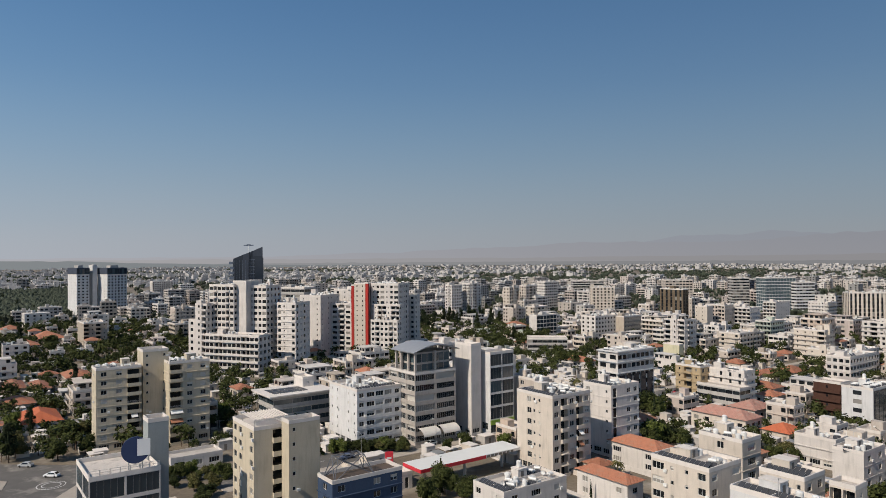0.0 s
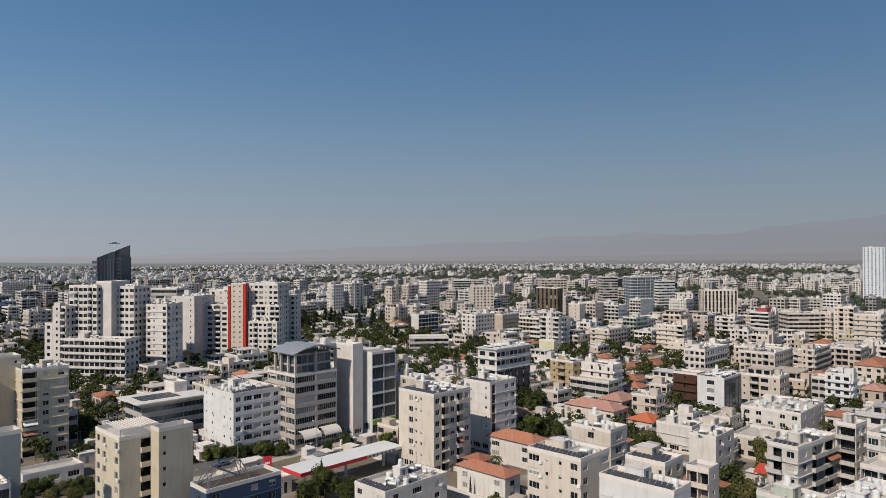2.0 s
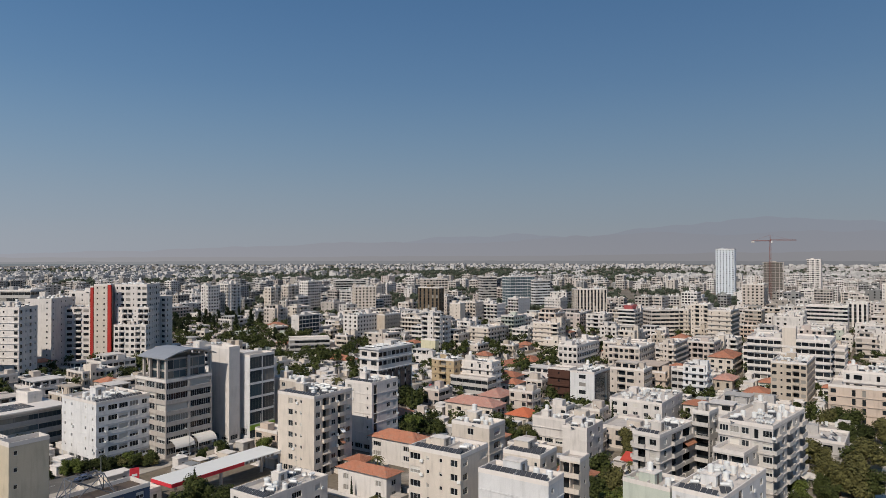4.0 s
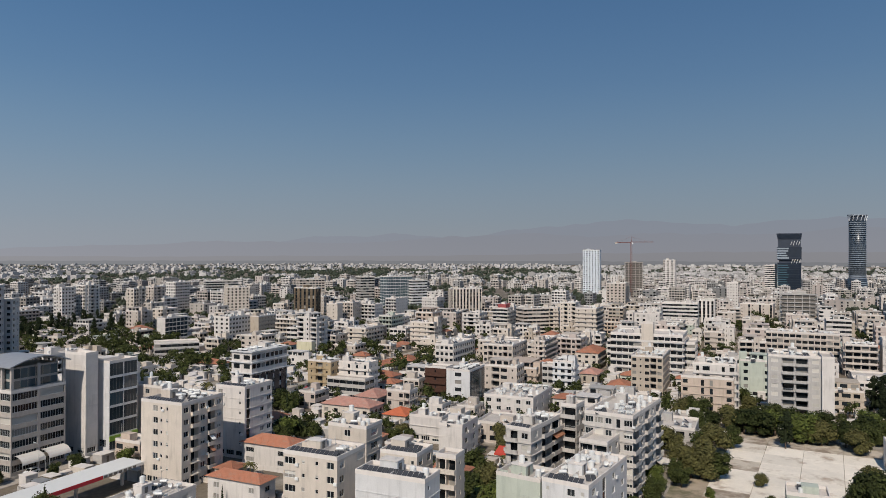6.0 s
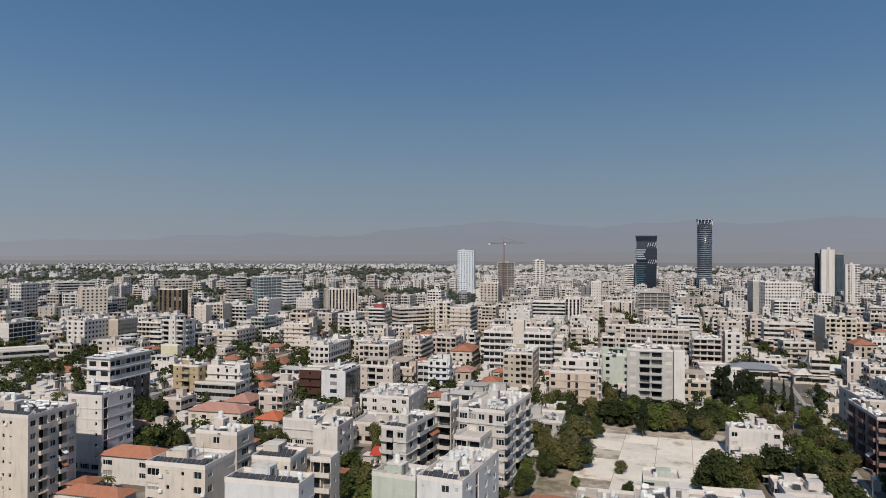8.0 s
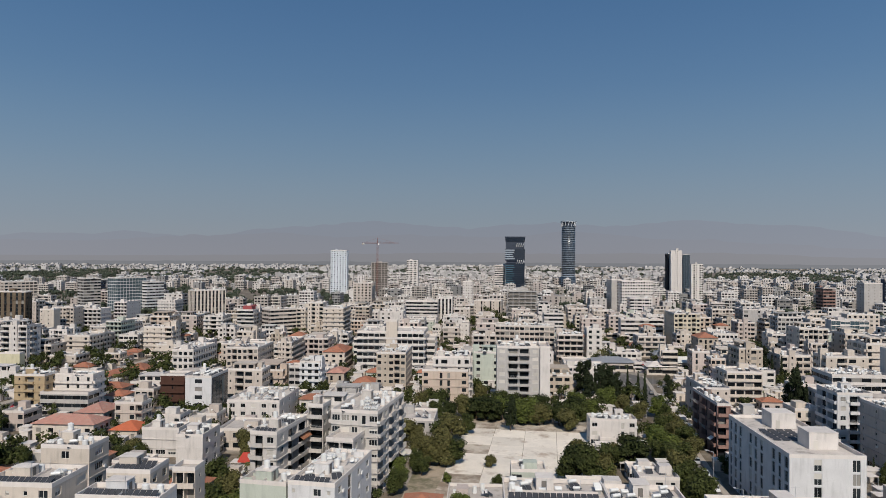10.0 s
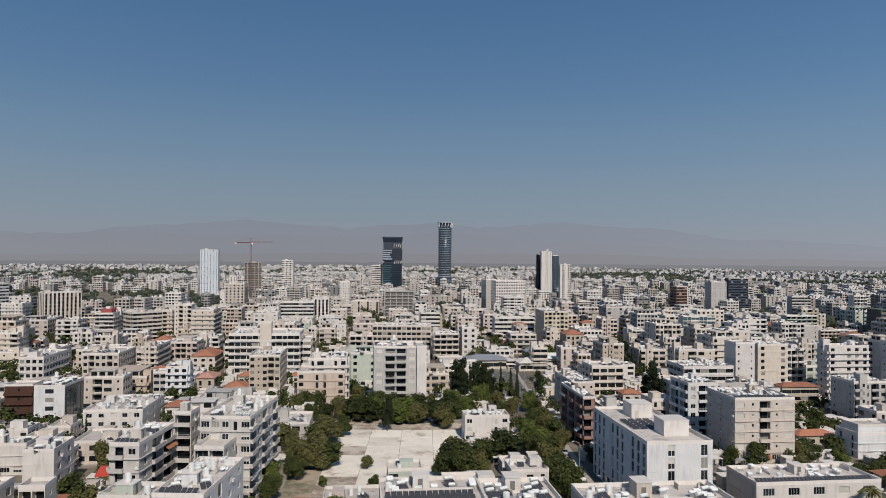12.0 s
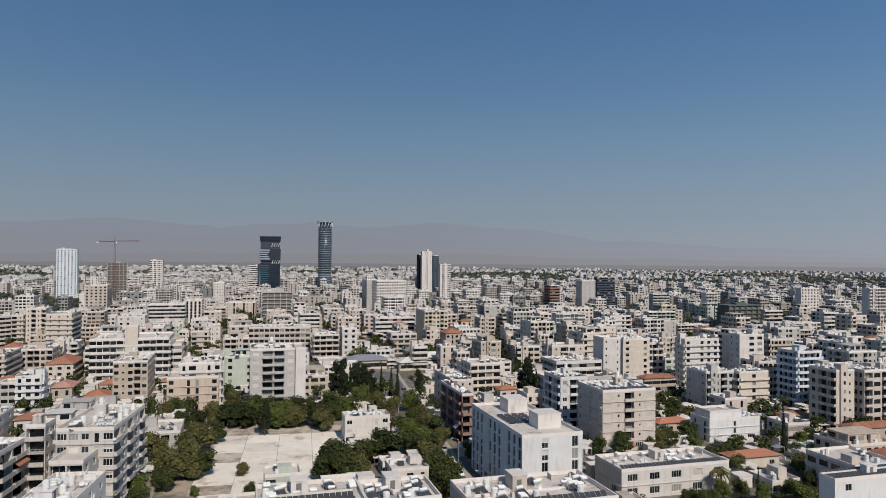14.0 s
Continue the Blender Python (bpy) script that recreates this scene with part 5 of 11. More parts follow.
block("apartment_building", "white rendered nine-storey apartment block with stacked balconies", 759.8, -16.6, -54.0, 13.7, 8.0, 29.8, 9, ".", "BB", "white", "clut", False)
block("office_building", "pale grey rendered nine-storey office block with ribbon windows", 759.2, 35.7, -54.0, 19.9, 8.0, 27.4, 9, ".", "RR", "grey", "clut", False)
block("apartment_building", "white rendered twelve-storey apartment block with stacked balconies", 743.3, -158.7, -54.0, 20.4, 8.0, 38.2, 12, ".", "BB", "white", "clut", False)
block("apartment_building", "white rendered four-storey apartment block with punched windows", -254.8, 399.1, 36.0, 13.2, 16.0, 12.4, 4, "w", "www", "white", "clut", False)
block("apartment_building", "tan rendered six-storey apartment block with stacked balconies", -248.8, 477.0, 36.0, 15.0, 26.0, 17.9, 6, "ss", "Bs", "tan", "clut", False)
block("apartment_building", "beige rendered six-storey apartment block with punched windows", -232.1, 597.0, 36.0, 16.8, 16.0, 19.5, 6, ".", "ww", "beige", "clut", False)
block("apartment_building", "white rendered nine-storey apartment block with punched windows", -445.6, 1057.0, 36.0, 29.2, 16.0, 27.7, 9, ".", "www", "white", "clut", False)
block("apartment_building", "white rendered nine-storey apartment block with punched windows", 10.5, 840.9, 36.0, 44.5, 11.3, 27.5, 9, "s", "www", "white", "clut", False)
block("apartment_building", "pinkish rendered five-storey apartment block with stacked balconies", -23.6, 672.2, 36.0, 19.0, 8.0, 15.4, 5, ".", "BB", "rose", "clut", False)
block("apartment_building", "tan rendered six-storey apartment block with punched windows", 83.4, 883.6, 36.0, 39.6, 10.8, 20.2, 6, "s", "www", "tan", "clut", False)
block("office_building", "white rendered six-storey office block with glazed bays", 69.1, 511.9, 36.0, 20.8, 8.0, 18.4, 6, ".", "G", "white", "clut", False)
block("apartment_building", "white rendered one-storey apartment block with punched windows", 80.5, 518.3, 36.0, 27.5, 8.0, 4.2, 1, ".", "ww", "white", "clut", False)
block("apartment_building", "rust brown rendered five-storey apartment block with stacked balconies", 220.2, 71.4, -54.0, 4.0, 26.0, 17.0, 5, "BBB", "B", "rust", "tanks", True)
block("apartment_building", "beige rendered four-storey apartment block with punched windows", 260.8, 88.9, -54.0, 9.0, 26.0, 14.0, 4, ".w.", "s", "beige", "tanks", False)
block("apartment_building", "white rendered three-storey apartment block with punched windows", 345.7, 98.7, -54.0, 13.5, 8.7, 9.0, 3, ".", "W.W", "white", "clut", False)
block("apartment_building", "white rendered three-storey apartment block with punched windows", 305.2, 172.8, -54.0, 19.9, 16.0, 8.0, 3, ".", "WW.", "white", "clut", False)
block("commercial_building", "white rendered two-storey commercial block with ribbon windows", 335.7, 191.5, -54.0, 42.6, 16.0, 5.0, 2, ".", "RR", "white", "none", False)
block("apartment_building", "white rendered three-storey apartment block with punched windows", 13.3, 155.5, 36.0, 20.0, 11.0, 9.0, 3, "w.w", "wWw", "white", "tanks+rowL", True)
block("commercial_building", "white rendered one-storey commercial block with punched windows", -79.4, 200.7, 36.0, 15.1, 8.0, 4.0, 1, ".", "WWW", "white", "none", True)
block("villa", "white rendered one-storey flat-roofed villa with punched windows", 206.2, 104.1, -54.0, 5.1, 8.0, 3.5, 1, ".", "w.t", "white", "none", True)
block("villa", "white rendered one-storey flat-roofed villa with punched windows", 194.7, 92.1, -54.0, 5.4, 8.0, 3.5, 1, ".", "ww", "white", "none", True)
block("apartment_building", "white rendered eleven-storey apartment block with stacked balconies", 8.3, 690.0, 36.0, 12.1, 10.8, 33.8, 11, "wBw", "ww", "white", "clut", False)
block("apartment_building", "white rendered eleven-storey apartment block with stacked balconies", 26.9, 699.5, 36.0, 14.9, 12.5, 34.9, 11, "wB", "wBw", "white", "clut", False)
block("apartment_building", "cream rendered nine-storey apartment block with stacked balconies", 68.2, 711.7, 36.0, 13.0, 9.8, 30.5, 9, "ww", "wB", "cream", "clut", False)
block("apartment_building", "beige rendered ten-storey apartment block with stacked balconies", 87.6, 729.8, 36.0, 14.7, 10.6, 31.2, 10, "w", "wBw", "beige", "clut", False)
block("apartment_building", "white rendered ten-storey apartment block with punched windows", 116.9, 791.4, 36.0, 20.5, 13.8, 32.9, 10, "w", "Ww", "white", "clut", False)
block("apartment_building", "cream rendered nine-storey apartment block with punched windows", 158.4, 733.1, 0.0, 23.4, 14, 29.0, 9, "w", "www", "cream", "clut", False)
block("office_building", "pale grey rendered nine-storey office block with ribbon windows", 171.9, 914.0, 0.0, 40.6, 14, 29.5, 9, "R", "RR", "grey", "clut", False)
block("office_building", "beige rendered eleven-storey office block with punched windows", 251.6, 780.4, 0.0, 30.5, 14, 34.5, 11, "w", "WW", "beige", "clut", False)
block("office_building", "pale panelled twelve-storey office block with ribbon windows", 309.9, 737.5, 0.0, 17.5, 14, 37.9, 12, "R", "R", "grey", "clut", False)
block("office_building", "pale panelled twelve-storey office block with glazed bays", 322.1, 688.4, 10.0, 33.0, 16, 39.2, 12, "G", "GG", "pale", "clut", False)
block("office_building", "pale panelled eleven-storey office block with ribbon windows", 350.8, 685.4, 10.0, 20.6, 14, 34.7, 11, "R", "R", "pale", "clut", False)
block("office_building", "cream rendered nine-storey office block with tall slot windows", 344.7, 586.2, -10.0, 30.9, 14, 29.6, 9, "D", "DDD", "cream", "clut", False)
block("commercial_building", "beige rendered seven-storey commercial block with ribbon windows", 319.6, 435.3, -10.0, 22.2, 14, 21.4, 7, "R", "RR", "beige", "clut", False)
block("commercial_building", "pale grey rendered three-storey commercial block with a shaded ribbon front", 53.1, 436.8, -5.0, 25.0, 14, 10.4, 3, "R", "RR", "grey", "none", False)
block("office_building", "pale grey rendered twelve-storey office block with blank walls", 719.4, 350.0, -40.0, 12.0, 14, 37.7, 12, ".", ".", "grey", "none", False)
block("office_building", "white rendered eleven-storey office block with punched windows", 715.3, 335.4, -40.0, 37.3, 14, 36.8, 11, "w", "wwww", "white", "clut", False)
block("office_building", "pale grey rendered twelve-storey office block with few windows", 841.2, 122.2, -45.0, 20.4, 12, 37.4, 12, "s", ".s", "grey", "clut", False)
block("office_building", "rust brown rendered ten-storey office block with ribbon windows", 785.8, 150.1, -45.0, 13.3, 12, 33.2, 10, "R", "R", "rust", "clut", False)
block("apartment_building", "bright white fourteen-storey apartment block with punched windows", -389.4, 733.0, 48.0, 12.6, 25.5, 45.9, 14, ".s", "www", "chalk", "none", False)
block("apartment_building", "bright white fourteen-storey apartment block with punched windows", -359.9, 739.0, 48.0, 20.7, 25.3, 45.6, 14, ".s", "www", "chalk", "none", False)
block("stair_tower", "white rendered stair tower standing beside its block", -379.8, 747.0, 48.0, 4.7, 10.6, 55.9, 17, ".", ".", "chalk", "none", False)
tiled_house(60.2, 195.1, 36.0, 8.6, 17.5, 2, "white", "W.W", "w", True)
tiled_house(101.2, 232.1, 36.0, 9.9, 20.8, 2, "cream", "ww.ww", "w", False, TILE_ROSE)
tiled_house(111.0, 247.0, 36.0, 12.8, 10.2, 2, "cream", "w.w", "w", False, TILE_ROSE)
tiled_house(112.6, 225.8, 36.0, 10.1, 9.3, 1, "cream", "w.t", "w", False, TILE_BRIGHT)
tiled_house(44.4, 168.1, 36.0, 6.0, 16.4, 2, "white", "w.w", "w", True)
tiled_house(43.3, 192.2, 36.0, 6.0, 6.2, 1, "cream", "w", "w", True)
tiled_house(256.9, 282.8, 36.0, 22.0, 12.0, 3, "cream", "www", "BB", False)
tiled_house(223.1, 246.0, 36.0, 13.0, 8.0, 2, "tan", "tt", "w", False, TILE_ROSE)
tiled_house(-185.7, 340.1, 36.0, 11.8, 20.0, 1, "cream", "w", "w.w", False)
tiled_house(-149.7, 245.4, 36.0, 12.4, 22.0, 1, "white", "t", "tWt", False, TILE_BRIGHT)
tiled_house(-198.2, 311.7, 36.0, 8.1, 22.0, 1, "tan", "w", "ww", False)
tiled_house(-184.7, 311.2, 36.0, 6.7, 22.0, 1, "tan", "w", "ww", False)
tiled_house(-300.8, 503.4, 36.0, 22.0, 22.0, 1, "tan", "w", "ww", False)
tiled_house(77.7, 388.2, 36.0, 7.4, 13.1, 1, "cream", "w", "w", False)
tiled_house(78.4, 381.7, 36.0, 8.5, 13.4, 1, "cream", "w", "w", False)
tiled_house(335.2, 284.3, 36.0, 22.0, 10.0, 2, "cream", "w", "w", False)
tiled_house(316.8, 263.6, 36.0, 22.0, 10.3, 1, "cream", "ww", "w", False)
tiled_house(223.2, -12.8, -54.0, 16.3, 6.0, 1, "cream", "w", "w.w", True)
tiled_house(290.3, -34.0, -54.0, 12.4, 6.0, 1, "tan", "w", "w", False)
tiled_house(260.9, 10.1, -54.0, 13.3, 6.0, 1, "tan", "w", "ww", False)
tiled_house(320.9, 18.6, -54.0, 16.3, 6.0, 3, "tan", "w", "RR", False)
tiled_house(144.0, 302.2, 36.0, 8.7, 12.5, 1, "cream", "w", "w", False)
tiled_house(153.6, 336.2, 36.0, 19.0, 6.9, 1, "cream", "w", "w", False)
tiled_house(174.0, 342.1, 36.0, 12.7, 11.3, 1, "tan", "w", "w", False)
tiled_house(225.0, 228.3, 36.0, 12.4, 9.2, 1, "peach", "t", "w", False)
tiled_house(286.4, 75.9, -54.0, 7.8, 6.0, 2, "rose", "w", "ww", False)
tiled_house(263.5, -51.6, -54.0, 19.5, 6.0, 2, "tan", "w", "ww", False)

# ---- roof pieces and landmarks with shapes of their own ----
METAL_ROOF = surface("sheet_metal_roof", (0.33, 0.34, 0.36), rough=0.5, metal=0.3, vary=0.2)
CONCRETE = surface("raw_concrete", (0.42, 0.40, 0.37), vary=0.35, scale=0.4, fleck=0.05)
RED = surface("red_fascia", (0.55, 0.035, 0.05), rough=0.45, vary=0.12)
CANVAS = surface("awning_canvas", (0.62, 0.60, 0.55), vary=0.15)
DULL_RED = surface("faded_red_paint", (0.30, 0.07, 0.07), rough=0.7, vary=0.25)
RED_CANVAS = surface("red_awning", (0.45, 0.06, 0.04), vary=0.25)
NIGHT_GLASS = surface("dark_tower_glass", (0.021, 0.03, 0.045), rough=0.12, vary=0.35, scale=0.15, spec=0.6)
SMOKE_GLASS = surface("smoke_tower_glass", (0.045, 0.055, 0.075), rough=0.16, vary=0.3, scale=0.15, spec=0.5)
RING = surface("tower_ring_metal", (0.26, 0.30, 0.345), rough=0.4, vary=0.15)
LIT_TEAL_GLASS = surface("lit_teal_glass", (0.06, 0.125, 0.165), rough=0.1, vary=0.35, scale=0.12, spec=0.6)
PALE_METAL = surface("pale_metal", (0.6, 0.62, 0.64), rough=0.4, vary=0.1)
CRANE = surface("crane_paint", (0.17, 0.06, 0.045), rough=0.5, vary=0.2)


def part(name, shape, mats, parent, label="", smooth=False):
    return put(name, shape.mesh(name, mats, smooth), parent, None, label)


def canopy_hall(x, y, yaw, a, b, z):
    """The open top storey with its bowed metal roof over the taupe office block."""
    top = thing("roof_pavilion", "open roof storey under a bowed grey metal canopy", "pavilion", pose(x, y, z, 0, 0, yaw))
    for px in (0.4, a * 0.5, a - 0.4):
        for py in (0.4, b * 0.35, b * 0.7, b - 0.4):
            if px == a * 0.5 and py not in (0.4, b - 0.4):
                continue
            s = Shape()
            s.box(px - 0.35, py - 0.35, 0, px + 0.35, py + 0.35, 7.6)
            part("column", s, [WALL["taupe"]], top)
    s = Shape()
    s.box(1.3, 1.8, 0, a - 1.3, b - 1.0, 6.9)
    room = part("glazed_room", s, [WALL["taupe"]], top)
    for lo, hi in ((0.9, 3.0), (3.7, 6.4)):
        for k in range(6):
            px = 1.5 + k * (a - 3.0) / 6
            s = Shape()
            s.box(px + 0.1, 1.72, lo, px + (a - 3.0) / 6 - 0.1, 1.78, hi)
            part("pane", s, [SHEET_GLASS], room)
        for k in range(4):
            py = 2.0 + k * (b - 3.2) / 4
            s = Shape()
            s.box(1.22, py + 0.1, lo, 1.28, py + (b - 3.2) / 4 - 0.1, hi)
            part("pane", s, [SHEET_GLASS], room)
    n = 14
    s = Shape()
    for i in range(n):
        u0, u1 = i / n, (i + 1) / n
        x0, x1 = -1.0 + (a + 2) * u0, -1.0 + (a + 2) * u1
        z0, z1 = 7.5 + 2.2 * math.sin(math.pi * u0), 7.5 + 2.2 * math.sin(math.pi * u1)
        s.quad((x0, -1, z0), (x1, -1, z1), (x1, b + 1, z1), (x0, b + 1, z0))
        s.quad((x0, b + 1, z0 - 0.3), (x1, b + 1, z1 - 0.3), (x1, -1, z1 - 0.3), (x0, -1, z0 - 0.3))
        s.quad((x0, -1, z0 - 0.3), (x1, -1, z1 - 0.3), (x1, -1, z1), (x0, -1, z0))
        s.quad((x1, b + 1, z1 - 0.3), (x0, b + 1, z0 - 0.3), (x0, b + 1, z0), (x1, b + 1, z1))
    s.quad((-1, -1, 7.2), (-1, -1, 7.5), (-1, b + 1, 7.5), (-1, b + 1, 7.2))
    part("canopy", s, [METAL_ROOF], top)
    s = Shape()
    for px0, py0, px1, py1 in ((0, 0, a, 0), (0, 0, 0, b)):
        s.box(px0, py0, 1.0, max(px1, px0 + 0.06), max(py1, py0 + 0.06), 1.08)
    for k in range(18):
        s.box(k * a / 18, 0, 0, k * a / 18 + 0.05, 0.05, 1.0)
        s.box(0, k * b / 18, 0, 0.05, k * b / 18 + 0.05, 1.0)
    part("railing", s, [STEEL], top)


canopy_hall(-9.5, 226.8, 36, 16.7, 12.4, 23.2)

# striped entrance awnings at the foot of the taupe block
for k in range(2):
    top = thing("entrance_awning", "pale barrel-shaped awning over a shop entrance", "awning", pose(-9.5, 226.8, 0, 0, 0, 36) @ pose(1.0 + k * 8.0, 0, 3.4), "shop awnings")
    s = Shape()
    for i in range(8):
        w0, w1 = math.pi / 2 * i / 8, math.pi / 2 * (i + 1) / 8
        s.quad((0, -3.6 * math.cos(w0), 2.2 * math.sin(w0)), (7.0, -3.6 * math.cos(w0), 2.2 * math.sin(w0)), (7.0, -3.6 * math.cos(w1), 2.2 * math.sin(w1)), (0, -3.6 * math.cos(w1), 2.2 * math.sin(w1)), i % 2)
    part("cover", s, [CANVAS, COPING], top)
    for px in (0.1, 6.9):
        s = Shape()
        s.tube((px, -3.55, -3.3), (px, -3.55, 0), 0.08, 6)
        part("post", s, [STEEL], top)


def pergola(x, y, yaw, a, b, z):
    top = thing("roof_pergola", "pale concrete pergola beams over a roof terrace", "pergola", pose(x, y, z, 0, 0, yaw))
    for k in range(13):
        s = Shape()
        px = 0.3 + k * (a - 0.7) / 12
        s.box(px, 0.1, 2.3, px + 0.16, b * 0.62, 2.55)
        part("beam", s, [COPING], top)
    for px in (0.2, a - 0.4):
        for py in (0.2, b * 0.58):
            s = Shape()
            s.box(px, py, 0, px + 0.22, py + 0.22, 2.3)
            part("post", s, [COPING], top)
    s = Shape()
    s.box(0, 0.05, 2.1, a, 0.2, 2.3)
    s.box(0, b * 0.6, 2.1, a, b * 0.6 + 0.15, 2.3)
    part("rail", s, [COPING], top)


pergola(-41.6, 151.0, 36, 8.3, 13.4, 24.2)


TRUSS_STEEL = surface("weathered_truss_steel", (0.14, 0.15, 0.17), rough=0.5, metal=0.3, vary=0.2)


def roof_truss(x, y, yaw, a, b, z):
    """The steel frame that stands on the dark roof of the blue building."""
    top = thing("roof_frame", "dark welded steel lattice frame on a brown roof", "frame", pose(x, y, z, 0, 0, yaw))
    p = [(1, 1, 0), (a * 0.62, 1, 0), (a * 0.62, b - 1, 0), (1, b - 1, 0)]
    q = [(2.4, 2.0, 4.6), (a * 0.5, 2.0, 4.6), (a * 0.5, b - 2.0, 4.6), (2.4, b - 2.0, 4.6)]
    for i in range(4):
        j = (i + 1) % 4
        for u, v in ((p[i], q[i]), (q[i], q[j]), (p[i], q[j]), (p[j], q[i])):
            s = Shape()
            s.tube(u, v, 0.09, 6)
            part("bar", s, [TRUSS_STEEL], top)
    s = Shape()
    s.tube(q[0], q[2], 0.09, 6)
    part("bar", s, [TRUSS_STEEL], top)
    s = Shape()
    s.tube(q[1], q[3], 0.09, 6)
    part("bar", s, [TRUSS_STEEL], top)


BROWN_ROOF = surface("brown_roof_felt", (0.10, 0.075, 0.06), vary=0.4, scale=0.5)
strip("roof_covering", -25.4, 148.5, 36, 16.8, 6.4, 14.2, BROWN_ROOF, "worn brown felt on the roof of the blue building")
roof_truss(-23.6, 145.5, 36, 17.4, 7.0, 14.2)


def station(x, y, yaw, a, b):
    top = thing("station_canopy", "long white filling station canopy with a red fascia", "canopy", pose(x, y, 0, 0, 0, yaw))
    s = Shape()
    s.box(0, 0, 5.2, a, b, 6.0)
    part("roof", s, [TANK], top)
    s = Shape()
    s.box(-0.06, -0.08, 5.0, a * 0.62, 0.0, 5.95)
    part("fascia", s, [RED], top, "red fascia band")
    s = Shape()
    s.box(-0.12, 0, 5.0, -0.04, b, 5.95)
    part("fascia", s, [RED], top, "red fascia band")
    for px in (4, a * 0.5, a - 4):
        s = Shape()
        s.box(px - 0.3, b / 2 - 0.3, 0, px + 0.3, b / 2 + 0.3, 5.2)
        part("column", s, [COPING], top)
    for k in range(7):
        s = Shape()
        s.box(a * 0.63 + k * 1.5, -0.06, 5.15, a * 0.63 + k * 1.5 + 1.0, -0.01, 5.8)
        part("panel", s, [DARK], top)


station(-6.2, 182.1, 36.5, 36, 8.5)
top = thing("station_kiosk", "low white filling station shop with plant on its roof", "shop", pose(-20, 178, 0, 0, 0, 36))
s = Shape()
facade(s, (0, 0), 0.0, 14, 4.6, 1, "tWWt", False, False, False)
facade(s, (0, 9), -math.pi / 2, 9, 4.6, 1, "W.", False, False, False)
facade(s, (14, 0), math.pi / 2, 9, 4.6, 1, "..", False, False, True)
facade(s, (14, 9), math.pi, 14, 4.6, 1, "....", False, False, True)
part("wall", s, [WALL["white"], FAR_GLASS], top)
s = Shape()
roof_shape(s, 14, 9, 4.6)
part("roof", s, [ROOF, COPING], top)
top = thing("price_sign", "tall red and white filling station sign", "sign", pose(-15.2, 190, 0, 0, 0, 20))
s = Shape()
s.box(-1.1, -0.25, 0, 1.1, 0.25, 2.0)
part("base", s, [TANK], top)
s = Shape()
s.box(-1.1, -0.25, 2.0, 1.1, 0.25, 8.6)
part("panel", s, [RED], top)
for k in range(4):
    s = Shape()
    s.box(-0.7, -0.28, 3.0 + k * 1.2, 0.6, -0.25, 3.6 + k * 1.2)
    part("bar", s, [TANK], top)


# green shop front and sign of the glass office
LIME = surface("lime_sign", (0.22, 0.34, 0.05), rough=0.5, vary=0.1)
top = thing("shop_sign", "lime green shop front band on the glass office", "shop front", pose(16.2, 241.0, 0, 0, 0, 36) @ pose(0, -0.3, 3.2))
s = Shape()
s.box(0, 0, 0, 10.8, 0.28, 1.6)
part("sign_band", s, [LIME], top)
s = Shape()
s.box(4.2, -0.12, -1.8, 5.8, 0.0, 1.2)
part("sign_panel", s, [PALE_METAL], top)

# blue drum-shaped sign and dish on the glass-fronted block's roof
top = thing("roof_sign", "round dark blue and white sign panel on a roof frame", "sign", pose(-58.6, 131.2, 21.2, 0, 0, 24))
SIGN_BLUE = surface("sign_blue", (0.02, 0.035, 0.09), rough=0.5, vary=0.15)
s = Shape()
s.tube((0, 0, 4.5), (0, 0.5, 4.5), 2.5, 24)
part("disc", s, [SIGN_BLUE], top)
s = Shape()
s.box(0.3, -0.06, 3.4, 2.6, -0.01, 6.6)
part("panel", s, [PALE_METAL], top)
for px in (-1.2, 1.2):
    s = Shape()
    s.tube((px, 0.7, 0), (px, 0.7, 4.0), 0.1, 6)
    part("post", s, [STEEL], top)

# roof rails on the same block
top = thing("terrace_railing", "white roof edge railing with square posts", "railing", pose(-65.1, 126.6, 22.05, 0, 0, 36))
for k in range(8):
    s = Shape()
    s.box(k * 12.2 / 7, 0.0, 0, k * 12.2 / 7 + 0.2, 0.2, 1.0)
    part("post", s, [COPING], top)
for z in (0.45, 0.9):
    s = Shape()
    s.box(0, 0.05, z, 12.4, 0.15, z + 0.08)
    part("rail", s, [COPING], top)

# oversailing roof slab on the low grey office
top = thing("oversailing_canopy", "wide oversailing pale roof slab with dark collectors", "roof slab", pose(-58.9, 238.6, 0, 0, 0, 36))
s = Shape()
s.box(-2.2, -2.2, 14.06, 22.6, 15.5, 14.5)
part("slab", s, [COPING], top)
for i in range(6):
    for j in range(3):
        s = Shape()
        s.box(1 + i * 2.2, 2 + j * 3.0, 14.5, 2.9 + i * 2.2, 4.6 + j * 3.0, 14.62)
        part("collector", s, [PANEL], top)


# red awning, with its posts, before the beige flats
top = thing("terrace_awning", "red pitched awning over a ground terrace", "awning", pose(111.9, 166.8, 0, 0, 0, -54))
s = Shape()
s.quad((0, 0, 4.8), (12, 0, 4.8), (12, 4.5, 6.0), (0, 4.5, 6.0))
s.quad((0, 4.5, 5.9), (12, 4.5, 5.9), (12, 0, 4.7), (0, 0, 4.7))
s.quad((0, 0, 4.4), (12, 0, 4.4), (12, 0, 4.8), (0, 0, 4.8))
part("cover", s, [RED_CANVAS], top)
for px in (0.2, 4.0, 8.0, 11.8):
    s = Shape()
    s.tube((px, 0.2, 0), (px, 0.2, 4.7), 0.07, 6)
    part("post", s, [STEEL], top)


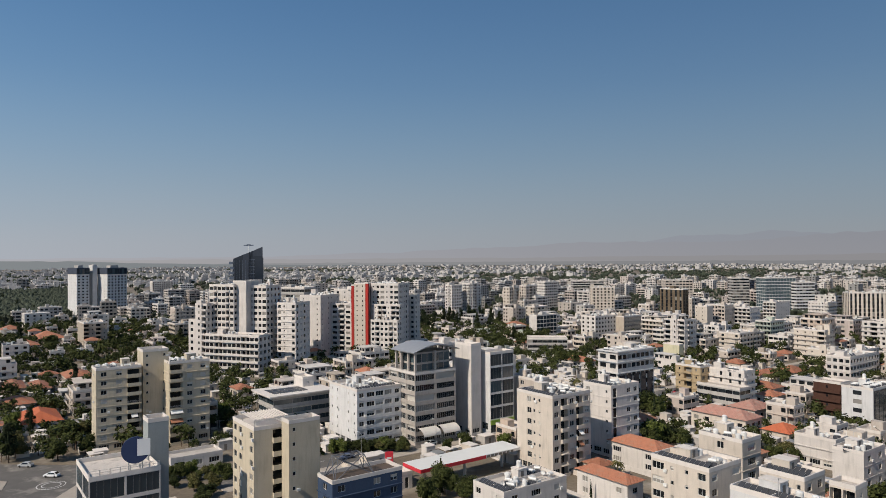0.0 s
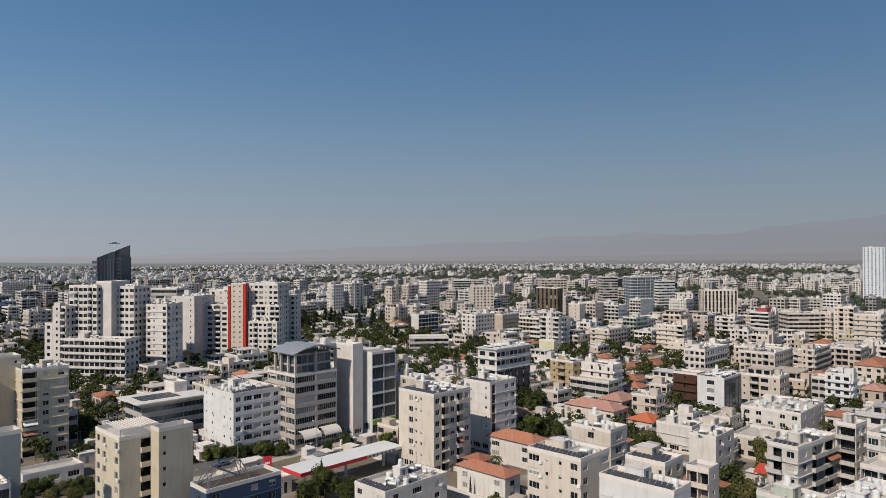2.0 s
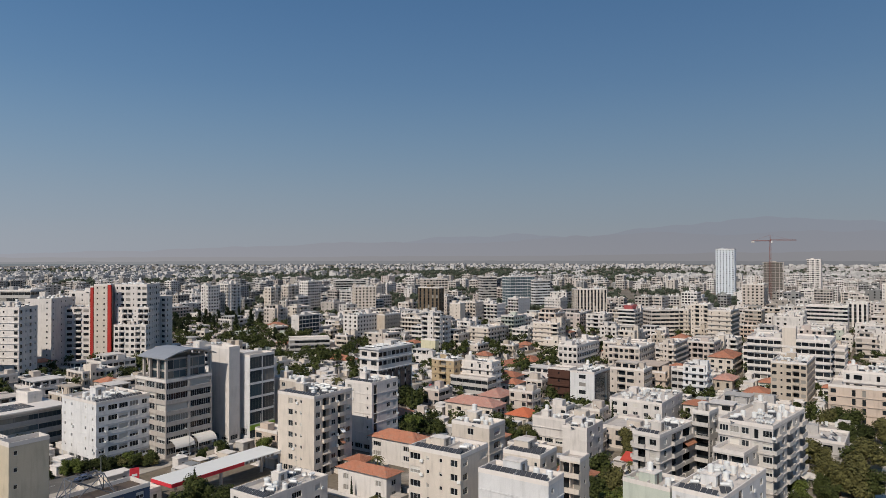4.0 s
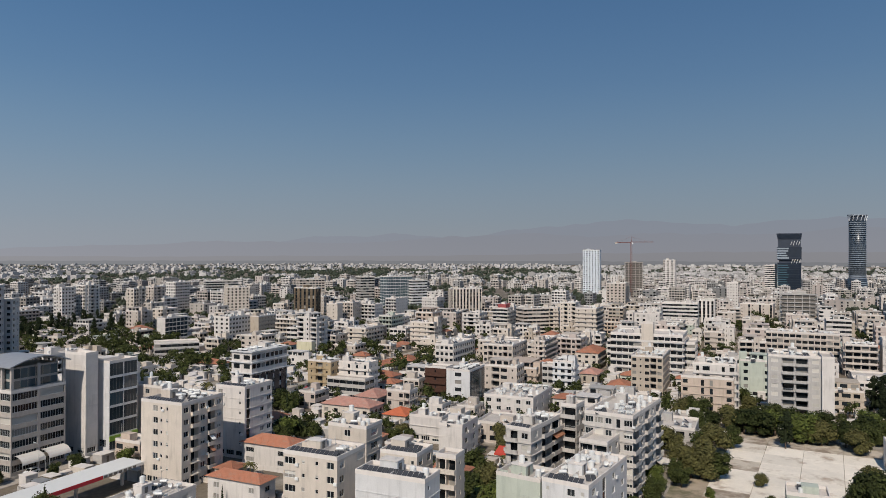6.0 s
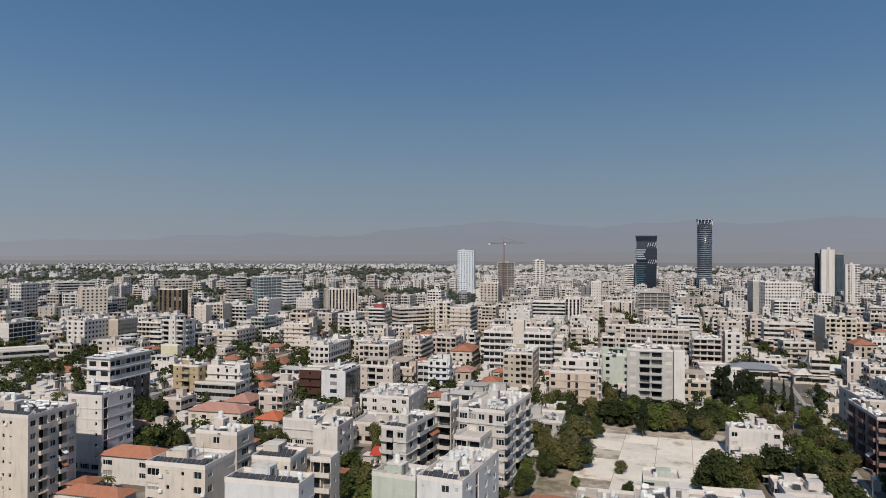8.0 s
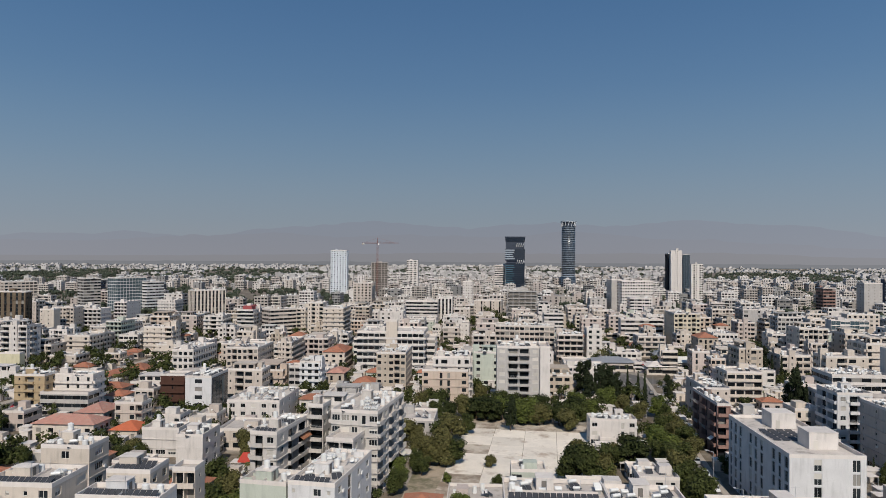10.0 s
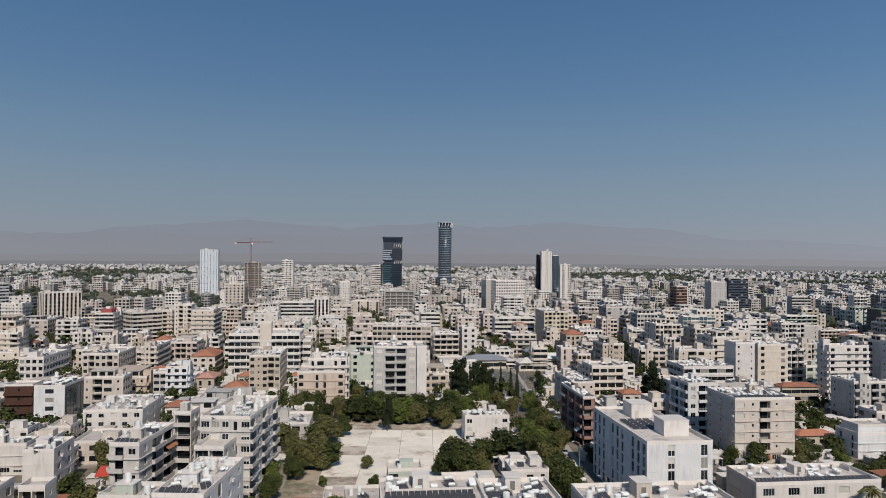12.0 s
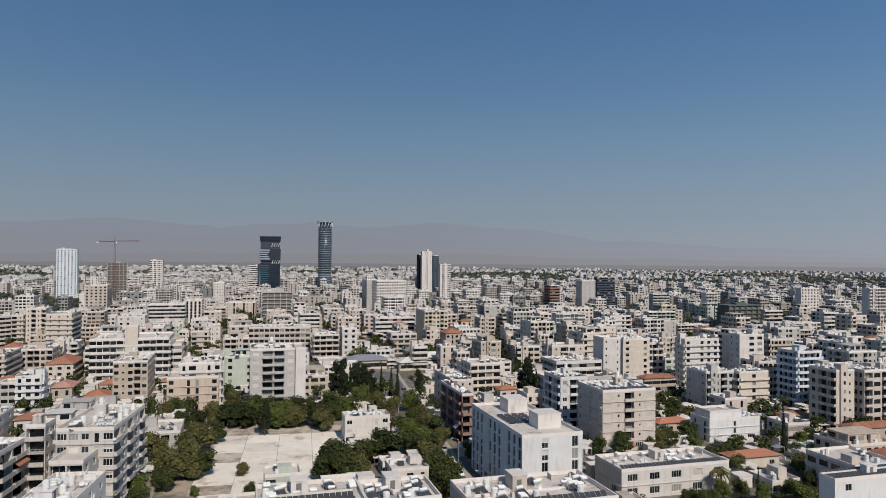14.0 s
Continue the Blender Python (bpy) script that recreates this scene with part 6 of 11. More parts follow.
# flat roof fittings of the long white block: two stairheads and a field of dark panels
base = pose(166.3, 38.4, 18.15, 0, 0, -54)
for px, py, w, d, h in ((7.6, 7.5, 6.5, 6.0, 3.8), (7.0, 27.0, 6.0, 6.5, 3.8)):
    ob = thing("rooftop_hut", "white rendered stairhead on a flat roof", "stairhead", base @ pose(px, py, 0))
    s = Shape()
    s.box(0, 0, 0, w, d, h)
    part("wall", s, [WALL["white"]], ob)
    s = Shape()
    s.box(-0.1, -0.1, h, w + 0.1, d + 0.1, h + 0.15)
    part("cap", s, [COPING], ob)
    s = Shape()
    s.box(1.0, -0.05, 0, 2.0, 0.0, 2.1)
    part("door", s, [SHUTTER], ob)
array = thing("solar_array", "field of dark blue-black solar panels on a flat roof", "solar array", base @ pose(2.6, 14.6, 0))
s = Shape()
s.quad((0, 0, 0.15), (1.7, 0, 0.15), (1.7, 1.4, 0.5), (0, 1.4, 0.5))
s.quad((0, 1.4, 0.45), (1.7, 1.4, 0.45), (1.7, 0, 0.1), (0, 0, 0.1))
panel_mesh = s.mesh("solar_panel", [PANEL])
for i in range(4):
    for j in range(5):
        put("solar_panel", panel_mesh, array, pose(i * 2.15, j * 2.15, 0))


# red plant enclosure on the ribbon-windowed office
top = thing("roof_enclosure", "red painted plant enclosure on a white office roof", "roof enclosure", pose(312.7, 447.4, 20.15, 0, 0, 36) @ pose(2.5, 2.0, 0))
s = Shape()
s.box(0, 0, 0, 14.0, 7.0, 3.4)
part("screen", s, [DULL_RED], top)
s = Shape()
s.box(3.0, 2.0, 3.4, 8.0, 5.0, 5.0)
part("plant_box", s, [COPING], top)


# ---- landmark towers ----
def round_tower(x, y, r, h):
    """A round glass shaft with a ring at each floor, a wider foot, a gap of plant floors and an open crown."""
    top = thing("round_tower", "tall round dark glass tower with pale floor rings", "tower", pose(x, y, 0))
    s = Shape()
    s.tube((0, 0, 0), (0, 0, h * 0.20), r * 1.12, 40, 0, r * 1.02)
    s.tube((0, 0, h * 0.20), (0, 0, h * 0.925), r * 0.93, 40, 0)
    part("glass_shaft", s, [TOWER_GLASS], top, "", True)
    floors = 36
    for k in range(1, floors):
        z = h * 0.925 * k / floors
        s = Shape()
        wide = r * (1.17 - 0.02 * k if k < 8 else 1.0 + 0.015 * math.sin(k * 0.5))
        thick = 0.9 if k in (8, 9) else 0.42
        s.tube((0, 0, z - thick), (0, 0, z + thick), wide, 40, 0)
        part("floor_ring", s, [RING], top)
    s = Shape()
    s.tube((0, 0, h * 0.925), (0, 0, h * 0.985), r * 0.86, 40, 0)
    part("crown_core", s, [SMOKE_GLASS], top)
    s = Shape()
    s.tube((0, 0, h * 0.985), (0, 0, h), r * 1.1, 40, 0)
    part("crown", s, [RING], top)
    for k in range(14):
        w = k * math.pi / 7
        s = Shape()
        s.tube((r * 0.98 * math.cos(w), r * 0.98 * math.sin(w), h * 0.92), (r * 1.08 * math.cos(w + 0.16), r * 1.08 * math.sin(w + 0.16), h * 0.99), 0.55, 5)
        part("strut", s, [PALE_METAL], top)


TOWER_GLASS = surface("round_tower_glass", (0.028, 0.040, 0.056), rough=0.3, vary=0.3, scale=0.12, spec=0.55)
round_tower(1150, 647.6, 13.3, 131)


def stacked_tower(x, y, yaw, a, b, h):
    """The dark glass tower of stacked volumes that flare and taper, with white raking struts between them."""
    top = thing("glass_tower", "dark glass tower of stacked volumes with white struts", "tower", pose(x, y, 0, 0, 0, yaw))

    def volume(name, z0, z1, g0, g1, mat):
        s = Shape()
        p = [(-g0, -g0, z0), (a + g0, -g0, z0), (a + g0, b + g0, z0), (-g0, b + g0, z0)]
        q = [(-g1, -g1, z1), (a + g1, -g1, z1), (a + g1, b + g1, z1), (-g1, b + g1, z1)]
        for i in range(4):
            j = (i + 1) % 4
            s.quad(p[i], p[j], q[j], q[i])
        s.quad(*q), s.quad(p[3], p[2], p[1], p[0])
        part(name, s, [mat], top)
    volume("glass_volume", 0, h * 0.55, -1.2, 0.2, NIGHT_GLASS)
    volume("glass_volume", h * 0.59, h * 0.79, 0.2, 0.5, NIGHT_GLASS)
    volume("glass_volume", h * 0.79, h * 0.91, -0.7, -0.5, SMOKE_GLASS)
    volume("glass_volume", h * 0.91, h * 0.985, 0.0, 0.8, NIGHT_GLASS)
    volume("roof", h * 0.985, h, 0.8, 1.0, WALL["navy"])
    volume("core", h * 0.54, h * 0.6, -2.0, -2.0, WALL["navy"])
    # floor edges all round
    for k in range(3, 26):
        z = h * k / 27
        g = 0.35 if z < h * 0.78 else -0.9
        if 0.54 < z / h < 0.6:
            continue
        s = Shape()
        s.box(-g, -g, z, a + g, b + g, z + 0.3)
        part("floor_edge", s, [SMOKE_GLASS], top)
    # paler glazing bands: the light on this half is put into their colour
    for k in range(17):
        z = h * (0.18 + 0.036 * k)
        if 0.53 < z / h < 0.585:
            continue
        s = Shape()
        s.box(-0.75, -0.75, z, a * (0.42 + 0.06 * math.sin(k * 1.7)), b * 0.7, z + (2.1 if k > 9 else 1.2))
        part("glass_band", s, [RING if k > 10 else LIT_TEAL_GLASS], top)
    for zc, lo, hi in ((0.57, 0.58, 1.0), (0.85, 0.55, 1.0)):
        for k in range(4):
            px = a * (lo + (hi - lo) * k / 4)
            s = Shape()
            s.tube((px, -0.9, h * (zc - 0.03)), (px + 2.0, -0.9, h * (zc + 0.035)), 0.36, 5)
            part("strut", s, [TANK], top)


stacked_tower(931, 640, -54, 31, 24, 96)


def concrete_frame(x, y, yaw, a, b, floors, label, mat, filled=False):
    """A bare frame of slabs and columns."""
    top = thing("concrete_frame", label, "unfinished building", pose(x, y, 0, 0, 0, yaw))
    for k in range(floors + 1):
        s = Shape()
        s.box(0, 0, k * 3.3, a, b, k * 3.3 + 0.45)
        part("slab", s, [mat], top)
    nx, ny = max(2, int(a / 5)), max(2, int(b / 6))
    for i in range(nx + 1):
        for j in (0, ny):
            s = Shape()
            px, py = i * (a - 0.6) / nx, j * (b - 0.6) / ny
            s.box(px, py, 0.45, px + 0.6, py + 0.6, floors * 3.3)
            part("column", s, [mat], top)
    s = Shape()
    s.box(a * 0.35, b * 0.35, 0.45, a * 0.65, b * 0.7, floors * 3.3 + 2)
    part("core", s, [mat], top)
    if filled:
        # solid dark box: paints the shade between the slabs
        s = Shape()
        s.box(a * 0.06, b * 0.08, 0.45, a * 0.94, b * 0.92, floors * 3.3 - 0.05)
        part("unlit_interior", s, [DARK], top, "dark box painted as the shade inside the frame")


concrete_frame(536.4, 367.2, -57, 28.6, 16, 9, "bare grey concrete frame of an unfinished block", CONCRETE, True)
concrete_frame(699, 715, -45, 25, 22, 16, "brownish concrete tower still under construction", WALL["taupe"], True)
concrete_frame(597, -30, -54, 34, 18, 8, "half-built frame behind dark green netting", WALL["netgreen"], True)


def tower_crane(x, y, yaw, mast, jib, back):
    top = thing("tower_crane", "red tower crane with a long level jib", "crane", pose(x, y, 0, 0, 0, yaw))
    s = Shape()
    for i in range(int(mast / 3)):
        z = i * 3.0
        for p, q in (((-1, -1), (1, -1)), ((1, -1), (1, 1)), ((1, 1), (-1, 1)), ((-1, 1), (-1, -1))):
            s.tube((*p, z), (*p, z + 3.0), 0.2, 4, 0, None, False)
            s.tube((*p, z), (*q, z + 3.0), 0.14, 4, 0, None, False)
    part("mast", s, [CRANE], top)
    s = Shape()
    n = int(jib / 3)
    for i in range(n):
        px = i * 3.0
        s.tube((px, -0.7, mast), (px + 3, -0.7, mast), 0.16, 4, 0, None, False)
        s.tube((px, 0.7, mast), (px + 3, 0.7, mast), 0.16, 4, 0, None, False)
        s.tube((px, 0, mast + 1.6), (px + 3, 0, mast + 1.6), 0.16, 4, 0, None, False)
        s.tube((px, 0.7, mast), (px + 1.5, 0, mast + 1.6), 0.1, 4, 0, None, False)
        s.tube((px + 1.5, 0, mast + 1.6), (px + 3, 0.7, mast), 0.1, 4, 0, None, False)
    part("jib", s, [CRANE], top)
    s = Shape()
    s.tube((0, 0, mast), (-back, 0, mast), 0.5, 5)
    part("counter_jib", s, [CRANE], top)
    s = Shape()
    s.box(-back, -1, mast - 2.2, -back + 3.5, 1, mast)
    part("counterweight", s, [CONCRETE], top)
    s = Shape()
    s.tube((0, 0, mast), (0, 0, mast + 8), 0.5, 5, 0, 0.15)
    s.tube((0, 0, mast + 7.5), (jib * 0.7, 0, mast + 1.6), 0.1, 4)
    s.tube((0, 0, mast + 7.5), (-back * 0.9, 0, mast + 0.5), 0.1, 4)
    part("apex", s, [CRANE], top)
    s = Shape()
    s.box(0.8, -2.4, mast - 2.4, 2.6, -0.8, mast - 0.3)
    part("cab", s, [TANK], top)


tower_crane(695, 698, -45, 81, 30, 22)


def dark_tower(x, y, yaw):
    """The black glass block with a raking top, a pier with a mast, and jutting corner boxes."""
    top = thing("dark_glass_tower", "black glass tower with a steep raking roofline", "tower", pose(x, y, 0, 0, 0, yaw))

    def prism(name, x0, x1, y0, y1, za, zb, mat, foot=0.0, lean=0.0):
        s = Shape()
        b = [(x0 + lean, y0, foot), (x1, y0, foot), (x1, y1, foot), (x0 + lean, y1, foot)]
        t = [(x0, y0, za), (x1, y0, zb), (x1, y1, zb), (x0, y1, za)]
        for i in range(4):
            j = (i + 1) % 4
            s.quad(b[i], b[j], t[j], t[i])
        s.quad(*t)
        part(name, s, [mat], top)
    prism("glass_wing", 1.5, 11, 2, 20, 61.5, 65.5, NIGHT_GLASS, 0.0, 2.0)
    prism("glass_core", 11, 17, 0, 20, 65.6, 67.8, SMOKE_GLASS)
    prism("glass_wing", 17, 29, 1, 20, 63.5, 64.5, NIGHT_GLASS)
    prism("raking_screen", 1, 29.8, 9, 10, 61.0, 73.6, SMOKE_GLASS, 44.0)
    prism("raking_screen", 17.2, 29.6, 2.2, 3.0, 67.6, 73.4, SMOKE_GLASS, 63.8)
    prism("corner_box", 22.5, 30.6, -1.2, 8, 61.6, 62.4, NIGHT_GLASS, 6.0)
    for k in range(10):
        px = 2.2 + k * 2.7
        s = Shape()
        s.box(px, 1.6 if px < 11 else -0.35 if px < 17 else 0.6, 0, px + 0.3, 1.95 if px < 11 else -0.02 if px < 17 else 0.95, 60)
        part("mullion", s, [WALL["bluegrey"]], top)
    for k in range(16):
        s = Shape()
        s.box(17.1, 0.75, 8 + k * 3.5, 22.4, 0.97, 8.35 + k * 3.5)
        part("floor_line", s, [WALL["bluegrey"]], top)
    for k in range(5):
        s = Shape()
        s.box(-2.6 + 0.7 * (k % 2), 3, 36 + k * 5.0, 3.4, 14, 38.6 + k * 5.0)
        part("ledge", s, [WALL["bluegrey"]], top)
    s = Shape()
    s.tube((16.4, 0.5, 60), (16.4, 0.5, 75.6), 0.5, 6)
    part("mast", s, [PALE_METAL], top)
    s = Shape()
    s.box(11.6, 0.1, 74.4, 21.2, 0.9, 75.3)
    s.box(14.6, -0.2, 75.3, 18.4, 1.2, 76.0)
    part("crossarm", s, [WALL["bluegrey"]], top)


dark_tower(-210.5, 686, 14)

# low pavilions and parking beyond the trees
for x, y, yaw, a, b, h, roof in ((343, 178, -54, 22, 14, 5.0, METAL_ROOF), (392, 163, -54, 16, 12, 5.5, METAL_ROOF), (372, 145, -54, 18, 14, 5.0, CANVAS), (352, 150, -54, 14, 10, 4.5, COPING)):
    top = thing("pavilion", "low pavilion with a shallow pale roof among trees", "pavilion", pose(x, y, 0, 0, 0, yaw))
    s = Shape()
    facade(s, (0, 0), 0.0, a, h, 1, "RR", False, False, False)
    facade(s, (0, b), -math.pi / 2, b, h, 1, "R", False, False, False)
    facade(s, (a, 0), math.pi / 2, b, h, 1, ".", False, False, True)
    facade(s, (a, b), math.pi, a, h, 1, ".", False, False, True)
    part("wall", s, [WALL["cream"], FAR_GLASS], top)
    s = Shape()
    c = [(-1, -1, h), (a + 1, -1, h), (a + 1, b + 1, h), (-1, b + 1, h)]
    r0, r1 = (a * 0.3, b / 2, h + 2.4), (a * 0.7, b / 2, h + 2.4)
    s.quad(c[0], c[1], r1, r0), s.quad(c[2], c[3], r0, r1), s.tri(c[1], c[2], r1), s.tri(c[3], c[0], r0)
    part("roof", s, [roof], top)
top = thing("shop", "low white shop with a red roof band", "shop", pose(352, 172, 0, 0, 0, -54))
s = Shape()
s.box(0, 0, 0, 20, 9, 4.2)
part("wall", s, [WALL["white"]], top)
s = Shape()
s.box(-0.2, -0.3, 3.2, 20.2, -0.02, 4.6)
part("fascia", s, [RED], top)


def attic(name, label, x, y, yaw, a, b, z0, z1, wall):
    """A set of dark upper storeys on a tower."""
    ob = thing(name, label, "tower storey", pose(x, y, z0, 0, 0, yaw))
    s = Shape()
    s.box(-0.3, -0.3, 0, a + 0.3, b + 0.3, z1 - z0)
    part("glazed_storey", s, [WALL[wall]], ob)
    for k in range(int(a / 2.5)):
        s = Shape()
        s.box(0.4 + k * 2.5, -0.5, 0.4, 2.4 + k * 2.5, -0.3, z1 - z0 - 1.2)
        part("pane", s, [SHEET_GLASS], ob)
    s = Shape()
    s.box(a * 0.3, b * 0.3, z1 - z0, a * 0.7, b * 0.7, z1 - z0 + 2.5)
    part("plant_room", s, [WALL["grey"]], ob)


attic("attic_storeys", "dark glazed top storeys of a white tower", -389.4, 733.0, 48.0, 12.6, 25.5, 46.0, 52.9, "navy")
attic("attic_storeys", "dark glazed top storeys of a white tower", -359.9, 739.0, 48.0, 20.7, 25.3, 45.7, 52.6, "navy")


# ---- houses between them ----
town(-58, 105, 36, 15, 14, 3, "w.wB", "BB", "cream")
tiled_house(-76, 98, 36, 9, 9, 2, "cream")
tiled_house(124, -9, -54, 8, 10, 1, "palegreen")
town(-39, 119, 36, 11, 13, 3, "W.w", "RR", "cream")
town(104, 87, 36, 8, 8, 2, "wWw", "W.w", "beige")
tiled_house(127, -24, -54, 13, 12, 2, "cream")
town(16, 132, 36, 14, 16, 1, "sWWs", "wWw", "beige")
town(135, 7, -54, 11, 15, 1, "w.wB", "wWw", "palegreen")
tiled_house(-50, 131, 36, 9, 10, 2, "rose")
town(125, 61, -54, 15, 15, 3, "Bws", "wBw", "white")
town(122, 85, 36, 9, 9, 1, "W.w", "RR", "tan")
town(128, 79, -54, 8, 8, 2, "sWWs", "W.w", "beige")
town(148, 23, -54, 8, 8, 2, "wWw", "WW", "cream")
tiled_house(145, -42, -54, 9, 9, 1, "peach")
town(-82, 128, 36, 10, 10, 2, "wWw", "tt", "rose")
tiled_house(117, 98, 36, 9, 8, 2, "beige")
town(147, -11, -54, 18, 17, 2, "w.wW", "twt", "beige")
town(60, 144, 36, 8, 9, 1, "W.w", "WW", "beige")
town(43, 150, 36, 8, 8, 1, "w.wW", "stWs", "tan")
town(159, 15, -54, 9, 8, 2, "wWw", "WW", "tan")
town(-78, 147, 36, 8, 9, 2, "W.w", "RR", "cream")
town(137, 94, 36, 12, 14, 1, "WW", "W.w", "rose")
town(55, 156, 36, 9, 10, 1, "ww.s", "RR", "cream")
town(144, 80, -54, 13, 13, 2, "WW", "twt", "white")
town(-66, 156, 36, 9, 8, 1, "WW", "wWw", "cream")
town(164, -47, -54, 10, 10, 1, "WW", "RR", "cream")
tiled_house(91, 150, 36, 7, 10, 2, "rose")
town(159, 84, -54, 7, 7, 1, "Wws", "WW", "white")
town(150, 101, -54, 9, 8, 2, "WW", "W.w", "palegreen")
town(82, 160, 36, 8, 8, 1, "RR", "wWw", "beige")
town(166, 73, -54, 10, 9, 2, "Wws", "twt", "white")
tiled_house(-76, 166, 36, 7, 10, 1, "beige")
town(59, 174, 36, 7, 8, 1, "Wws", "wWw", "cream")
town(107, 156, 36, 9, 8, 1, "WW", "tt", "beige")
town(76, 171, 36, 12, 17, 2, "RR", "ww.s", "white")
town(180, 82, -54, 8, 7, 1, "WW", "RR", "white")
town(126, 156, 36, 8, 8, 1, "wWw", "tws", "cream")
town(192, -59, -54, 10, 9, 2, "sWWs", "stWs", "cream")
town(203, -21, -54, 9, 9, 1, "ww.s", "W.w", "cream")
town(202, -40, -54, 15, 16, 3, "WW", "BwB", "beige")
town(136, 163, 36, 9, 9, 3, "sBWs", "ww.s", "cream")
town(97, 189, 36, 7, 10, 1, "RR", "wWw", "rose")
town(116, 186, 36, 9, 8, 2, "Wws", "W.w", "beige")
tiled_house(89, 201, 36, 9, 8, 1, "tan")
town(23, 221, 36, 7, 10, 2, "W.w", "ww.s", "peach")
tiled_house(155, 161, 36, 10, 8, 1, "grey")
town(149, 168, 36, 11, 12, 3, "Bws", "RR", "cream")
town(221, 46, -54, 9, 10, 3, "WW", "tws", "rose")
town(36, 225, 36, 9, 9, 1, "ww.s", "w.wt", "white")
town(134, 182, 36, 15, 17, 2, "sWWs", "W.w", "beige")
tiled_house(228, -54, -54, 8, 8, 2, "beige")
town(225, 66, -54, 9, 10, 4, "wBw", "w.wB", "grey")
town(179, 152, 36, 16, 12, 2, "sWWs", "ww.s", "grey")
town(123, 204, 36, 9, 9, 2, "wWw", "stWs", "cream")
tiled_house(66, 232, 36, 8, 8, 2, "grey")
town(97, 222, 36, 7, 9, 1, "ww.s", "RR", "white")
town(47, 239, 36, 10, 9, 2, "RR", "tws", "beige")
tiled_house(237, -69, -54, 8, 10, 2, "white")
town(168, 179, 36, 13, 13, 3, "ww.s", "Bws", "white")
town(143, 203, 36, 7, 8, 1, "wWw", "W.w", "rose")
town(238, -46, -54, 17, 14, 2, "ww.s", "wtw", "peach")
town(-33, 248, 36, 9, 10, 3, "WW", "sBWs", "beige")
town(79, 240, 36, 7, 9, 1, "sWWs", "wtw", "beige")
town(135, 214, 36, 9, 7, 2, "ww.s", "wtw", "beige")
town(126, 222, 36, 8, 8, 2, "W.w", "wWw", "white")
tiled_house(247, 84, -54, 10, 9, 1, "rose")
town(200, 165, 36, 16, 13, 1, "wWw", "wtw", "white")
town(250, -66, -54, 16, 13, 1, "wWw", "W.w", "rose")
town(184, 186, 36, 14, 18, 3, "RR", "W.w", "grey")
town(-92, 244, 36, 12, 18, 3, "sBWs", "WW", "cream")
town(262, -32, -54, 9, 10, 2, "wWw", "RR", "rose")
town(120, 237, 36, 7, 10, 3, "w.wB", "wWw", "beige")
town(-19, 264, 36, 17, 12, 3, "wBw", "BwB", "white")
tiled_house(177, 206, 36, 7, 10, 2, "white")
town(263, 59, -54, 9, 10, 3, "WwW", "twt", "cream")
town(-57, 266, 36, 10, 9, 1, "w.wW", "twt", "beige")
tiled_house(-154, 228, 36, 7, 7, 2, "beige")
town(5, 274, 36, 7, 7, 2, "w.wW", "wWw", "white")
town(266, 36, -54, 18, 14, 4, "w.wB", "w.wB", "beige")
town(24, 272, 36, 9, 10, 1, "WwW", "WW", "beige")
town(275, 18, -54, 7, 8, 3, "w.wW", "tws", "rose")
town(-131, 244, 36, 9, 8, 1, "RR", "wWw", "white")
town(202, 195, 36, 9, 10, 2, "w.wW", "ww.s", "cream")
town(190, 205, 36, 10, 8, 2, "wWw", "tws", "beige")
town(124, 255, 36, 8, 10, 1, "WW", "wtw", "beige")
town(283, -13, -54, 10, 9, 3, "W.w", "tt", "rose")
town(93, 268, 36, 10, 8, 2, "W.w", "RR", "rose")
town(0, 281, 36, 15, 12, 5, "RR", "BB", "white")
town(185, 218, 36, 9, 10, 1, "sWWs", "wtw", "grey")
tiled_house(176, 227, 36, 8, 10, 1, "cream")
town(288, 25, -54, 9, 7, 4, "sWWs", "tws", "white")
town(-57, 284, 36, 10, 7, 1, "WW", "tws", "beige")
town(283, 54, -54, 18, 12, 4, "ww.s", "stWs", "beige")
town(-32, 289, 36, 11, 13, 3, "w.wB", "wBw", "white")
town(133, 262, 36, 9, 8, 1, "wWw", "ww.s", "beige")
town(22, 291, 36, 11, 16, 6, "BB", "wBw", "white")
town(283, -83, -54, 10, 10, 3, "W.w", "stWs", "peach")
town(209, 204, 36, 18, 14, 1, "wWw", "ww.s", "tan")
town(188, 233, 36, 8, 10, 1, "sWWs", "tws", "tan")
town(298, 34, -54, 9, 8, 4, "ww.s", "stWs", "tan")
town(-70, 293, 36, 13, 11, 2, "w.wB", "W.w", "beige")
town(296, 67, -54, 10, 8, 4, "wWw", "wtw", "rose")
town(289, 90, -54, 14, 14, 5, "wWw", "WW", "cream")
town(179, 249, 36, 11, 16, 4, "sBWs", "WW", "beige")
town(143, 273, 36, 10, 8, 2, "wWw", "wWw", "beige")
town(-22, 309, 36, 10, 8, 2, "sWWs", "twt", "white")
town(-146, 272, 36, 14, 15, 3, "Bws", "ww.s", "beige")
town(211, 232, 36, 7, 8, 1, "Wws", "stWs", "grey")
town(263, 164, -54, 16, 16, 3, "BwB", "WW", "tan")
town(162, 266, 36, 12, 14, 3, "wWw", "RR", "beige")
town(249, 191, 36, 10, 8, 2, "Wws", "stWs", "grey")
town(260, 178, -54, 8, 10, 3, "wBw", "sBWs", "cream")
town(-125, 286, 36, 14, 13, 3, "W.w", "w.wB", "white")
town(-50, 308, 36, 12, 13, 2, "w.wB", "wBw", "tan")
town(38, 309, 36, 15, 12, 1, "w.wW", "RR", "beige")
tiled_house(136, 285, 36, 9, 8, 1, "white")
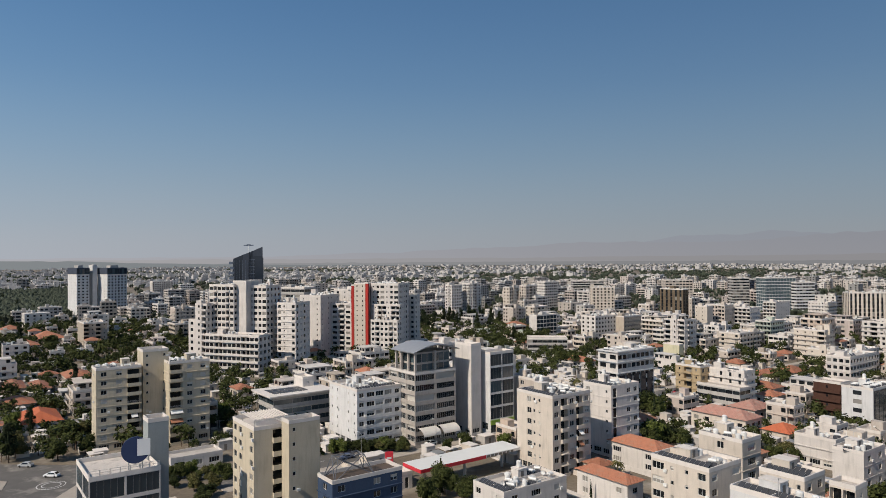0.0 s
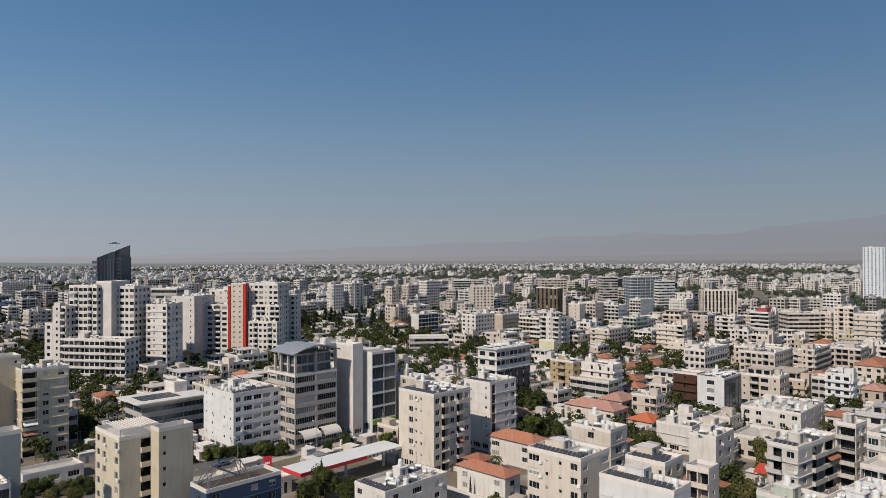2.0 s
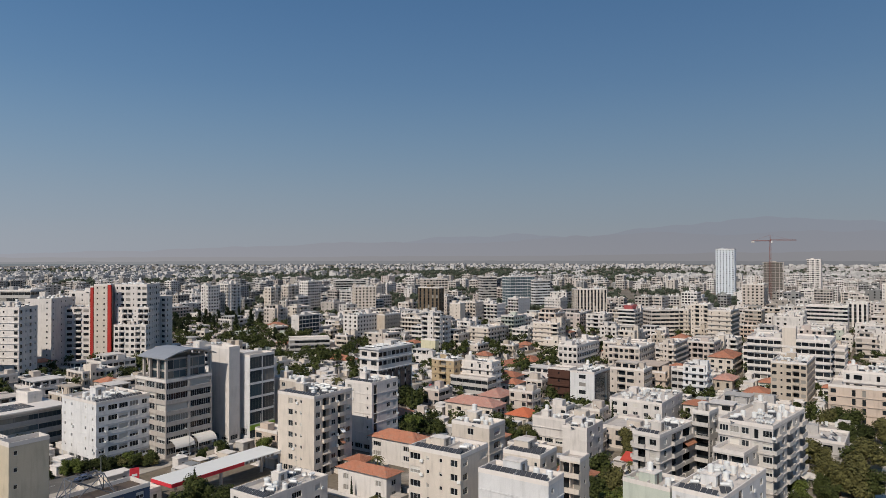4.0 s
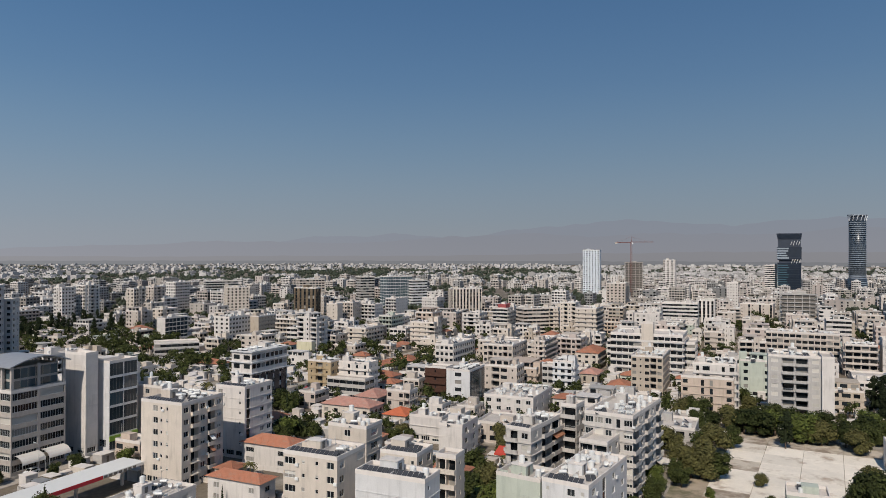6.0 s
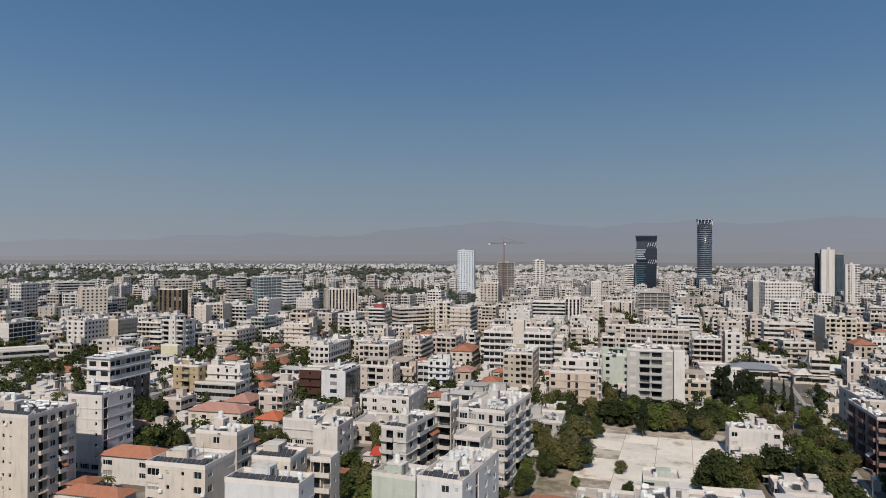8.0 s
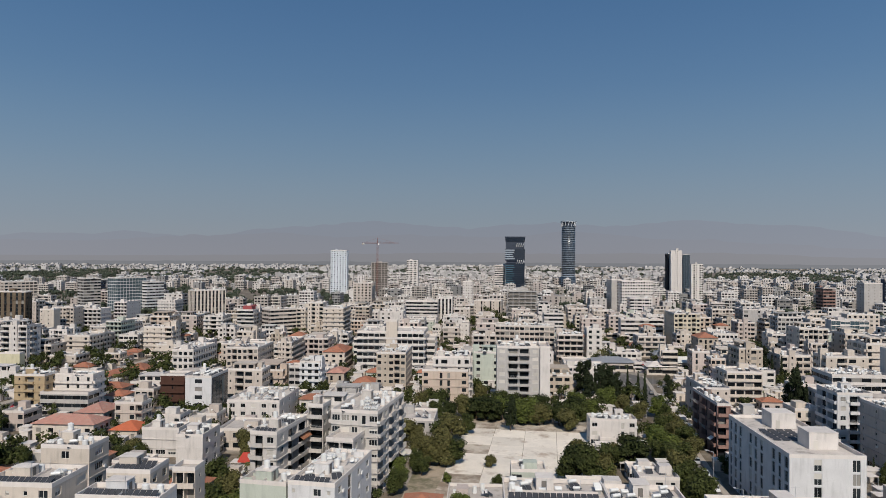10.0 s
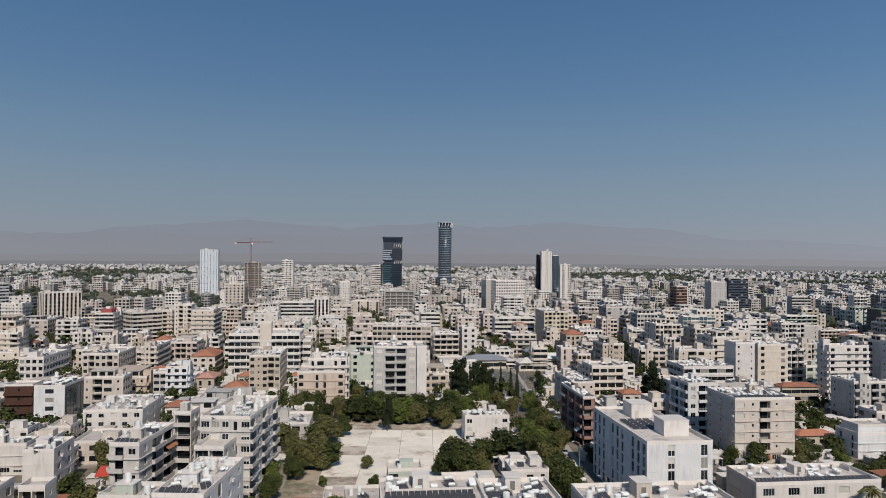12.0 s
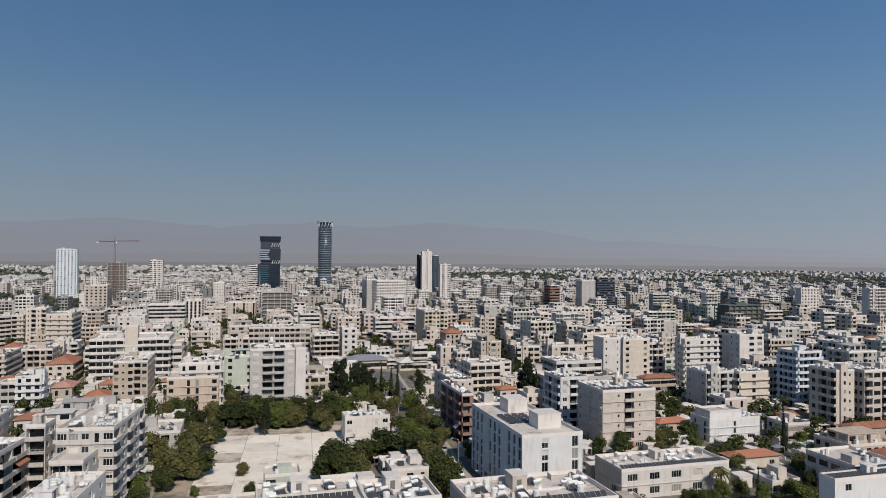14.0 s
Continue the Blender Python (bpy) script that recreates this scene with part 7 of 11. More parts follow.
town(-74, 309, 36, 9, 7, 2, "W.w", "w.wt", "beige")
town(-0, 313, 36, 17, 12, 7, "BwB", "wBw", "white")
town(309, -57, -54, 15, 12, 5, "wBw", "wBw", "cream")
town(309, 89, -54, 7, 8, 4, "wWw", "w.wt", "white")
town(282, 157, -54, 8, 8, 1, "RR", "w.wt", "cream")
tiled_house(-92, 308, 36, 7, 10, 1, "cream")
town(-31, 317, 36, 14, 12, 2, "RR", "wtw", "cream")
town(23, 323, 36, 8, 8, 1, "sWWs", "stWs", "white")
town(315, -81, -54, 7, 10, 1, "ww.s", "stWs", "peach")
town(-17, 327, 36, 7, 9, 3, "sBWs", "WW", "peach")
tiled_house(-178, 275, 36, 13, 12, 1, "peach")
town(196, 257, 36, 18, 17, 3, "sBWs", "BB", "peach")
town(-187, 271, 126, 11, 17, 7, "w.wB", "w.wB", "palegreen")
tiled_house(252, 214, 36, 7, 8, 2, "white")
town(165, 290, 36, 7, 7, 2, "Wws", "RR", "tan")
town(324, -74, -54, 7, 10, 5, "ww.s", "w.wB", "beige")
town(266, 201, -54, 17, 12, 5, "wBw", "w.wB", "palegreen")
town(322, -88, -54, 9, 7, 1, "wWw", "tt", "beige")
town(320, 97, -54, 8, 8, 3, "w.wW", "stWs", "white")
town(-165, 289, 36, 16, 11, 1, "WW", "twt", "white")
tiled_house(-38, 333, 36, 8, 10, 2, "beige")
town(-8, 333, 36, 14, 13, 3, "WW", "sBWs", "cream")
town(179, 279, 36, 17, 14, 2, "wWw", "stWs", "beige")
town(-64, 326, 36, 16, 18, 2, "Bws", "sBWs", "white")
town(-29, 337, 36, 9, 10, 2, "Wws", "wWw", "tan")
town(-139, 305, 36, 16, 18, 3, "ww.s", "wBw", "beige")
town(273, 210, 36, 10, 9, 3, "RR", "BwB", "tan")
town(214, 273, 36, 7, 9, 2, "w.wW", "stWs", "tan")
tiled_house(326, 118, -54, 8, 9, 1, "beige")
town(287, 197, -54, 10, 8, 2, "ww.s", "W.w", "beige")
town(163, 300, 36, 18, 17, 1, "w.wW", "tws", "white")
town(331, 108, -54, 7, 8, 3, "w.wW", "stWs", "white")
tiled_house(249, 246, 36, 9, 8, 1, "palegreen")
town(341, 64, -54, 18, 12, 6, "WW", "sBWs", "cream")
town(337, -92, -54, 9, 10, 1, "ww.s", "twt", "palegreen")
town(346, -30, -54, 16, 12, 5, "Bws", "wBw", "beige")
town(339, -67, -54, 17, 17, 5, "Bws", "BwB", "rose")
town(-49, 345, 36, 16, 14, 3, "BB", "BwB", "cream")
town(94, 342, 36, 9, 9, 2, "w.wW", "tws", "beige")
tiled_house(-207, 291, 126, 8, 9, 2, "beige")
town(233, 270, 36, 8, 8, 1, "wWw", "tt", "white")
town(13, 351, 36, 15, 14, 4, "sBWs", "BB", "cream")
tiled_house(187, 304, 36, 10, 8, 1, "white")
town(-83, 347, 36, 9, 10, 3, "BB", "Bws", "beige")
town(200, 293, 36, 14, 14, 1, "wWw", "wtw", "rose")
tiled_house(225, 279, 36, 9, 10, 2, "white")
town(297, 202, -54, 7, 9, 1, "WwW", "W.w", "tan")
town(306, 193, -54, 9, 8, 3, "wWw", "wWw", "tan")
town(345, -104, -54, 9, 7, 3, "W.w", "wWw", "tan")
town(-172, 318, 36, 10, 10, 1, "RR", "stWs", "cream")
tiled_house(354, 72, -54, 8, 10, 2, "palegreen")
town(345, 115, -54, 7, 8, 4, "WW", "wWw", "peach")
town(-73, 356, 36, 10, 9, 2, "WwW", "tt", "beige")
town(296, 208, 36, 17, 16, 3, "wWw", "wWw", "cream")
town(363, 45, -54, 8, 7, 3, "sWWs", "wtw", "white")
town(287, 225, 36, 13, 17, 2, "W.w", "stWs", "rose")
town(-10, 367, 36, 7, 7, 2, "WwW", "WW", "cream")
town(362, 63, -54, 8, 9, 4, "w.wW", "W.w", "white")
town(360, -49, -54, 11, 17, 4, "wWw", "tt", "tan")
town(244, 277, 36, 9, 8, 1, "Wws", "tt", "beige")
town(39, 368, 36, 9, 8, 2, "WW", "ww.s", "cream")
town(-134, 342, 36, 12, 16, 1, "RR", "w.wt", "cream")
town(356, -87, -54, 16, 13, 1, "Bws", "BB", "white")
town(370, 35, -54, 9, 9, 4, "sWWs", "W.w", "rose")
town(-61, 363, 36, 15, 16, 1, "ww.s", "w.wB", "beige")
tiled_house(238, 288, 36, 9, 8, 1, "tan")
town(371, 23, -54, 13, 11, 6, "wWw", "BB", "white")
tiled_house(19, 374, 36, 9, 8, 2, "tan")
tiled_house(310, 215, -54, 7, 8, 2, "white")
town(-3, 375, 36, 13, 12, 3, "w.wB", "BwB", "cream")
town(52, 376, 36, 8, 8, 1, "WW", "W.w", "cream")
town(-45, 375, 36, 18, 14, 3, "WW", "WW", "white")
town(356, 144, -54, 8, 9, 4, "W.w", "RR", "cream")
town(308, 233, 36, 8, 9, 3, "BwB", "sBWs", "grey")
tiled_house(-217, 318, 36, 9, 9, 2, "cream")
town(377, 54, -54, 13, 16, 7, "sBWs", "w.wB", "cream")
tiled_house(-170, 344, 36, 13, 12, 2, "white")
town(122, 362, 36, 11, 17, 2, "ww.s", "W.w", "white")
town(364, 131, -54, 9, 9, 4, "wWw", "tt", "rose")
town(312, 230, -54, 8, 10, 2, "w.wW", "wWw", "grey")
town(376, -72, -54, 17, 13, 6, "wBw", "Bws", "grey")
town(388, 12, -54, 9, 8, 3, "ww.s", "WW", "palegreen")
town(369, 109, -54, 12, 16, 5, "WW", "sBWs", "tan")
town(325, 208, -54, 14, 16, 3, "RR", "W.w", "white")
tiled_house(377, -101, -54, 8, 8, 2, "white")
town(385, -59, -54, 9, 9, 3, "W.w", "tt", "beige")
town(43, 388, 36, 7, 10, 1, "ww.s", "W.w", "cream")
town(389, -5, -54, 13, 14, 1, "sBWs", "WW", "rose")
town(15, 389, 36, 12, 13, 4, "ww.s", "w.wB", "tan")
tiled_house(-151, 360, 36, 13, 12, 2, "beige")
town(389, 34, -54, 17, 12, 6, "ww.s", "wWw", "cream")
town(-19, 391, 36, 13, 12, 3, "ww.s", "w.wB", "tan")
town(380, 92, -54, 15, 17, 4, "sWWs", "WW", "beige")
town(-233, 326, 126, 7, 9, 2, "w.wW", "WW", "white")
tiled_house(370, 150, -54, 13, 12, 1, "grey")
town(398, -54, -54, 9, 9, 5, "W.w", "sBWs", "white")
tiled_house(-204, 349, 36, 8, 7, 1, "rose")
town(387, -94, -54, 13, 18, 1, "wWw", "RR", "white")
town(387, -114, -54, 9, 9, 4, "wWw", "wtw", "grey")
tiled_house(159, 371, 36, 9, 10, 1, "cream")
town(29, 400, 36, 14, 13, 2, "WW", "w.wt", "white")
town(-1, 399, 36, 18, 18, 3, "sBWs", "WW", "beige")
town(107, 386, 36, 15, 17, 3, "w.wB", "RR", "cream")
tiled_house(275, 299, 36, 10, 10, 1, "cream")
town(384, 123, -54, 11, 17, 3, "Wws", "tws", "cream")
town(403, -22, -54, 11, 12, 7, "W.w", "WW", "cream")
town(-62, 399, 36, 17, 12, 1, "Bws", "BwB", "cream")
town(397, 71, -54, 16, 15, 3, "w.wW", "wWw", "beige")
town(-23, 407, 36, 10, 9, 3, "BB", "sBWs", "beige")
town(333, 236, 36, 13, 13, 5, "BB", "wBw", "beige")
town(-223, 340, 36, 11, 15, 3, "WW", "Bws", "white")
town(-159, 378, 36, 10, 9, 2, "WwW", "RR", "white")
town(402, -82, -54, 7, 8, 3, "WW", "tt", "cream")
town(345, 222, -54, 12, 15, 2, "RR", "tws", "beige")
tiled_house(399, 105, -54, 8, 10, 1, "white")
tiled_house(-182, 370, 36, 13, 12, 1, "white")
tiled_house(24, 415, 36, 8, 7, 1, "beige")
tiled_house(-79, 409, 36, 8, 7, 2, "cream")
mass(343, 239, -54, 7, 7, 1, "", "", "beige")
town(-92, 404, 36, 12, 13, 4, "wWw", "RR", "white")
mass(170, 380, 36, 10, 10, 1, "w.wB", "Bws", "grey")
mass(416, -57, -54, 7, 8, 4, "BB", "sBWs", "beige")
mass(16, 420, 36, 8, 7, 2, "BB", "Bws", "rose")
mass(409, 95, -54, 7, 10, 4, "ww.s", "BwB", "rose")
mass(375, 182, -54, 17, 15, 2, "w.wB", "wWw", "white")
town(414, 53, -54, 15, 12, 7, "wBw", "Bws", "cream")
town(273, 315, 36, 16, 18, 4, "BwB", "WW", "rose")
town(297, 299, 36, 10, 8, 3, "BwB", "BB", "rose")
mass(412, -94, -54, 8, 8, 4, "w.wB", "ww.s", "cream")
town(417, -7, -54, 12, 17, 1, "w.wB", "wBw", "beige")
mass(245, 345, 36, 9, 8, 2, "wBw", "RR", "beige")
mass(75, 416, 36, 10, 7, 1, "sBWs", "Bws", "beige")
mass(-168, 388, 36, 14, 12, 1, "wBw", "wWw", "cream")
town(414, -77, -54, 11, 17, 6, "BwB", "W.w", "white")
town(418, -42, -54, 16, 17, 6, "BwB", "wWw", "tan")
mass(339, 260, 36, 9, 10, 2, "Bws", "BB", "rose")
town(-1, 425, 36, 9, 10, 3, "Bws", "wBw", "white")
town(405, -118, -54, 12, 16, 7, "W.w", "ww.s", "beige")
town(418, 86, -54, 9, 8, 5, "w.wB", "BwB", "beige")
mass(236, 357, 36, 8, 9, 1, "", "", "rose")
mass(183, 387, 36, 7, 9, 2, "BwB", "BwB", "tan")
mass(428, 24, -54, 9, 8, 4, "", "", "white")
mass(414, 116, -54, 7, 10, 3, "WW", "sBWs", "tan")
mass(402, 158, -54, 8, 7, 3, "Bws", "wWw", "rose")
mass(317, 292, 36, 10, 9, 1, "", "", "rose")
mass(430, 42, -54, 7, 8, 3, "", "", "beige")
mass(163, 396, 36, 13, 15, 2, "ww.s", "WW", "beige")
mass(128, 414, 36, 8, 9, 2, "", "", "palegreen")
mass(-252, 354, 126, 12, 12, 2, "WW", "sBWs", "grey")
mass(266, 344, 36, 10, 9, 2, "W.w", "Bws", "white")
mass(417, -127, -54, 9, 9, 3, "wWw", "WW", "rose")
mass(190, 394, 36, 8, 7, 1, "", "", "beige")
mass(40, 433, 36, 13, 12, 1, "ww.s", "Bws", "palegreen")
mass(-223, 373, 36, 18, 17, 1, "WW", "Bws", "beige")
town(429, -64, -54, 14, 15, 5, "BB", "WW", "rose")
town(112, 420, 36, 12, 16, 4, "W.w", "WW", "beige")
mass(418, 137, -54, 7, 7, 3, "BB", "w.wB", "cream")
town(432, 65, -54, 14, 13, 5, "ww.s", "sBWs", "cream")
mass(380, 216, -54, 13, 17, 2, "Bws", "W.w", "white")
mass(-124, 422, 36, 9, 10, 2, "W.w", "ww.s", "grey")
mass(-166, 411, 36, 9, 8, 1, "BB", "BB", "white")
town(435, -29, -54, 18, 18, 5, "WW", "w.wB", "rose")
mass(396, 196, -54, 14, 13, 1, "wBw", "BB", "white")
mass(-243, 372, 36, 9, 10, 1, "wWw", "WW", "tan")
mass(-1, 440, 36, 17, 14, 2, "W.w", "Bws", "tan")
mass(313, 311, 36, 16, 18, 2, "wWw", "wBw", "palegreen")
mass(-183, 402, 36, 12, 16, 1, "BB", "Bws", "beige")
mass(22, 444, 36, 8, 9, 1, "sBWs", "RR", "cream")
mass(-108, 431, 36, 7, 10, 2, "RR", "W.w", "beige")
town(427, -104, -54, 14, 18, 1, "BB", "sBWs", "grey")
mass(329, 303, 36, 10, 9, 1, "RR", "BB", "rose")
town(443, 11, -54, 17, 14, 1, "RR", "ww.s", "rose")
town(433, 95, -54, 16, 17, 7, "ww.s", "BwB", "cream")
mass(241, 379, 36, 7, 9, 1, "", "", "beige")
town(147, 421, 36, 12, 15, 7, "BwB", "sBWs", "white")
town(294, 334, 36, 16, 17, 3, "ww.s", "sBWs", "cream")
mass(266, 364, 36, 9, 7, 2, "RR", "ww.s", "cream")
mass(201, 403, 36, 9, 9, 1, "", "", "beige")
mass(448, -53, -54, 7, 8, 4, "ww.s", "wWw", "beige")
mass(411, 182, -54, 17, 15, 4, "wBw", "WW", "beige")
mass(434, -131, -54, 7, 10, 3, "sBWs", "BwB", "cream")
mass(-143, 431, 36, 10, 7, 2, "ww.s", "RR", "beige")
town(449, 43, -54, 14, 11, 5, "BwB", "ww.s", "white")
mass(129, 436, 36, 9, 8, 1, "WW", "ww.s", "cream")
town(91, 444, 36, 12, 11, 3, "RR", "BB", "cream")
mass(11, 455, 36, 8, 10, 2, "W.w", "ww.s", "beige")
mass(427, 150, -54, 12, 15, 4, "", "", "tan")
mass(194, 414, 36, 8, 8, 1, "ww.s", "ww.s", "white")
mass(-248, 386, 36, 9, 10, 1, "", "", "white")
town(372, 263, 36, 17, 16, 3, "sBWs", "ww.s", "rose")
town(382, 252, -54, 17, 14, 3, "ww.s", "BwB", "white")
mass(252, 388, 36, 7, 7, 2, "W.w", "Bws", "rose")
town(452, 75, -54, 11, 16, 6, "w.wB", "Bws", "cream")
town(344, 307, 36, 12, 16, 3, "BwB", "wBw", "tan")
town(162, 427, 36, 17, 14, 3, "w.wB", "W.w", "beige")
town(450, -85, -54, 12, 15, 6, "Bws", "BwB", "beige")
mass(397, 233, -54, 15, 14, 1, "wWw", "RR", "beige")
town(441, -116, -54, 17, 18, 1, "BB", "wWw", "cream")
mass(-120, 447, 36, 8, 10, 2, "ww.s", "W.w", "rose")
town(460, -15, -54, 13, 12, 5, "RR", "WW", "cream")
mass(29, 457, 36, 12, 17, 1, "sBWs", "BwB", "cream")
mass(439, 139, -54, 17, 16, 3, "Bws", "W.w", "grey")
mass(462, 18, -54, 11, 13, 4, "Bws", "w.wB", "beige")
mass(453, 108, -54, 9, 8, 4, "RR", "WW", "cream")
mass(-15, 463, 36, 11, 12, 1, "wWw", "ww.s", "white")
mass(281, 373, 36, 8, 7, 1, "wBw", "wBw", "beige")
town(266, 380, 36, 15, 11, 4, "Bws", "wBw", "cream")
town(332, 327, 36, 12, 14, 5, "W.w", "WW", "grey")
mass(413, 212, -54, 14, 16, 1, "sBWs", "ww.s", "white")
mass(54, 464, 36, 10, 10, 1, "", "", "beige")
mass(465, -53, -54, 8, 9, 3, "BwB", "wWw", "cream")
town(464, 55, -54, 12, 14, 7, "Bws", "w.wB", "white")
mass(79, 459, 36, 17, 16, 1, "sBWs", "w.wB", "rose")
town(-33, 471, 36, 8, 8, 3, "sBWs", "RR", "white")
town(316, 345, 36, 17, 16, 3, "w.wB", "w.wB", "white")
mass(-235, 412, 36, 8, 8, 2, "RR", "wWw", "white")
town(-128, 455, 36, 8, 9, 3, "BB", "ww.s", "cream")
mass(441, 169, -54, 10, 10, 4, "Bws", "Bws", "cream")
mass(428, 194, -54, 16, 15, 1, "", "", "palegreen")
town(-105, 458, 36, 14, 16, 3, "Bws", "WW", "tan")
mass(133, 455, 36, 8, 10, 2, "wBw", "Bws", "grey")
mass(-223, 420, 36, 9, 8, 2, "RR", "wWw", "white")
mass(-170, 443, 36, 8, 10, 1, "BB", "wWw", "beige")
mass(468, 85, -54, 8, 9, 3, "sBWs", "BwB", "beige")
mass(-158, 449, 36, 10, 8, 1, "BwB", "w.wB", "white")
mass(112, 458, 36, 16, 11, 2, "BwB", "ww.s", "cream")
mass(-84, 470, 36, 8, 9, 2, "", "", "cream")
mass(-4, 477, 36, 8, 8, 1, "", "", "white")
town(290, 381, 36, 8, 8, 3, "Bws", "BB", "tan")
mass(45, 476, 36, 9, 7, 1, "RR", "BB", "rose")
mass(464, 118, -54, 10, 8, 3, "w.wB", "sBWs", "beige")
mass(300, 369, 36, 15, 14, 2, "", "", "beige")
town(474, -30, -54, 16, 13, 5, "w.wB", "BwB", "grey")
town(147, 452, 36, 16, 12, 4, "RR", "W.w", "white")
town(464, -105, -54, 15, 12, 5, "ww.s", "BwB", "palegreen")
mass(11, 477, 36, 15, 12, 1, "ww.s", "WW", "beige")
town(400, 266, -54, 15, 15, 4, "wWw", "W.w", "grey")
town(480, 1, -54, 11, 13, 1, "ww.s", "w.wB", "palegreen")
town(385, 288, -54, 15, 17, 5, "wBw", "wWw", "rose")
mass(478, 35, -54, 14, 15, 4, "RR", "WW", "beige")
town(378, 299, 36, 16, 11, 4, "W.w", "W.w", "beige")
town(231, 421, 36, 16, 13, 7, "BwB", "Bws", "peach")
mass(413, 247, -54, 14, 16, 2, "W.w", "BwB", "palegreen")
town(361, 321, 36, 13, 14, 5, "w.wB", "BwB", "rose")
mass(-284, 396, 126, 8, 7, 2, "ww.s", "RR", "tan")
town(181, 445, 36, 18, 14, 3, "W.w", "sBWs", "beige")
town(280, 393, 36, 15, 12, 3, "BB", "w.wB", "white")
town(474, 96, -54, 14, 12, 5, "ww.s", "wBw", "palegreen")
town(-273, 400, 36, 12, 16, 7, "ww.s", "w.wB", "cream")
mass(429, 232, -54, 9, 8, 2, "", "", "cream")
mass(-246, 421, 36, 10, 10, 1, "sBWs", "sBWs", "peach")
town(352, 335, 36, 12, 17, 3, "wWw", "w.wB", "white")
mass(95, 478, 36, 8, 9, 1, "w.wB", "wWw", "cream")
mass(374, 316, 36, 9, 8, 2, "wWw", "sBWs", "peach")
town(464, -143, -54, 15, 14, 7, "WW", "BB", "cream")
mass(-27, 486, 36, 13, 12, 2, "w.wB", "W.w", "beige")
mass(-94, 482, 36, 8, 8, 1, "W.w", "RR", "grey")
town(271, 408, 36, 11, 12, 4, "wBw", "BwB", "white")
town(-140, 469, 36, 14, 13, 5, "BB", "BB", "cream")
town(219, 439, 36, 11, 13, 3, "WW", "sBWs", "white")
mass(131, 472, 36, 17, 14, 2, "W.w", "RR", "white")
mass(480, -91, -54, 18, 17, 4, "sBWs", "BwB", "beige")
mass(455, 197, -54, 8, 10, 4, "RR", "ww.s", "beige")
mass(-292, 404, 126, 7, 7, 1, "", "", "grey")
mass(-191, 453, 36, 12, 18, 2, "BB", "BwB", "rose")
town(488, 70, -54, 11, 15, 5, "BB", "wBw", "tan")
town(491, -14, -54, 17, 13, 5, "sBWs", "ww.s", "tan")
town(-58, 489, 36, 11, 17, 6, "w.wB", "wWw", "grey")
mass(-82, 492, 36, 7, 8, 2, "RR", "WW", "rose")
mass(420, 272, -54, 9, 9, 2, "wBw", "BB", "rose")
mass(319, 384, 36, 10, 7, 1, "sBWs", "sBWs", "cream")
town(491, -54, -54, 17, 13, 6, "sBWs", "W.w", "grey")
mass(170, 463, 36, 17, 18, 2, "BwB", "BB", "white")
mass(496, 14, -54, 13, 16, 3, "RR", "w.wB", "palegreen")
mass(250, 434, 36, 8, 7, 2, "", "", "beige")
town(-118, 484, 36, 14, 15, 3, "w.wB", "wWw", "beige")
town(481, -125, -54, 17, 13, 1, "ww.s", "Bws", "cream")
mass(375, 334, 36, 10, 9, 2, "W.w", "Bws", "cream")
mass(-4, 499, 36, 11, 16, 1, "ww.s", "ww.s", "grey")
town(489, 107, -54, 18, 11, 5, "W.w", "wWw", "beige")
mass(357, 357, 36, 10, 9, 2, "wWw", "Bws", "white")
mass(499, -78, -54, 10, 9, 4, "WW", "RR", "beige")
mass(10, 507, 36, 8, 9, 1, "wWw", "w.wB", "rose")
town(304, 401, 36, 14, 18, 3, "sBWs", "sBWs", "white")
town(-169, 475, 36, 15, 15, 4, "wWw", "RR", "white")
town(207, 461, 36, 14, 13, 3, "Bws", "wBw", "tan")
town(-46, 502, 36, 17, 14, 6, "WW", "BB", "white")
town(503, 53, -54, 17, 13, 7, "w.wB", "w.wB", "white")
mass(461, 218, -54, 7, 9, 2, "w.wB", "RR", "rose")
town(153, 482, 36, 13, 18, 5, "BB", "wWw", "cream")
town(409, 304, -54, 13, 15, 3, "sBWs", "sBWs", "beige")
mass(470, 206, -54, 10, 7, 4, "", "", "cream")
town(-99, 500, 36, 11, 12, 4, "RR", "wWw", "tan")
mass(438, 259, -54, 13, 17, 2, "RR", "wWw", "grey")
mass(505, 80, -54, 10, 10, 4, "w.wB", "BwB", "beige")
town(404, 310, 36, 18, 17, 4, "sBWs", "wWw", "white")
town(508, -6, -54, 13, 16, 1, "BwB", "W.w", "white")
town(-297, 417, 126, 16, 11, 7, "W.w", "Bws", "white")
town(-283, 430, 36, 8, 10, 3, "W.w", "wWw", "cream")
mass(287, 428, 36, 8, 9, 2, "BwB", "BwB", "beige")
town(429, 281, -54, 11, 16, 5, "ww.s", "w.wB", "beige")
town(508, -42, -54, 16, 15, 5, "WW", "ww.s", "white")
town(239, 452, 36, 14, 16, 3, "WW", "w.wB", "grey")
mass(396, 331, 36, 10, 10, 1, "wBw", "WW", "white")
mass(460, 237, -54, 8, 8, 2, "Bws", "Bws", "cream")
mass(262, 446, 36, 8, 7, 2, "BwB", "W.w", "beige")
mass(50, 513, 36, 10, 9, 1, "WW", "BwB", "cream")
town(190, 476, 36, 15, 12, 4, "sBWs", "wWw", "white")
town(386, 338, 36, 17, 15, 5, "RR", "RR", "grey")
mass(-273, 437, 36, 15, 15, 2, "", "", "cream")
town(493, -143, -54, 16, 11, 5, "WW", "Bws", "cream")
mass(505, -111, -54, 8, 10, 4, "", "", "tan")
mass(92, 511, 36, 8, 7, 2, "wBw", "BB", "beige")
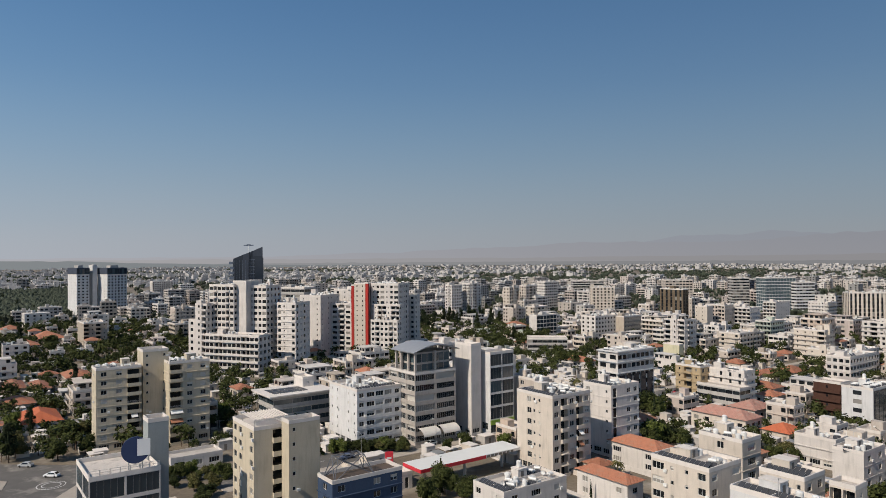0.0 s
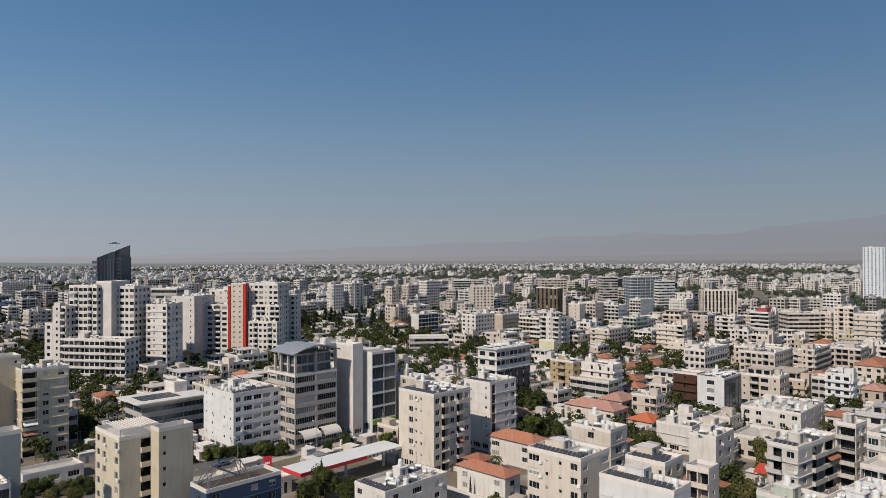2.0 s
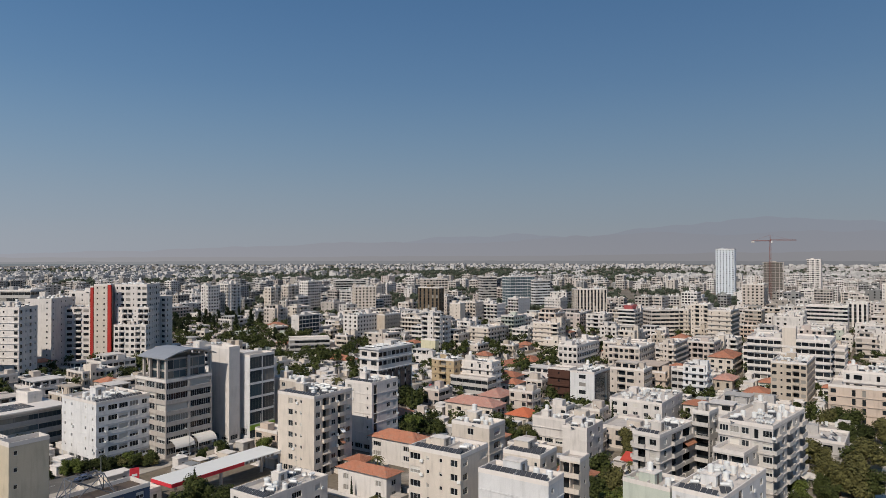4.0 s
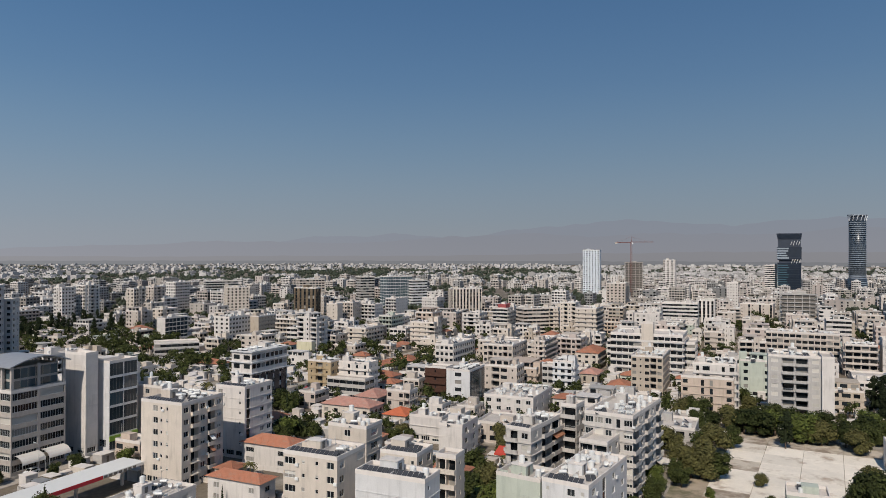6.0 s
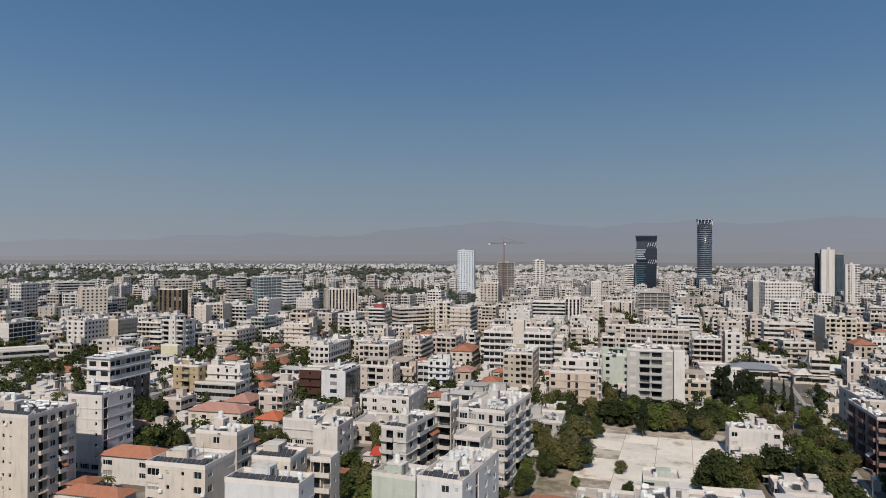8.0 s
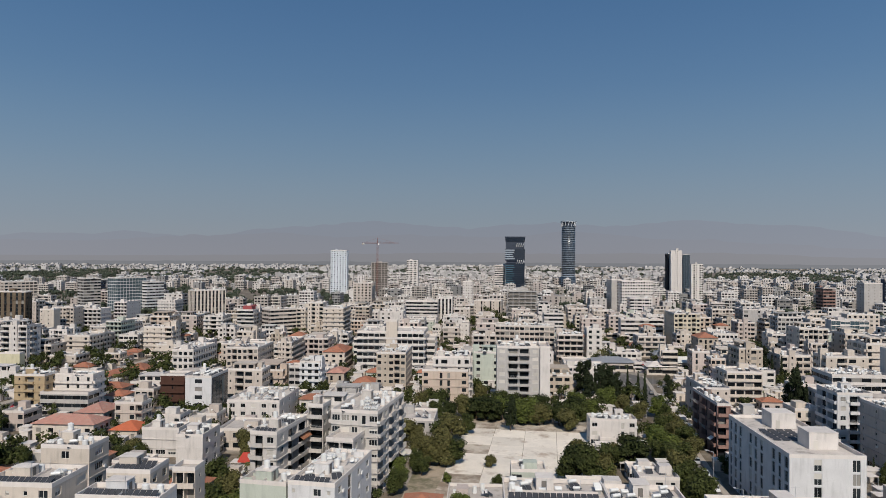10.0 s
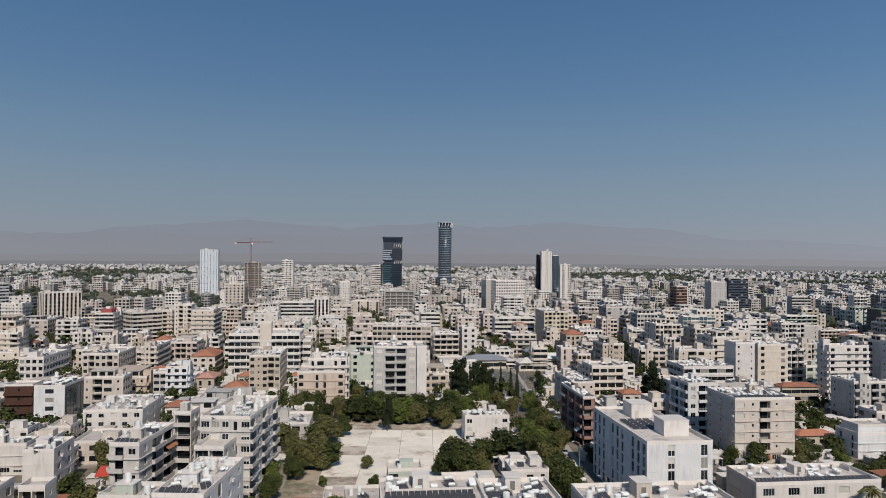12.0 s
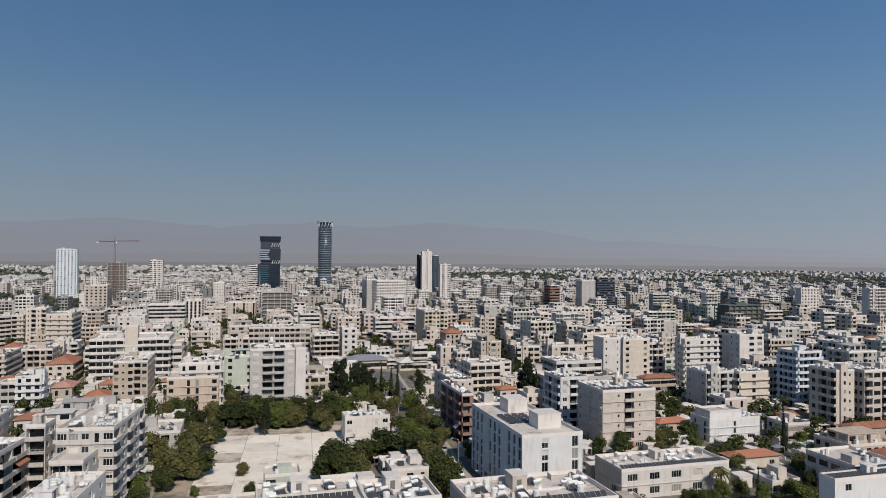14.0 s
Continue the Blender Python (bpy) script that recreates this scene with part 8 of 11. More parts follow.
mass(328, 403, 36, 7, 9, 1, "WW", "RR", "beige")
mass(511, -94, -54, 7, 9, 4, "RR", "wBw", "cream")
mass(517, 66, -54, 8, 9, 4, "wBw", "sBWs", "tan")
town(-80, 512, 36, 16, 11, 4, "WW", "WW", "cream")
mass(-240, 464, 36, 9, 10, 2, "", "", "beige")
mass(12, 522, 36, 8, 10, 1, "BB", "W.w", "rose")
town(-301, 429, 36, 9, 10, 1, "BB", "wWw", "white")
town(-133, 502, 36, 13, 16, 5, "wWw", "WW", "rose")
mass(307, 426, 36, 7, 9, 1, "wBw", "BB", "rose")
mass(-18, 519, 36, 15, 16, 1, "WW", "W.w", "cream")
town(341, 397, 36, 14, 11, 3, "w.wB", "wWw", "tan")
mass(167, 498, 36, 9, 10, 2, "wWw", "WW", "white")
mass(522, 31, -54, 17, 12, 6, "wBw", "BwB", "white")
mass(524, 56, -54, 8, 7, 4, "wBw", "w.wB", "cream")
mass(509, 125, -54, 16, 13, 7, "wBw", "wWw", "grey")
mass(-207, 484, 36, 12, 12, 1, "ww.s", "RR", "cream")
mass(520, -84, -54, 10, 7, 3, "wWw", "BwB", "cream")
mass(-122, 515, 36, 7, 8, 2, "wBw", "BwB", "rose")
mass(61, 525, 36, 7, 10, 1, "wBw", "W.w", "palegreen")
mass(-258, 463, 36, 10, 10, 1, "w.wB", "sBWs", "cream")
mass(443, 295, -54, 8, 8, 2, "WW", "wBw", "white")
mass(225, 475, 36, 18, 11, 5, "BB", "wWw", "palegreen")
mass(101, 521, 36, 7, 8, 3, "BwB", "wWw", "tan")
mass(525, -31, -54, 12, 16, 7, "wBw", "BwB", "beige")
mass(530, 47, -54, 7, 8, 4, "", "", "beige")
mass(-108, 516, 36, 12, 17, 4, "sBWs", "sBWs", "rose")
mass(30, 527, 36, 18, 12, 1, "wWw", "WW", "palegreen")
mass(4, 532, 36, 7, 10, 2, "WW", "wBw", "beige")
mass(513, -133, -54, 12, 14, 1, "wBw", "WW", "peach")
mass(498, 183, -54, 17, 13, 6, "BwB", "w.wB", "peach")
mass(259, 462, 36, 15, 14, 4, "wBw", "Bws", "tan")
mass(-43, 532, 36, 8, 8, 3, "Bws", "sBWs", "cream")
mass(-61, 526, 36, 14, 15, 7, "ww.s", "sBWs", "beige")
mass(374, 383, 36, 7, 10, 1, "wWw", "sBWs", "white")
mass(522, -99, -54, 17, 12, 3, "ww.s", "RR", "beige")
mass(422, 328, 36, 14, 17, 5, "wBw", "w.wB", "white")
mass(210, 493, 36, 9, 10, 1, "W.w", "w.wB", "white")
mass(439, 310, 36, 11, 16, 2, "BwB", "wWw", "cream")
mass(177, 504, 36, 14, 13, 4, "sBWs", "sBWs", "tan")
mass(532, 10, -54, 16, 17, 1, "Bws", "BwB", "beige")
mass(77, 532, 36, 8, 10, 2, "w.wB", "BB", "tan")
mass(-316, 437, 126, 9, 7, 3, "WW", "BB", "beige")
mass(458, 279, -54, 15, 13, 6, "wWw", "RR", "white")
mass(527, 99, -54, 14, 11, 4, "Bws", "sBWs", "beige")
mass(-283, 458, 36, 11, 12, 1, "W.w", "ww.s", "beige")
mass(472, 254, -54, 17, 13, 5, "w.wB", "W.w", "rose")
mass(392, 365, 36, 16, 18, 6, "ww.s", "sBWs", "white")
mass(-169, 508, 36, 13, 15, 5, "Bws", "BwB", "white")
mass(-129, 524, 36, 9, 7, 2, "BB", "sBWs", "grey")
mass(-306, 443, 36, 17, 15, 1, "sBWs", "WW", "peach")
mass(514, 168, -54, 9, 7, 4, "", "", "beige")
mass(112, 529, 36, 7, 8, 1, "wBw", "wWw", "peach")
mass(406, 357, 36, 9, 10, 2, "BB", "sBWs", "rose")
mass(-262, 476, 36, 7, 9, 2, "sBWs", "BwB", "beige")
mass(-93, 530, 36, 12, 17, 3, "ww.s", "w.wB", "grey")
mass(419, 349, 36, 8, 7, 2, "Bws", "W.w", "white")
mass(532, 116, -54, 8, 10, 4, "RR", "sBWs", "rose")
mass(519, 154, -54, 12, 14, 5, "w.wB", "WW", "rose")
mass(539, -46, -54, 14, 16, 5, "RR", "BwB", "cream")
mass(-6, 546, 36, 8, 9, 2, "BwB", "Bws", "beige")
mass(86, 535, 36, 16, 14, 2, "WW", "wWw", "rose")
mass(-39, 542, 36, 15, 12, 2, "W.w", "ww.s", "white")
mass(538, 76, -54, 14, 14, 4, "WW", "W.w", "cream")
mass(492, 243, -54, 9, 7, 1, "wBw", "RR", "tan")
mass(239, 489, 36, 16, 12, 4, "ww.s", "wWw", "white")
mass(546, 56, -54, 7, 8, 5, "RR", "ww.s", "beige")
mass(383, 393, 36, 9, 7, 2, "", "", "beige")
mass(120, 533, 36, 11, 12, 5, "sBWs", "Bws", "white")
mass(159, 520, 36, 17, 18, 5, "W.w", "BwB", "white")
mass(373, 406, 36, 9, 9, 1, "W.w", "Bws", "peach")
mass(501, 232, -54, 8, 7, 2, "Bws", "BB", "white")
mass(-73, 543, 36, 17, 12, 5, "Bws", "w.wB", "beige")
mass(54, 545, 36, 15, 13, 2, "ww.s", "RR", "tan")
mass(447, 327, -54, 7, 9, 1, "Bws", "w.wB", "beige")
mass(524, 176, -54, 8, 10, 3, "BB", "sBWs", "white")
mass(18, 548, 36, 13, 16, 1, "w.wB", "ww.s", "beige")
mass(526, -155, -54, 17, 13, 5, "wBw", "wWw", "grey")
mass(296, 462, 36, 17, 15, 5, "wBw", "Bws", "white")
mass(531, 139, -54, 16, 15, 5, "RR", "RR", "tan")
mass(549, 24, -54, 18, 12, 5, "WW", "ww.s", "grey")
mass(535, -119, -54, 14, 16, 6, "WW", "ww.s", "cream")
mass(455, 319, -54, 8, 9, 1, "wWw", "Bws", "beige")
mass(212, 513, 36, 9, 10, 1, "ww.s", "RR", "rose")
mass(552, -11, -54, 13, 14, 3, "", "", "cream")
mass(79, 550, 36, 9, 8, 1, "BwB", "W.w", "white")
mass(516, 208, -54, 7, 9, 3, "ww.s", "WW", "tan")
mass(516, 194, -54, 17, 18, 6, "sBWs", "wBw", "beige")
mass(487, 271, -54, 9, 9, 1, "W.w", "w.wB", "rose")
mass(367, 421, 36, 7, 8, 2, "RR", "W.w", "white")
mass(-127, 538, 36, 16, 15, 5, "Bws", "sBWs", "tan")
mass(192, 520, 36, 12, 15, 3, "W.w", "BB", "white")
mass(440, 338, 36, 17, 12, 3, "BB", "RR", "rose")
mass(-201, 516, 36, 13, 17, 4, "RR", "sBWs", "tan")
mass(497, 262, -54, 7, 7, 2, "", "", "cream")
mass(557, -57, -54, 9, 9, 3, "WW", "wBw", "rose")
mass(233, 506, 36, 12, 17, 3, "Bws", "BwB", "grey")
mass(467, 309, -54, 15, 14, 5, "W.w", "W.w", "beige")
mass(105, 546, 36, 17, 15, 3, "WW", "w.wB", "white")
mass(427, 364, 36, 12, 15, 3, "sBWs", "sBWs", "palegreen")
mass(252, 504, 36, 7, 7, 2, "sBWs", "w.wB", "rose")
mass(285, 480, 36, 15, 17, 5, "W.w", "WW", "rose")
mass(481, 291, -54, 16, 13, 5, "Bws", "ww.s", "tan")
mass(555, -73, -54, 14, 14, 4, "Bws", "BB", "beige")
mass(410, 385, 36, 12, 15, 6, "BB", "wBw", "beige")
mass(339, 451, 36, 9, 10, 1, "sBWs", "BwB", "tan")
mass(-80, 558, 36, 9, 10, 3, "BwB", "WW", "grey")
mass(-318, 466, 36, 11, 13, 3, "WW", "WW", "beige")
mass(559, 53, -54, 13, 16, 5, "w.wB", "RR", "cream")
mass(393, 402, 36, 17, 16, 3, "wWw", "BB", "peach")
mass(180, 533, 36, 12, 14, 5, "WW", "RR", "white")
mass(-242, 513, 36, 10, 10, 1, "WW", "wWw", "cream")
mass(507, 249, -54, 14, 14, 5, "WW", "wWw", "rose")
mass(-50, 562, 36, 17, 11, 4, "BB", "Bws", "white")
mass(468, 324, -54, 7, 9, 2, "RR", "BwB", "beige")
mass(537, 171, -54, 13, 16, 5, "wBw", "W.w", "tan")
mass(-329, 463, 126, 14, 14, 3, "WW", "BB", "cream")
mass(143, 546, 36, 14, 13, 5, "wBw", "sBWs", "beige")
mass(550, 146, -54, 9, 10, 4, "", "", "cream")
mass(562, -89, -54, 9, 8, 3, "RR", "w.wB", "white")
mass(565, -34, -54, 12, 15, 4, "BB", "RR", "white")
mass(-110, 556, 36, 17, 11, 7, "BwB", "RR", "cream")
mass(40, 565, 36, 12, 16, 1, "RR", "BwB", "cream")
mass(-71, 566, 36, 7, 9, 2, "wWw", "w.wB", "white")
mass(168, 545, 36, 9, 10, 2, "RR", "BB", "beige")
mass(383, 423, 36, 12, 14, 2, "sBWs", "RR", "rose")
mass(569, -51, -54, 9, 9, 4, "BwB", "wBw", "tan")
mass(551, -138, -54, 16, 12, 1, "WW", "BB", "beige")
mass(373, 435, 36, 8, 9, 2, "WW", "wWw", "beige")
mass(-162, 549, 36, 10, 9, 2, "ww.s", "RR", "cream")
mass(-219, 529, 36, 10, 10, 1, "ww.s", "w.wB", "white")
mass(213, 529, 36, 12, 13, 2, "WW", "BwB", "rose")
mass(263, 505, 36, 16, 17, 2, "sBWs", "RR", "cream")
mass(526, 226, -54, 17, 13, 5, "ww.s", "Bws", "white")
mass(575, -9, -54, 7, 9, 3, "wBw", "WW", "white")
mass(570, 40, -54, 14, 14, 4, "", "", "beige")
mass(-2, 573, 36, 13, 11, 2, "wWw", "wWw", "rose")
mass(552, 163, -54, 9, 9, 4, "Bws", "sBWs", "peach")
mass(325, 476, 36, 9, 7, 1, "WW", "wWw", "cream")
mass(566, 96, -54, 12, 11, 6, "wBw", "wWw", "white")
mass(534, 209, -54, 17, 14, 5, "w.wB", "W.w", "beige")
mass(568, -101, -54, 10, 8, 3, "wWw", "RR", "white")
mass(363, 447, 36, 13, 15, 6, "sBWs", "BwB", "cream")
mass(315, 487, 36, 9, 7, 3, "sBWs", "WW", "beige")
mass(188, 549, 36, 8, 7, 1, "BB", "Bws", "rose")
mass(-198, 546, 36, 9, 8, 2, "ww.s", "BB", "beige")
mass(-143, 557, 36, 16, 17, 7, "wBw", "sBWs", "tan")
mass(59, 571, 36, 16, 18, 1, "", "", "cream")
mass(-334, 478, 36, 10, 7, 1, "BwB", "WW", "cream")
mass(575, -81, -54, 9, 10, 4, "BwB", "WW", "white")
mass(131, 564, 36, 13, 13, 3, "RR", "BB", "tan")
mass(86, 572, 36, 15, 13, 4, "WW", "wWw", "white")
mass(-185, 554, 36, 9, 8, 2, "BB", "BwB", "beige")
mass(-111, 572, 36, 7, 10, 2, "W.w", "wWw", "white")
mass(-81, 577, 36, 8, 10, 2, "Bws", "BwB", "peach")
mass(583, -24, -54, 8, 9, 3, "W.w", "RR", "beige")
mass(249, 523, 36, 12, 17, 2, "Bws", "sBWs", "tan")
mass(350, 463, 36, 13, 16, 5, "wBw", "ww.s", "white")
mass(565, 129, -54, 13, 16, 6, "Bws", "w.wB", "white")
mass(-237, 535, 36, 10, 7, 1, "W.w", "wWw", "rose")
mass(-50, 582, 36, 8, 10, 2, "sBWs", "w.wB", "white")
mass(551, 183, -54, 16, 16, 7, "sBWs", "wBw", "beige")
mass(-313, 497, 36, 9, 8, 1, "w.wB", "BwB", "grey")
mass(487, 325, -54, 14, 12, 4, "WW", "WW", "cream")
mass(583, 50, -54, 9, 10, 4, "RR", "ww.s", "beige")
mass(384, 445, 36, 7, 7, 1, "BB", "sBWs", "tan")
mass(577, 68, -54, 15, 18, 6, "wWw", "w.wB", "beige")
mass(337, 480, 36, 9, 9, 1, "", "", "white")
mass(498, 308, -54, 16, 13, 3, "RR", "wWw", "white")
mass(476, 338, 36, 18, 16, 4, "W.w", "RR", "beige")
mass(568, -130, -54, 14, 15, 5, "BwB", "wBw", "white")
mass(160, 561, 36, 16, 13, 5, "w.wB", "BB", "white")
mass(447, 378, 36, 16, 14, 3, "wWw", "sBWs", "white")
mass(463, 359, 36, 15, 15, 3, "wBw", "sBWs", "cream")
mass(-216, 548, 36, 8, 7, 2, "wBw", "Bws", "cream")
mass(581, -90, -54, 8, 10, 3, "RR", "WW", "palegreen")
mass(586, -53, -54, 9, 10, 4, "W.w", "RR", "rose")
mass(589, -35, -54, 7, 8, 4, "wWw", "w.wB", "white")
mass(303, 506, 36, 9, 10, 2, "", "", "grey")
mass(432, 401, 36, 13, 12, 6, "Bws", "ww.s", "grey")
mass(25, 586, 36, 16, 17, 3, "Bws", "sBWs", "grey")
mass(-132, 577, 36, 10, 9, 1, "BwB", "w.wB", "cream")
mass(565, -164, -54, 12, 16, 6, "w.wB", "BwB", "cream")
mass(412, 423, 36, 15, 12, 6, "WW", "ww.s", "tan")
mass(188, 562, 36, 9, 8, 1, "BwB", "RR", "rose")
mass(579, 109, -54, 18, 14, 5, "wBw", "wBw", "white")
mass(-65, 586, 36, 13, 15, 5, "wWw", "Bws", "white")
mass(565, 164, -54, 15, 18, 7, "wWw", "W.w", "grey")
mass(518, 285, -54, 16, 14, 4, "BB", "WW", "cream")
mass(-271, 525, 36, 15, 17, 6, "sBWs", "sBWs", "white")
mass(593, 37, -54, 9, 10, 4, "BwB", "RR", "tan")
mass(282, 521, 36, 12, 13, 4, "W.w", "ww.s", "white")
mass(530, 269, -54, 15, 12, 2, "W.w", "RR", "peach")
mass(-330, 498, 36, 7, 7, 2, "RR", "ww.s", "beige")
mass(-4, 596, 36, 7, 8, 1, "BwB", "w.wB", "beige")
mass(296, 518, 36, 8, 9, 3, "Bws", "BwB", "beige")
mass(-177, 565, 36, 13, 16, 4, "BB", "w.wB", "palegreen")
mass(-106, 583, 36, 17, 15, 6, "WW", "ww.s", "beige")
mass(148, 574, 36, 15, 15, 3, "wBw", "ww.s", "cream")
mass(506, 322, -54, 9, 8, 2, "w.wB", "wWw", "cream")
mass(596, 55, -54, 7, 9, 3, "W.w", "w.wB", "tan")
mass(113, 586, 36, 11, 11, 3, "Bws", "BwB", "white")
mass(63, 596, 36, 8, 9, 1, "", "", "tan")
mass(258, 542, 36, 7, 10, 1, "", "", "rose")
mass(586, -114, -54, 14, 15, 7, "wWw", "W.w", "cream")
mass(546, 245, -54, 18, 14, 3, "ww.s", "sBWs", "tan")
mass(-289, 529, 36, 9, 8, 1, "W.w", "W.w", "peach")
mass(404, 443, 36, 14, 15, 3, "w.wB", "BB", "cream")
mass(180, 571, 36, 18, 13, 4, "RR", "Bws", "beige")
mass(-262, 546, 36, 7, 7, 2, "BB", "w.wB", "rose")
mass(597, -42, -54, 17, 17, 4, "BB", "wBw", "peach")
mass(584, 141, -54, 14, 13, 5, "w.wB", "WW", "palegreen")
mass(-50, 598, 36, 17, 16, 7, "W.w", "sBWs", "cream")
mass(561, 223, -54, 17, 12, 4, "BB", "W.w", "tan")
mass(274, 537, 36, 11, 18, 3, "wBw", "wBw", "cream")
mass(606, 44, -54, 7, 7, 5, "BB", "wWw", "tan")
mass(597, 89, -54, 15, 12, 5, "ww.s", "BwB", "white")
mass(607, 17, -54, 9, 9, 3, "Bws", "RR", "grey")
mass(602, -75, -54, 9, 10, 4, "W.w", "wBw", "rose")
mass(587, -146, -54, 14, 12, 1, "BB", "WW", "beige")
mass(-342, 505, 36, 9, 8, 2, "WW", "ww.s", "white")
mass(305, 527, 36, 8, 9, 1, "wBw", "w.wB", "grey")
mass(332, 512, 36, 7, 8, 3, "sBWs", "RR", "white")
mass(371, 479, 36, 15, 14, 4, "RR", "W.w", "white")
mass(385, 466, 36, 17, 16, 4, "wWw", "ww.s", "rose")
mass(97, 601, 36, 10, 9, 2, "ww.s", "BwB", "grey")
mass(-253, 556, 36, 8, 8, 1, "", "", "beige")
mass(589, 158, -54, 8, 8, 3, "Bws", "WW", "beige")
mass(493, 363, -54, 8, 8, 2, "BwB", "wWw", "white")
mass(-83, 601, 36, 16, 13, 3, "Bws", "BB", "grey")
mass(15, 611, 36, 8, 7, 1, "wWw", "wWw", "white")
mass(-359, 497, 126, 9, 7, 2, "RR", "wBw", "cream")
mass(485, 371, 36, 13, 14, 5, "Bws", "wWw", "beige")
mass(-213, 570, 36, 17, 15, 2, "w.wB", "w.wB", "beige")
mass(508, 342, -54, 16, 12, 5, "w.wB", "sBWs", "rose")
mass(534, 299, -54, 13, 13, 2, "sBWs", "W.w", "tan")
mass(-294, 540, 36, 9, 8, 2, "sBWs", "RR", "cream")
mass(518, 323, -54, 13, 16, 3, "sBWs", "w.wB", "white")
mass(597, 126, -54, 16, 12, 6, "BB", "wBw", "cream")
mass(577, 200, -54, 18, 12, 5, "WW", "sBWs", "white")
mass(614, -15, -54, 8, 8, 4, "BwB", "W.w", "rose")
mass(-331, 519, 36, 8, 9, 2, "ww.s", "wBw", "tan")
mass(447, 424, 36, 7, 7, 1, "wWw", "wWw", "rose")
mass(-317, 528, 36, 8, 9, 2, "", "", "white")
mass(298, 539, 36, 8, 10, 1, "sBWs", "WW", "white")
mass(608, 66, -54, 11, 16, 5, "BB", "BB", "grey")
mass(-192, 585, 36, 10, 9, 1, "BwB", "RR", "palegreen")
mass(-141, 594, 36, 17, 17, 7, "RR", "sBWs", "white")
mass(545, 282, -54, 18, 14, 5, "BB", "Bws", "beige")
mass(-233, 571, 36, 10, 9, 2, "wBw", "Bws", "beige")
mass(325, 525, 36, 8, 8, 2, "RR", "sBWs", "white")
mass(86, 610, 36, 9, 9, 2, "RR", "BwB", "white")
mass(617, 3, -54, 8, 8, 1, "", "", "cream")
mass(-31, 612, 36, 15, 16, 2, "wBw", "BB", "rose")
mass(108, 609, 36, 9, 9, 3, "RR", "BB", "rose")
mass(29, 613, 36, 13, 18, 2, "ww.s", "RR", "grey")
mass(316, 532, 36, 9, 9, 1, "w.wB", "BwB", "cream")
mass(131, 602, 36, 11, 14, 4, "W.w", "Bws", "beige")
mass(436, 436, 36, 16, 11, 4, "wWw", "ww.s", "white")
mass(-104, 610, 36, 10, 9, 3, "RR", "WW", "beige")
mass(352, 505, 36, 16, 17, 2, "wBw", "W.w", "cream")
mass(62, 614, 36, 13, 14, 5, "ww.s", "sBWs", "beige")
mass(614, -58, -54, 17, 13, 7, "ww.s", "RR", "cream")
mass(591, 181, -54, 16, 13, 4, "", "", "beige")
mass(603, -136, -54, 11, 13, 7, "W.w", "wBw", "rose")
mass(-353, 512, 36, 14, 11, 1, "BwB", "RR", "beige")
mass(611, -100, -54, 14, 13, 7, "Bws", "RR", "white")
mass(424, 458, 36, 8, 7, 1, "sBWs", "W.w", "cream")
mass(566, 255, -54, 14, 15, 4, "sBWs", "ww.s", "rose")
mass(285, 552, 36, 12, 14, 3, "w.wB", "ww.s", "white")
mass(624, -8, -54, 8, 8, 4, "BB", "sBWs", "cream")
mass(620, -30, -54, 12, 14, 6, "W.w", "wWw", "beige")
mass(383, 495, 36, 8, 10, 2, "BB", "W.w", "rose")
mass(308, 545, 36, 7, 8, 1, "W.w", "wBw", "cream")
mass(7, 626, 36, 9, 8, 2, "Bws", "WW", "rose")
mass(405, 476, 36, 12, 14, 5, "wWw", "Bws", "beige")
mass(-172, 598, 36, 17, 17, 4, "wWw", "BB", "white")
mass(-339, 529, 36, 7, 10, 2, "BB", "BB", "cream")
mass(603, -168, -54, 12, 12, 6, "wBw", "sBWs", "cream")
mass(337, 532, 36, 8, 8, 2, "WW", "WW", "tan")
mass(617, 100, -54, 16, 14, 5, "RR", "Bws", "beige")
mass(-316, 547, 36, 7, 8, 1, "wBw", "ww.s", "rose")
mass(242, 579, 36, 11, 12, 5, "sBWs", "wBw", "cream")
mass(624, 45, -54, 16, 14, 5, "wWw", "sBWs", "beige")
mass(522, 352, -54, 14, 13, 3, "BwB", "w.wB", "tan")
mass(-81, 625, 36, 8, 9, 3, "BwB", "wWw", "tan")
mass(535, 332, -54, 11, 13, 6, "ww.s", "W.w", "white")
mass(175, 607, 36, 8, 8, 2, "BwB", "BB", "tan")
mass(38, 631, 36, 8, 8, 2, "Bws", "RR", "white")
mass(506, 376, -54, 13, 16, 3, "wBw", "w.wB", "beige")
mass(610, 158, -54, 12, 11, 5, "w.wB", "wBw", "grey")
mass(-112, 622, 36, 9, 9, 2, "wWw", "W.w", "cream")
mass(627, -46, -54, 15, 13, 7, "wBw", "w.wB", "white")
mass(451, 446, 36, 8, 9, 2, "wWw", "Bws", "beige")
mass(-245, 580, 36, 16, 17, 3, "WW", "w.wB", "white")
mass(-284, 568, 36, 9, 8, 2, "BwB", "BB", "rose")
mass(-8, 630, 36, 12, 15, 1, "wWw", "WW", "cream")
mass(592, 232, -54, 9, 7, 5, "WW", "BB", "white")
mass(20, 634, 36, 10, 9, 2, "wWw", "w.wB", "cream")
mass(301, 559, 36, 9, 9, 2, "W.w", "wWw", "tan")
mass(129, 622, 36, 8, 8, 2, "sBWs", "BB", "beige")
mass(149, 614, 36, 14, 12, 3, "WW", "sBWs", "beige")
mass(628, 81, -54, 12, 15, 5, "W.w", "BB", "palegreen")
mass(-98, 625, 36, 12, 16, 4, "wBw", "BwB", "rose")
mass(523, 366, -54, 8, 9, 2, "BB", "wWw", "cream")
